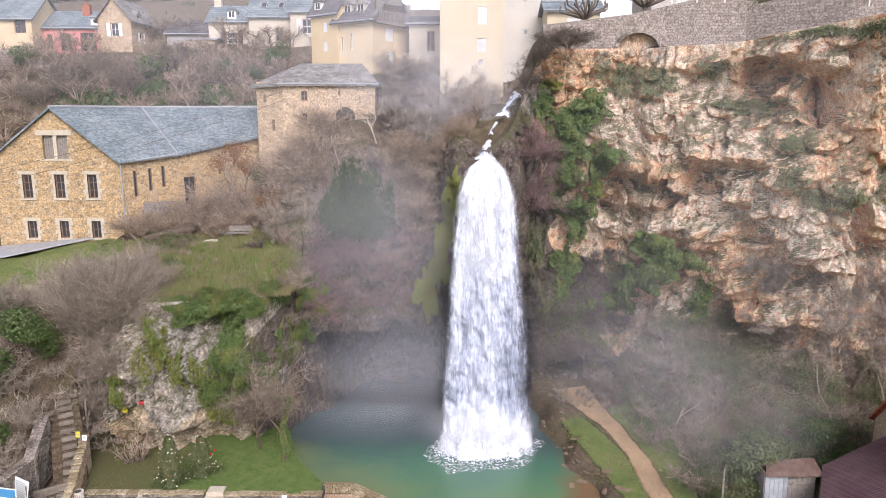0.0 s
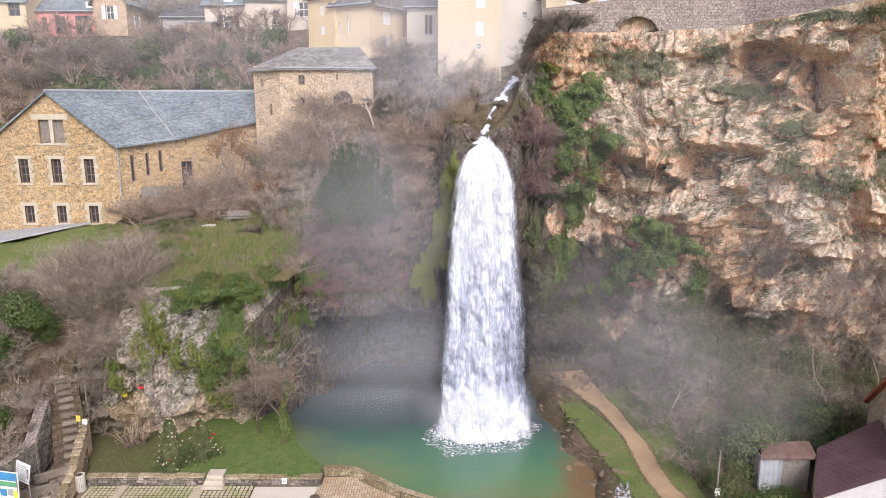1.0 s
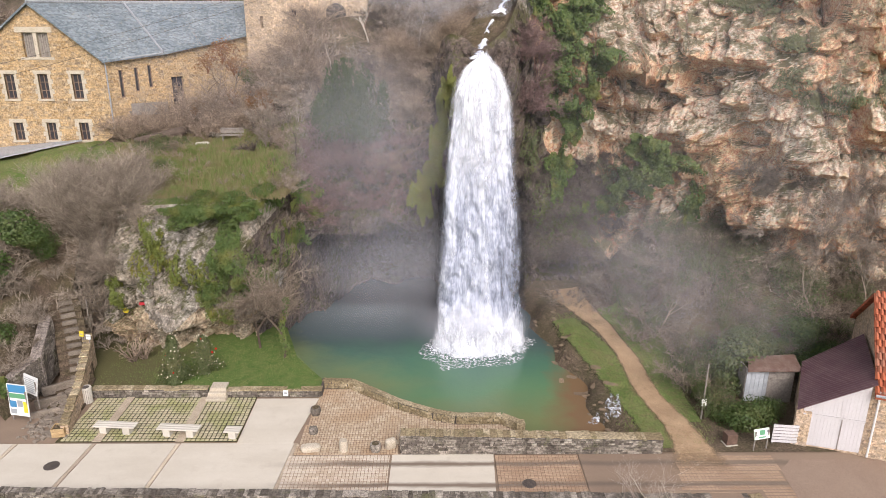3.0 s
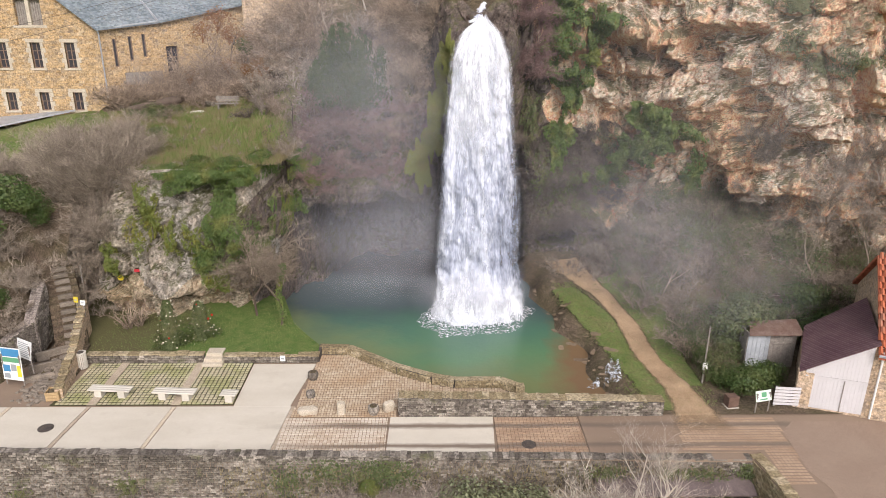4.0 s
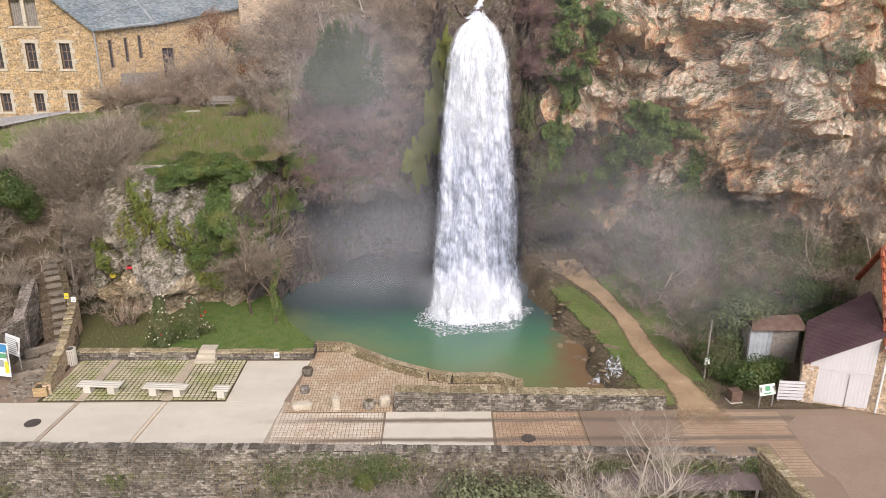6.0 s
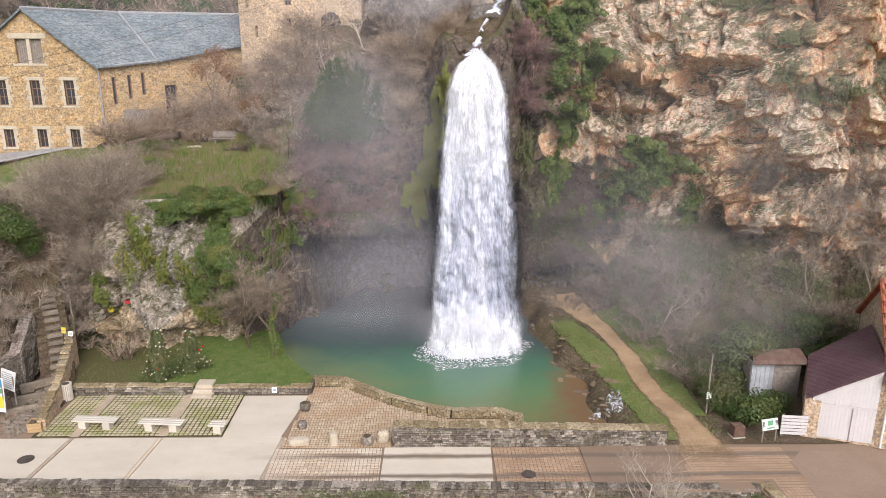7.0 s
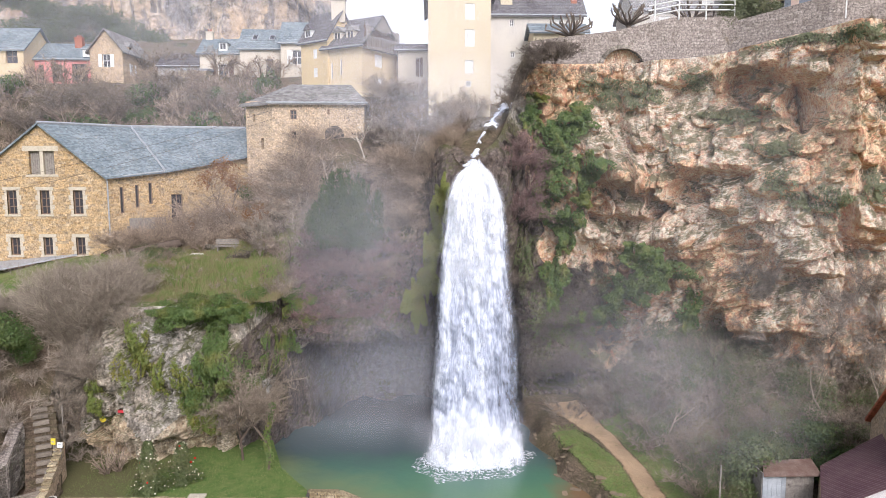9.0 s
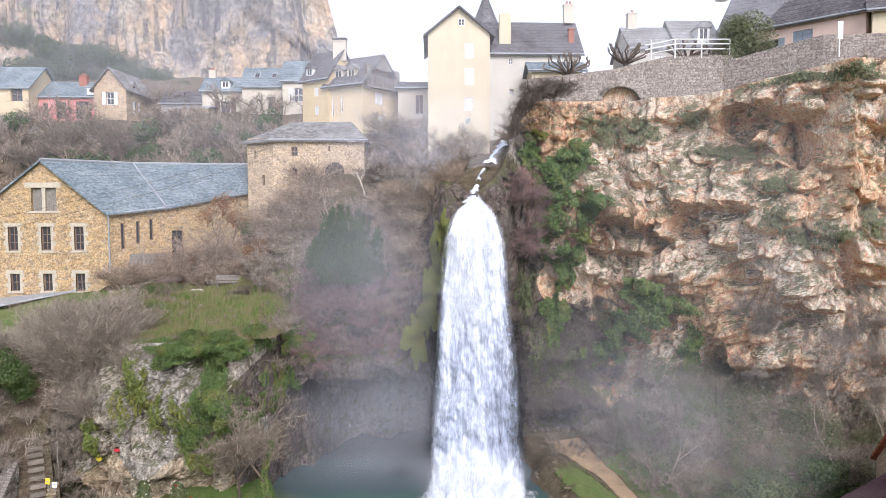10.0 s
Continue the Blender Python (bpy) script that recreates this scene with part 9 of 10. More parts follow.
bare_tree("slope_tree", 22.4, 37.5, 2.4, 7.0, 0.6, 25, M["twig_thicket"], "tall brown bare tree before the cliff", 5, (-0.1, 0), 0.06, 0, 3, 0.7)
bare_tree("slope_tree", 24.6, 36.4, 2.0, 7.5, 0.6, 27, M["twig_thicket"], "tall brown bare tree before the cliff", 5, (0.1, 0), 0.06, 0, 3, 0.7)
bare_tree("mill_tree", -21.9, 52.2, 10.2, 5.6, 0.5, 31, M["twig_grey"], "slim bare tree in front of the mill", 4, (0, 0), 0.06, 0, 3, 0.8)
bare_tree("mill_tree", -16.9, 54.6, 12.0, 6.0, 0.8, 33, M["twig_brown"], "bare brown tree beside the mill", 5, (0, 0), 0.09, 0, 3, 0.5)
bare_tree("mill_tree", -17.0, 53.6, 12.4, 6.6, 0.9, 43, M["twig_brown"], "bare brown tree before the mill wing", 5, (0.05, 0), 0.08, 0, 3, 0.5)
bare_tree("mill_tree", -15.6, 54.4, 12.8, 6.2, 0.9, 45, M["twig_thicket"], "bare brown tree before the mill wing", 5, (0.1, 0), 0.08, 0, 3, 0.5)
bare_tree("mill_tree", -18.4, 52.6, 11.6, 4.4, 0.8, 46, M["twig_brown"], "bare brown tree before the mill wing", 5, (-0.1, 0), 0.07, 0, 3, 0.5)
bare_tree("mill_tree", -14.6, 53.6, 12.0, 4.6, 0.9, 35, M["twig_brown"], "bare brown tree beside the mill", 4, (0, 0), 0.08, 0, 3, 0.5)
bare_tree("hill_tree", -5.2, 55.2, 17.0, 5.0, 0.8, 37, M["twig_pale"], "pale bare tree on the hillside", 5, (0, 0), 0.08, 0, 3, 0.5)
bare_tree("hill_tree", -7.6, 52.6, 15.0, 5.5, 0.8, 38, M["twig_grey"], "grey bare tree on the hillside", 5, (0, 0), 0.08, 0, 3, 0.5)
bare_tree("hill_tree", -1.4, 54.0, 17.0, 5.5, 0.8, 39, M["twig_grey"], "grey bare tree on the hillside", 5, (0, 0), 0.08, 0, 3, 0.5)
bare_tree("terrace_tree", -9.4, 46.2, 10.2, 4.5, 0.6, 41, M["bark"], "thin bare tree at the edge of the terrace", 4, (-0.1, 0), 0.05, 0, 3, 0.8)


# pollarded trees on the cliff-top wall
def pollard(x, y, z, seed):
    e = empty("pollarded_tree", x, y, z)
    r = random.Random(seed)
    part("trunk", Build().tube([(0, 0, -0.3), (0.02, 0, 0.7), (0, 0, 0.95)], [0.2, 0.15, 0.2], 8), M["twig_dark"], e)
    for k in range(17):
        a = 6.28 * k / 17 + r.uniform(-0.25, 0.25)
        w = r.uniform(0.7, 1.9)
        q = Vector((w * math.cos(a), 0.8 * w * math.sin(a), 2.15 - 0.25 * w + 0.4 * r.random()))
        b = Build().tube([(0, 0, 0.85), (q.x * 0.45 + r.gauss(0, 0.1), q.y * 0.5, 1.15 + 0.2 * r.random()), (q.x * 0.9 + r.gauss(0, 0.12), q.y * 0.95, q.z - 0.35), q], [0.09, 0.08, 0.06, 0.085], 5)
        for j in range(5):
            d = Vector((r.gauss(0, 0.6), r.gauss(0, 0.6), 0.8)).normalized()
            spike(b.v, b.f, q, q + d * r.uniform(0.1, 0.25), 0.045)
        part("limb", b, M["twig_dark"], e)
    return tagged(e, "dark pollarded tree on the cliff-top terrace", "tree", "pollarded trees")


for k, (x, y, z) in enumerate(((10.1, 51.8, 25.3), (14.3, 51.8, 26.1), (19.0, 52.2, 26.4))):
    pollard(x, y, z, k)
rail = empty("terrace_railing")
rail.matrix_world = Matrix.Identity(4)
for x, z in ((15.6, 27.1), (17.3, 27.2), (19.2, 27.2), (21.2, 27.2)):
    part("post", Build().tube([(x, 49.9, z - 0.2), (x, 49.9, z + 1.15)], 0.05, 6), M["frame_white"], rail)
for dz in (0.45, 0.8, 1.12):
    part("rail", Build().tube([(15.2, 50.0, 26.8 + dz), (17.3, 49.9, 27.2 + dz), (21.2, 49.85, 27.2 + dz)], 0.045, 6), M["frame_white"], rail)
tagged(rail, "white metal railing on the cliff-top terrace", "railing")
cb = [leafy_shrub_mesh(s, 1.2, 1.2, 1800, 0.12) for s in (61,)]
plant_out("cedar_bush", [leafy_shrub_mesh(62, 1.2, 1.2, 4500, 0.06, 0.25)], M["olive_leaf"], [(22.3, 50.6, 26.6, 1.9), (21.9, 50.4, 28.0, 1.1), (21.7, 50.2, 26.2, 1.3), (23.4, 50.4, 26.2, 1.2), (31.0, 44.9, 26.8, 0.5)], "rounded evergreen behind the plateau wall", "bush", "plateau evergreens", 4, (0.95, 1.1))
ws = empty("white_signpost", 25.6, 43.9, 26.4)
part("board", Build().box(-0.16, 0.16, -0.03, 0.03, 0.6, 1.7, None, 0.01), pwhite, ws)
part("post", Build().tube([(0, 0.05, -0.5), (0, 0.05, 1.6)], 0.04, 6), M["frame_white"], ws)
tagged(ws, "narrow white sign on the plateau wall", "sign")


# ---- sheds and the house by the lane ----
barn = empty("white_barn")
barn.matrix_world = Matrix.Identity(4)
p0, p1 = Vector((17.1, 28.15, 0)), Vector((19.55, 27.35, 0))
u = (p1 - p0).normalized()
L = (p1 - p0).length
bm_ = local(p0, u)
M["white_board"] = speckled("white_painted_boards", (0.55, 0.525, 0.53), (0.50, 0.48, 0.48), 0.9, 60.0, 0.6, 0.05, 0.002, per_object=0.05)
n = 17
for k in range(n):
    x0, x1 = L * k / n, L * (k + 1) / n
    z0, z1 = 2.02 + 1.68 * k / n, 2.02 + 1.68 * (k + 1) / n
    pts = [(x0 + 0.002, -0.05, 0.12), (x1 - 0.002, -0.05, 0.12), (x1 - 0.002, -0.05, z1), (x0 + 0.002, -0.05, z0), (x0 + 0.002, 0, 0.12), (x1 - 0.002, 0, 0.12), (x1 - 0.002, 0, z1), (x0 + 0.002, 0, z0)]
    part("board", Build().add([bm_ @ Vector(p) for p in pts], [(7, 6, 5, 4), (0, 1, 2, 3), (4, 5, 1, 0), (5, 6, 2, 1), (6, 7, 3, 2), (7, 4, 0, 3)]), M["white_board"], barn)
part("rail", Build().box(0.0, L, 0.004, 0.03, 1.72, 1.80, bm_), M["white_board"], barn)
part("door_edge", Build().box(1.62, 1.66, 0.004, 0.03, 0.12, 1.72, bm_), M["wood_grey"], barn)
part("plinth", Build().box(-0.3, L + 0.1, -0.3, -0.052, -0.1, 0.3, bm_), M["house_stone"], barn)
k = Mat("purple_brown_sheet", 0.5, 0.2, 0.4)
ridges = k.n.new("ShaderNodeTexWave")
ridges.inputs["Scale"].default_value = 1.3
k.l.new(k.scaled(1.0, -0.55, 0.0), ridges.inputs["Vector"])
k.color(k.mix(k.ramp(k.noise(0.9, 5.0, 0.7), (0.35, 0.0), (0.65, 1.0)), (0.11, 0.055, 0.065), (0.17, 0.105, 0.11))).bump(ridges.outputs["Fac"], 0.6, 0.04)
F0, F1, K1, K0 = Vector((16.75, 28.1, 1.98)), Vector((19.62, 27.15, 3.82)), Vector((21.9, 32.2, 3.9)), Vector((19.2, 32.6, 2.1))
sheet = Build()
rows = 26
for i in range(rows):
    s0, s1 = i / rows, (i + 1) / rows
    a, b_, c, d = F0.lerp(K0, s0), F1.lerp(K1, s0), F1.lerp(K1, s1), F0.lerp(K0, s1)
    sheet.slab([tuple(a), tuple(b_), tuple(b_.lerp(c, 0.5) + Vector((0, 0, 0.03))), tuple(a.lerp(d, 0.5) + Vector((0, 0, 0.03)))], 0.03)
    sheet.slab([tuple(a.lerp(d, 0.5) + Vector((0, 0, 0.03))), tuple(b_.lerp(c, 0.5) + Vector((0, 0, 0.03))), tuple(c), tuple(d)], 0.03)
part("roof", sheet, k.m, barn, "purple-brown corrugated metal roof")["kind"] = "stuff"
back = (K0 - F0)
part("side_wall", wall_mesh(Build(), (19.0, 32.3, -0.1), (-1.95, -4.15), 4.58, 2.0), M["house_stone"], barn)
part("corner_post", Build().box(-0.3, -0.02, -0.28, 0.02, 0, 1.95, bm_), M["house_stone"], barn)
part("pier", Build().box(L + 0.01, L + 0.42, -0.6, -0.01, -0.1, 3.6, bm_), M["house_stone"], barn, "rubble-stone corner pier")
tagged(barn, "white boarded barn with a sloping purple-brown metal roof", "barn")
rh = house("tiled_house", (19.85, 27.15, 0.0), (0.92, -0.40), 8.5, 9.0, 3.5, 3.0, M["house_stone"], M["tile"], [(0.55, 1.6, 0.9, 2.3), (4, 5, 0.9, 2.3)], "stone house with a bright red clay-tile roof", over=0.25, shutters=None)
part("downpipe", Build().tube([(19.75, 27.05, 3.5), (19.75, 27.05, 0.1)], 0.05, 6), M["frame_white"], rh)

# courses of clay tiles on its front slope
tl = Build()
tm = local((19.85, 27.15, 0.0), (0.92, -0.40))
for i in range(16):
    for j in range(36):
        x, y, z = -0.2 + j * 0.23 + (0.1 if i % 2 else 0), 0.22 - i * 0.295, 3.42 + i * 0.197
        tl.tube([tm @ Vector((x, y, z)), tm @ Vector((x, y - 0.34, z + 0.22))], [0.1, 0.085], 5, False)
part("tile_course", tl, island_tint("clay_tile_rows", (0.46, 0.13, 0.06), (0.36, 0.10, 0.05), (0.30, 0.16, 0.11)), rh, "rows of red clay tiles")["kind"] = "stuff"

shed = empty("tin_shed")
shed.matrix_world = Matrix.Identity(4)
tin = speckled("grey_blue_planks", (0.40, 0.42, 0.44), (0.30, 0.32, 0.34), 2.5, 40.0, 0.7, 0.3, 0.01, per_object=0.2)
for k in range(11):
    w = 2.5 / 11
    part("plank", Build().box(16.1 + w * k + 0.006, 16.1 + w * (k + 1) - 0.006, 32.0, 32.05, 0.0, 2.02), tin if k < 5 else M["wood_grey"], shed)
part("door_rail", Build().box(17.35, 18.35, 31.96, 31.995, 1.35, 1.45), M["wood_grey"], shed)
part("side_wall", Build().box(18.56, 18.62, 32.06, 32.9, 0.0, 2.0), M["wood_grey"], shed)
part("side_wall", Build().box(16.06, 16.11, 32.06, 32.9, 0.0, 2.0), M["wood_grey"], shed)
rust = speckled("rusty_sheet", (0.15, 0.085, 0.065), (0.23, 0.165, 0.135), 1.8, 30.0, 0.6, 0.3, 0.01, 0.4, 0.3)
part("roof", Build().slab([(16.0, 31.75, 1.98), (18.85, 31.75, 1.98), (18.95, 33.0, 2.3), (16.5, 33.0, 2.2)], 0.05), rust, shed, "rusty corrugated sheet roof")
tagged(shed, "small grey plank shed with a rusty sheet roof", "shed")

pb = empty("pallet_fence", 16.45, 28.2, 0, -6)
for k in range(6):
    part("slat", Build().box(-0.58, 0.58, -0.02, 0.02, 0.12 + 0.165 * k, 0.25 + 0.165 * k, None, 0.005), M["white_board"], pb)
for s in (-0.5, 0.5):
    part("batten", Build().box(s - 0.04, s + 0.04, 0.022, 0.07, 0.0, 1.1), M["wood_grey"], pb)
tagged(pb, "white slatted fence panel beside the barn", "fence")
pole = empty("service_pole", 13.3, 30.4, 0.0)
part("pole", Build().tube([(0, 0, -0.3), (0.02, 0, 3.15)], [0.05, 0.035], 7), M["wood_grey"], pole)
part("meter_box", Build().box(-0.12, 0.12, -0.14, -0.05, 0.85, 1.2, None, 0.01), pwhite, pole, "small white box")
tagged(pole, "thin grey service pole with a white box", "pole")
cr = empty("brown_crate", 13.9, 28.3, 0, 8)
part("body", Build().box(-0.26, 0.26, -0.22, 0.22, 0.05, 0.6, None, 0.02), M["dark_wood"], cr)
part("base", Build().box(-0.3, 0.3, -0.26, 0.26, 0.0, 0.05), M["kerb"], cr)
tagged(cr, "dark brown utility box on a concrete base", "box")
stone_block("clay_heap", 14.6, 33.2, -0.05, 0.7, 0.6, 0.2, 10, M["path"], "heap of orange clay under the bushes", "heap", 5)

# lower garden
gs = empty("garden_shed_roof")
gs.matrix_world = Matrix.Identity(4)
part("roof", Build().slab([(6.6, 23.35, -1.1), (13.2, 23.35, -1.1), (13.2, 24.3, -0.75), (6.6, 24.3, -0.75)], 0.06), speckled("dark_sheet", (0.10, 0.075, 0.07), (0.15, 0.115, 0.11), 2.0, 30.0, 0.6), gs, "dark metal lean-to roof")
for x in (6.8, 9.9, 13.0):
    part("post", Build().box(x - 0.06, x + 0.06, 23.4, 23.52, -2.7, -1.15), M["wood_grey"], gs)
tagged(gs, "low lean-to with a dark sheet roof", "lean-to")
for k, x in enumerate((-15.3, -11.9, -7.6, -19.4)):
    fp = empty("fence_post", x, 23.2, -2.15)
    part("post", Build().tube([(0, 0, -0.1), (-0.05, 0.02, 1.5)], 0.03, 6), M["wood_grey"], fp)
    tagged(fp, "grey leaning fence post in the lower garden", "post", "lower garden fence posts")
M["laurel_leaf"] = leaf_mat("dusty_green_leaves", (0.17, 0.19, 0.10), (0.28, 0.30, 0.18), (0.24, 0.24, 0.12))
lowm = [leafy_shrub_mesh(s, 1.2, 1.0, 2400, 0.07, 0.25) for s in (71, 72)]
plant_out("laurel_bush", lowm, M["laurel_leaf"], [(1.2, 22.9, -2.15, 1.15), (2.7, 22.7, -2.15, 1.1), (3.9, 23.0, -2.15, 1.0), (12.2, 22.2, -2.15, 0.8), (0.2, 22.0, -2.2, 0.9), (2.4, 21.6, -2.2, 1.0)], "dusty green leafy bush below the lane wall", "bush", "lower garden bushes", 5, (0.95, 1.1))
plant_out("green_bush", ev2, M["ivy"], [(12.0, 23.0, -2.15, 0.8), (12.8, 22.0, -2.15, 0.7), (-2.9, 23.8, -1.3, 0.55)], "fresh green leafy bush", "bush", "green bushes", 15, (0.9, 1.1))
plant_out("garden_scrub", greys, M["twig_grey"], [(x, y, -2.15) for x, y, z in scatter(R, 26, (-4.8, 0.4, 21.2, 23.9), lambda x, y: 0, 0.4)] + [(-10.4, 23.6, -2.15, 0.7), (-13.4, 23.9, -2.15, 0.5)], "pale grey bare scrub in the lower garden", "shrub", "lower garden scrub", 16, (0.9, 1.3))
grass_field("garden_grass", 20000, lambda r: (r.uniform(-19, -3), r.uniform(20.6, 24.1), -2.15), M["blade"], "rough grass of the lower garden", 0.03, 0.16, 64)
plant_out("wall_shrub", weeds, M["twig_thicket"], [(x, 24.05, z - 0.2) for x, y, z in scatter(R, 46, (-20, 13, 0, 3), lambda x, y: R.choice((-2.1, -2.1, -1.5, -0.9)), 0.4)], "dry brown weeds against the lane wall", "weeds", "weeds against the lane wall", 53, (0.3, 0.6), 12)
for cx, cz, rx, rz, n in ((-13.0, -1.1, 0.5, 0.5, 260), (-6.3, -0.9, 0.8, 0.8, 420), (-4.7, -0.5, 0.9, 0.7, 460), (-2.4, -0.6, 1.6, 0.8, 1700), (-17.5, -1.5, 0.5, 0.5, 160), (7.0, -0.6, 0.9, 0.4, 400), (11.0, -0.7, 1.6, 0.4, 700), (13.0, -0.8, 0.5, 0.8, 500)):
    wb = Build()
    for k in range(n):
        x, z = cx + rx * R.gauss(0, 0.5), cz + rz * R.gauss(0, 0.5)
        add_leaf(wb, R, Vector((x, 24.2 - 0.3 * R.random() ** 2, min(z, 0.35 - 0.02 * (x + 16)))), Vector((0, -1, 0.3)), 0.06, 0.4)
    tagged(part("wall_climber", wb, M["bush_leaf"]), "straggling green climber on the lane wall", "climber", kind="stuff")
fw = Build()
for z in (-0.85, -1.5):
    fw.tube([(-19.4, 23.2, z), (-15.35, 23.2, z - 0.03), (-11.95, 23.2, z), (-7.65, 23.2, z - 0.03), (-3.0, 23.25, z)], 0.005, 4, False)
tagged(part("fence_wire", fw, M["joint"]), "two strands of thin fence wire", "wire")
grass_field("wall_weeds", 2600, lambda r: (r.uniform(-9, 12), 24.2 - 0.25 * r.random(), r.uniform(-2.2, -0.2)), M["straw"], "dry weeds on the lane wall", 0.06, 0.22, 65)

# bench, white stone and log on the terrace meadow
gb = empty("park_bench", -14.5, 49.2, land(-14.5, 49.2), 4)
for k in range(4):
    part("seat_slat", Build().box(-0.8, 0.8, -0.22 + 0.12 * k, -0.13 + 0.12 * k, 0.42, 0.46), M["wood_grey"], gb)
for k in range(3):
    part("back_slat", Build().box(-0.8, 0.8, 0.24, 0.28, 0.55 + 0.13 * k, 0.65 + 0.13 * k), M["wood_grey"], gb)
for s in (-0.6, 0.6):
    part("leg", Build().box(s - 0.04, s + 0.04, -0.2, -0.12, 0, 0.42), M["wood_grey"], gb)
    part("leg", Build().box(s - 0.04, s + 0.04, 0.22, 0.29, 0, 0.95), M["wood_grey"], gb)
tagged(gb, "grey wooden park bench on the terrace meadow", "bench")
stone_block("white_stone", -16.7, 49.4, land(-16.7, 49.4), 0.5, 0.3, 0.16, 20, M["kerb"], "pale flat stone on the terrace meadow", "stone", 9)
for k in range(16):
    stone_block("rubble_stone", -16.6 + 0.2 * k + R.uniform(-0.2, 0.2), 50.6 + R.uniform(-0.3, 0.3), land(-15, 50.6) + 0.1 * (k % 3), R.uniform(0.15, 0.3), 0.2, R.uniform(0.12, 0.2), R.uniform(0, 90), M["stone_piece"], "grey stone of a tumbled garden wall", "stone", 20 + k)["group"] = "tumbled garden wall"
log = empty("pipe_log", -20.0, 50.0, land(-20.0, 50.0) + 0.35, 28)
part("trunk", Build().tube([(-1.6, 0, -0.15), (-0.5, 0, 0.0), (1.5, 0, 0.35), (1.9, 0, 0.4)], [0.26, 0.3, 0.32, 0.27], 12), M["bark"], log)
tagged(log, "dark fallen pipe lying on the meadow", "pipe")
pipe = empty("water_pipe", -13.2, 55.9, land(-13.2, 55.9) + 0.55, 22)
part("tube", Build().tube([(-1.4, 0, -0.5), (0.2, 0, 0.1), (1.5, 0, 0.5)], [0.4, 0.42, 0.42], 14), Mat("black_pipe", 0.5).color((0.035, 0.037, 0.045)).m, pipe)
tagged(pipe, "thick black water pipe on the hillside", "pipe")

def verge_place(r):
    y = r.uniform(28.2, 42.5)
    left = r.random() < 0.55
    x = (10.0 - 0.2 * max(y - 35, 0) + r.gauss(0, 0.45)) if left else (12.6 - 0.17 * max(y - 38, 0) + r.gauss(0, 0.5))
    return x, y, max(east_height(x, y), -0.4) + 0.06


grass_field("verge_tufts", 3500, verge_place, M["blade"], "rough grass beside the earth path", 0.03, 0.11, 66)
# shore stones
M["shore_stone"] = speckled("brown_shore_stone", (0.22, 0.155, 0.10), (0.15, 0.115, 0.08), 2.5, 20.0, 0.8, 0.7, 0.04, per_object=0.4)
for k in range(150):
    y = R.uniform(28.6, 43.5)
    x = 8.5 - 0.13 * max(y - 34, 0) + R.gauss(0, 0.7)
    s = R.uniform(0.04, 0.13) * (1.8 if k % 9 == 0 else 1)
    stone_block("shore_stone", x, y, max(-0.68, east_height(x, y) - 0.05), s * R.uniform(1.2, 2.4), s, s * 0.3, R.uniform(0, 180), M["shore_stone"], "wet brown stone on the pool shore", "stone", 60 + k)["group"] = "stones on the pool shore"


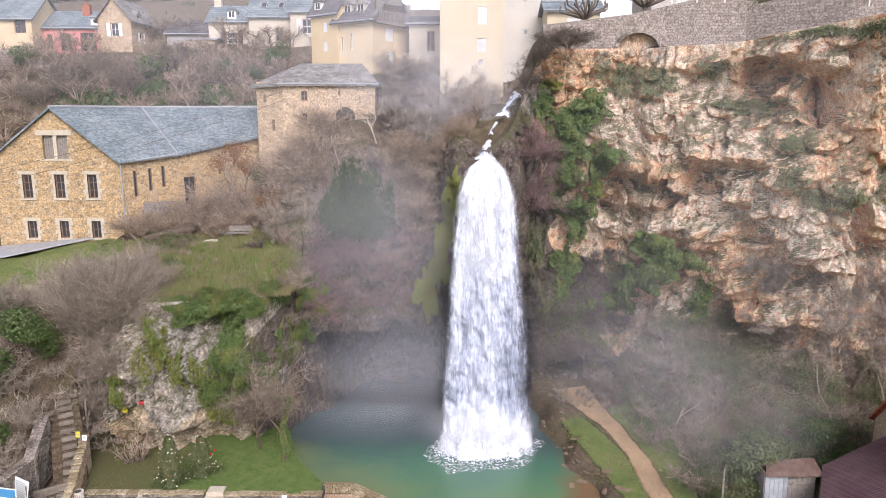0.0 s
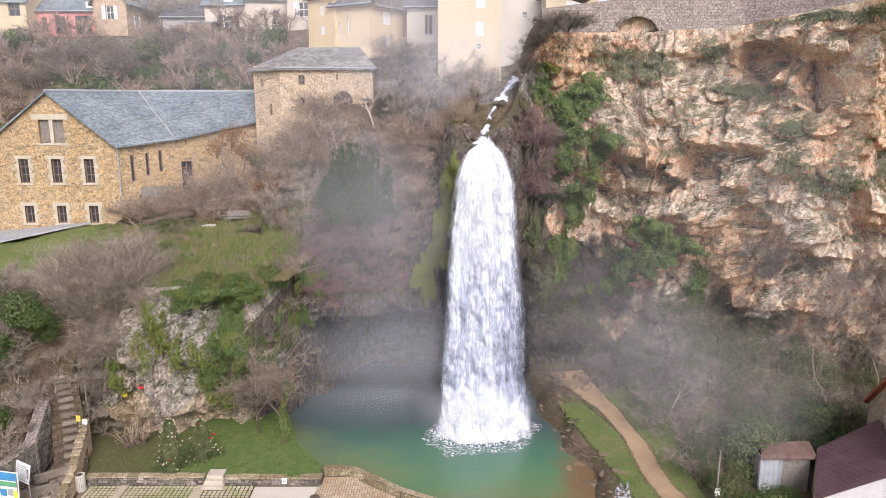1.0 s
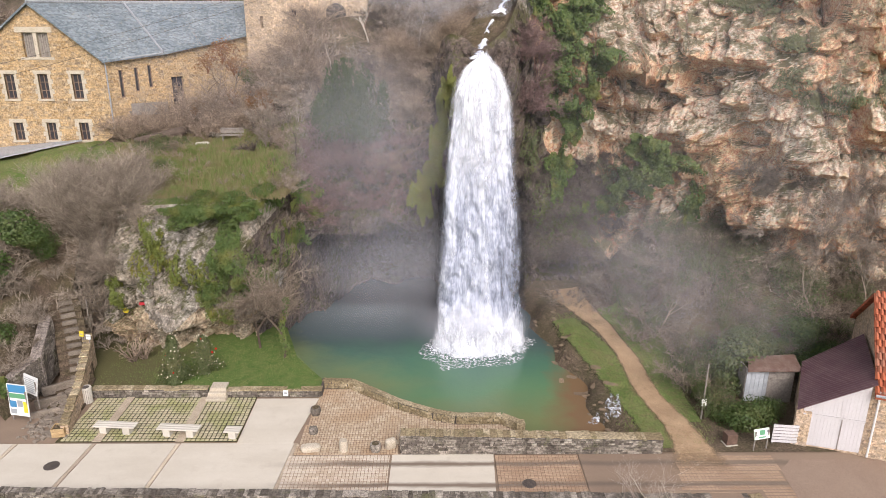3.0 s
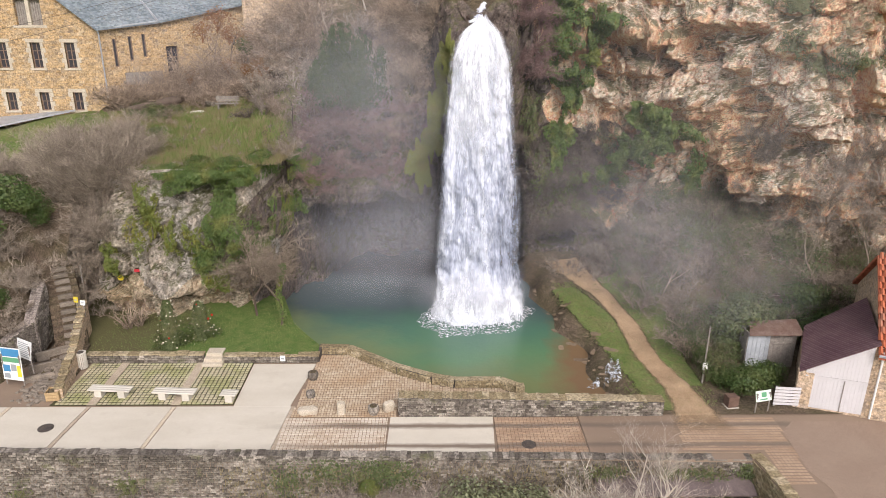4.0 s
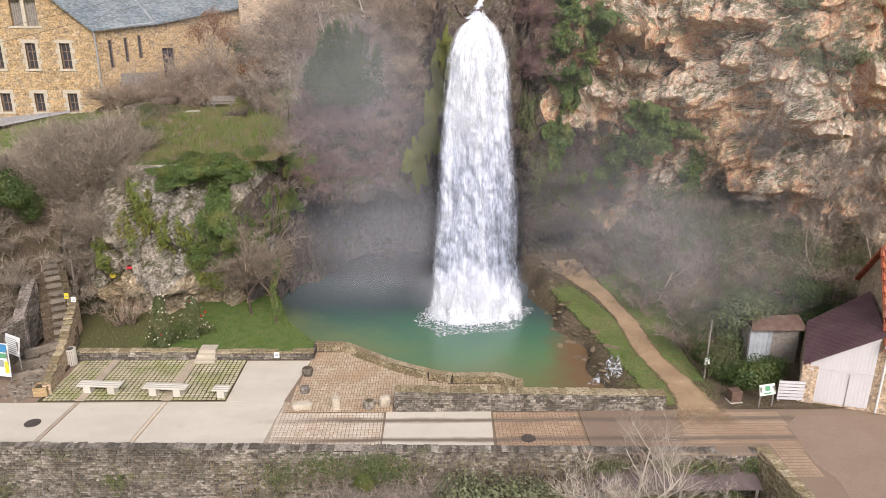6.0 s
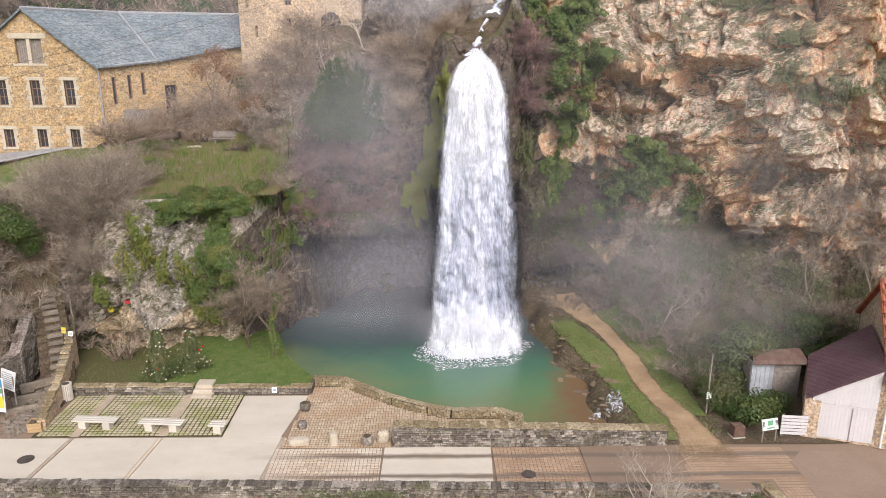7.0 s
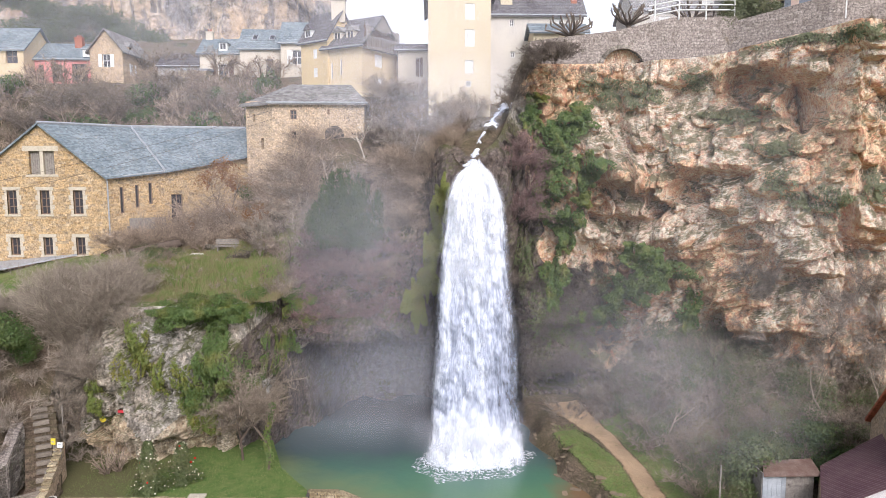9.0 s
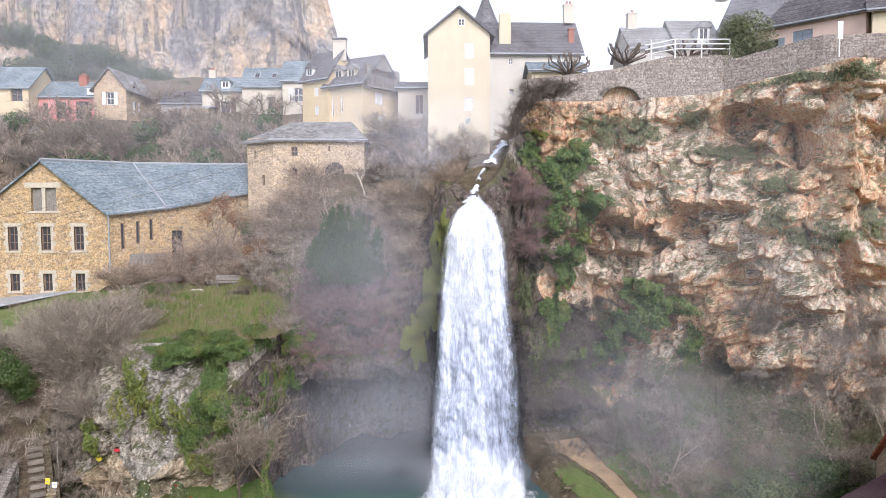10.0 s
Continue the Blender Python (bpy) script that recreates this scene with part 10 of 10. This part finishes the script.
# thin mist sheets round the fall, and haze sheets added before distant parts
def mist_haze(x, y, z, rx, rz, dense, seed, bend=0.25, rise=4.0):
    n = 22
    u = np.linspace(-1, 1, n)
    U, W = np.meshgrid(u, u)
    X, Z = x + rx * U, z + rz * W
    Y = y + bend * rx * (U * U + 0.5 * W * W) + 0.6 * fbm(X * 0.4, seed, Z * 0.4, 3, seed)
    ob = part("spray_mist", grid_mesh("spray_mist", X, Y, Z), None)
    k = Mat("spray_mist", 1.0, 0.0, 0.0)
    tc = k.n.new("ShaderNodeTexCoord")
    off = k.n.new("ShaderNodeVectorMath")
    off.operation = "SUBTRACT"
    k.l.new(tc.outputs["Generated"], off.inputs[0])
    off.inputs[1].default_value = (0.5, 0.5, 0.5)
    flat = k.scaled(2.0, 0.0, 2.0, off.outputs[0])
    ln = k.n.new("ShaderNodeVectorMath")
    ln.operation = "LENGTH"
    k.l.new(flat, ln.inputs[0])
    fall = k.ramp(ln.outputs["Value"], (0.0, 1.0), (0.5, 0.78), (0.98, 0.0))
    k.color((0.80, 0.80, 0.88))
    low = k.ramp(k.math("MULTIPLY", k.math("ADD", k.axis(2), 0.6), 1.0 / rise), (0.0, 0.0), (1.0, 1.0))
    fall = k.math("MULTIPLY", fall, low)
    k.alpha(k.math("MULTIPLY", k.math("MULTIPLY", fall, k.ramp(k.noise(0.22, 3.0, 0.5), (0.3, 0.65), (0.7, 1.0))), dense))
    ob.data.materials.append(k.m)
    return tagged(ob, "thin pale sheet standing in for mist at the fall and wider haze", "mist", kind="stuff")


mist_haze(-1.0, 41.6, 2.6, 7.0, 6.0, 0.16, 1)
mist_haze(-3.5, 46.2, 1.4, 10.0, 7.0, 0.055, 15, 0.1, 1.2)
mist_haze(-4.5, 43.0, 0.8, 9.0, 5.0, 0.035, 17, 0.05, 1.5)
mist_haze(-3.2, 40.0, 0.2, 7.5, 2.8, 0.14, 18, 0.05, 2.2)
mist_haze(-4.0, 42.8, 11.5, 6.5, 6.5, 0.11, 16)
mist_haze(-4.0, 42.5, 12.0, 8.0, 8.0, 0.05, 2)
mist_haze(2.2, 37.9, 0.9, 4.2, 2.2, 0.45, 3)
mist_haze(-5.0, 42.6, 2.6, 9.0, 5.0, 0.08, 8)
# broad sheets added to veil the right cliff and the hillside in haze
mist_haze(18.0, 37.5, 15.0, 16.0, 12.0, 0.045, 9)
mist_haze(-13.0, 50.5, 17.0, 15.0, 9.0, 0.05, 10)
mist_haze(9.5, 40.0, 5.0, 8.0, 7.0, 0.06, 4)
mist_haze(14.5, 32.2, 4.0, 7.0, 5.0, 0.075, 5)
mist_haze(12.0, 37.0, 4.5, 6.0, 5.0, 0.075, 7)
mist_haze(-1.5, 56.0, 25.0, 11.0, 10.0, 0.17, 6)
# wide haze sheet added in front of the village
mist_haze(-24.0, 66.5, 30.0, 46.0, 13.0, 0.10, 11, 0.0)
mist_haze(1.8, 46.8, 20.0, 5.0, 5.0, 0.17, 14)
# haze sheets added before the plateau houses and the far cliff
mist_haze(22.0, 52.5, 31.0, 20.0, 8.0, 0.2, 13, 0.0)
mist_haze(-50.0, 118.0, 62.0, 110.0, 50.0, 0.11, 12, 0.0)
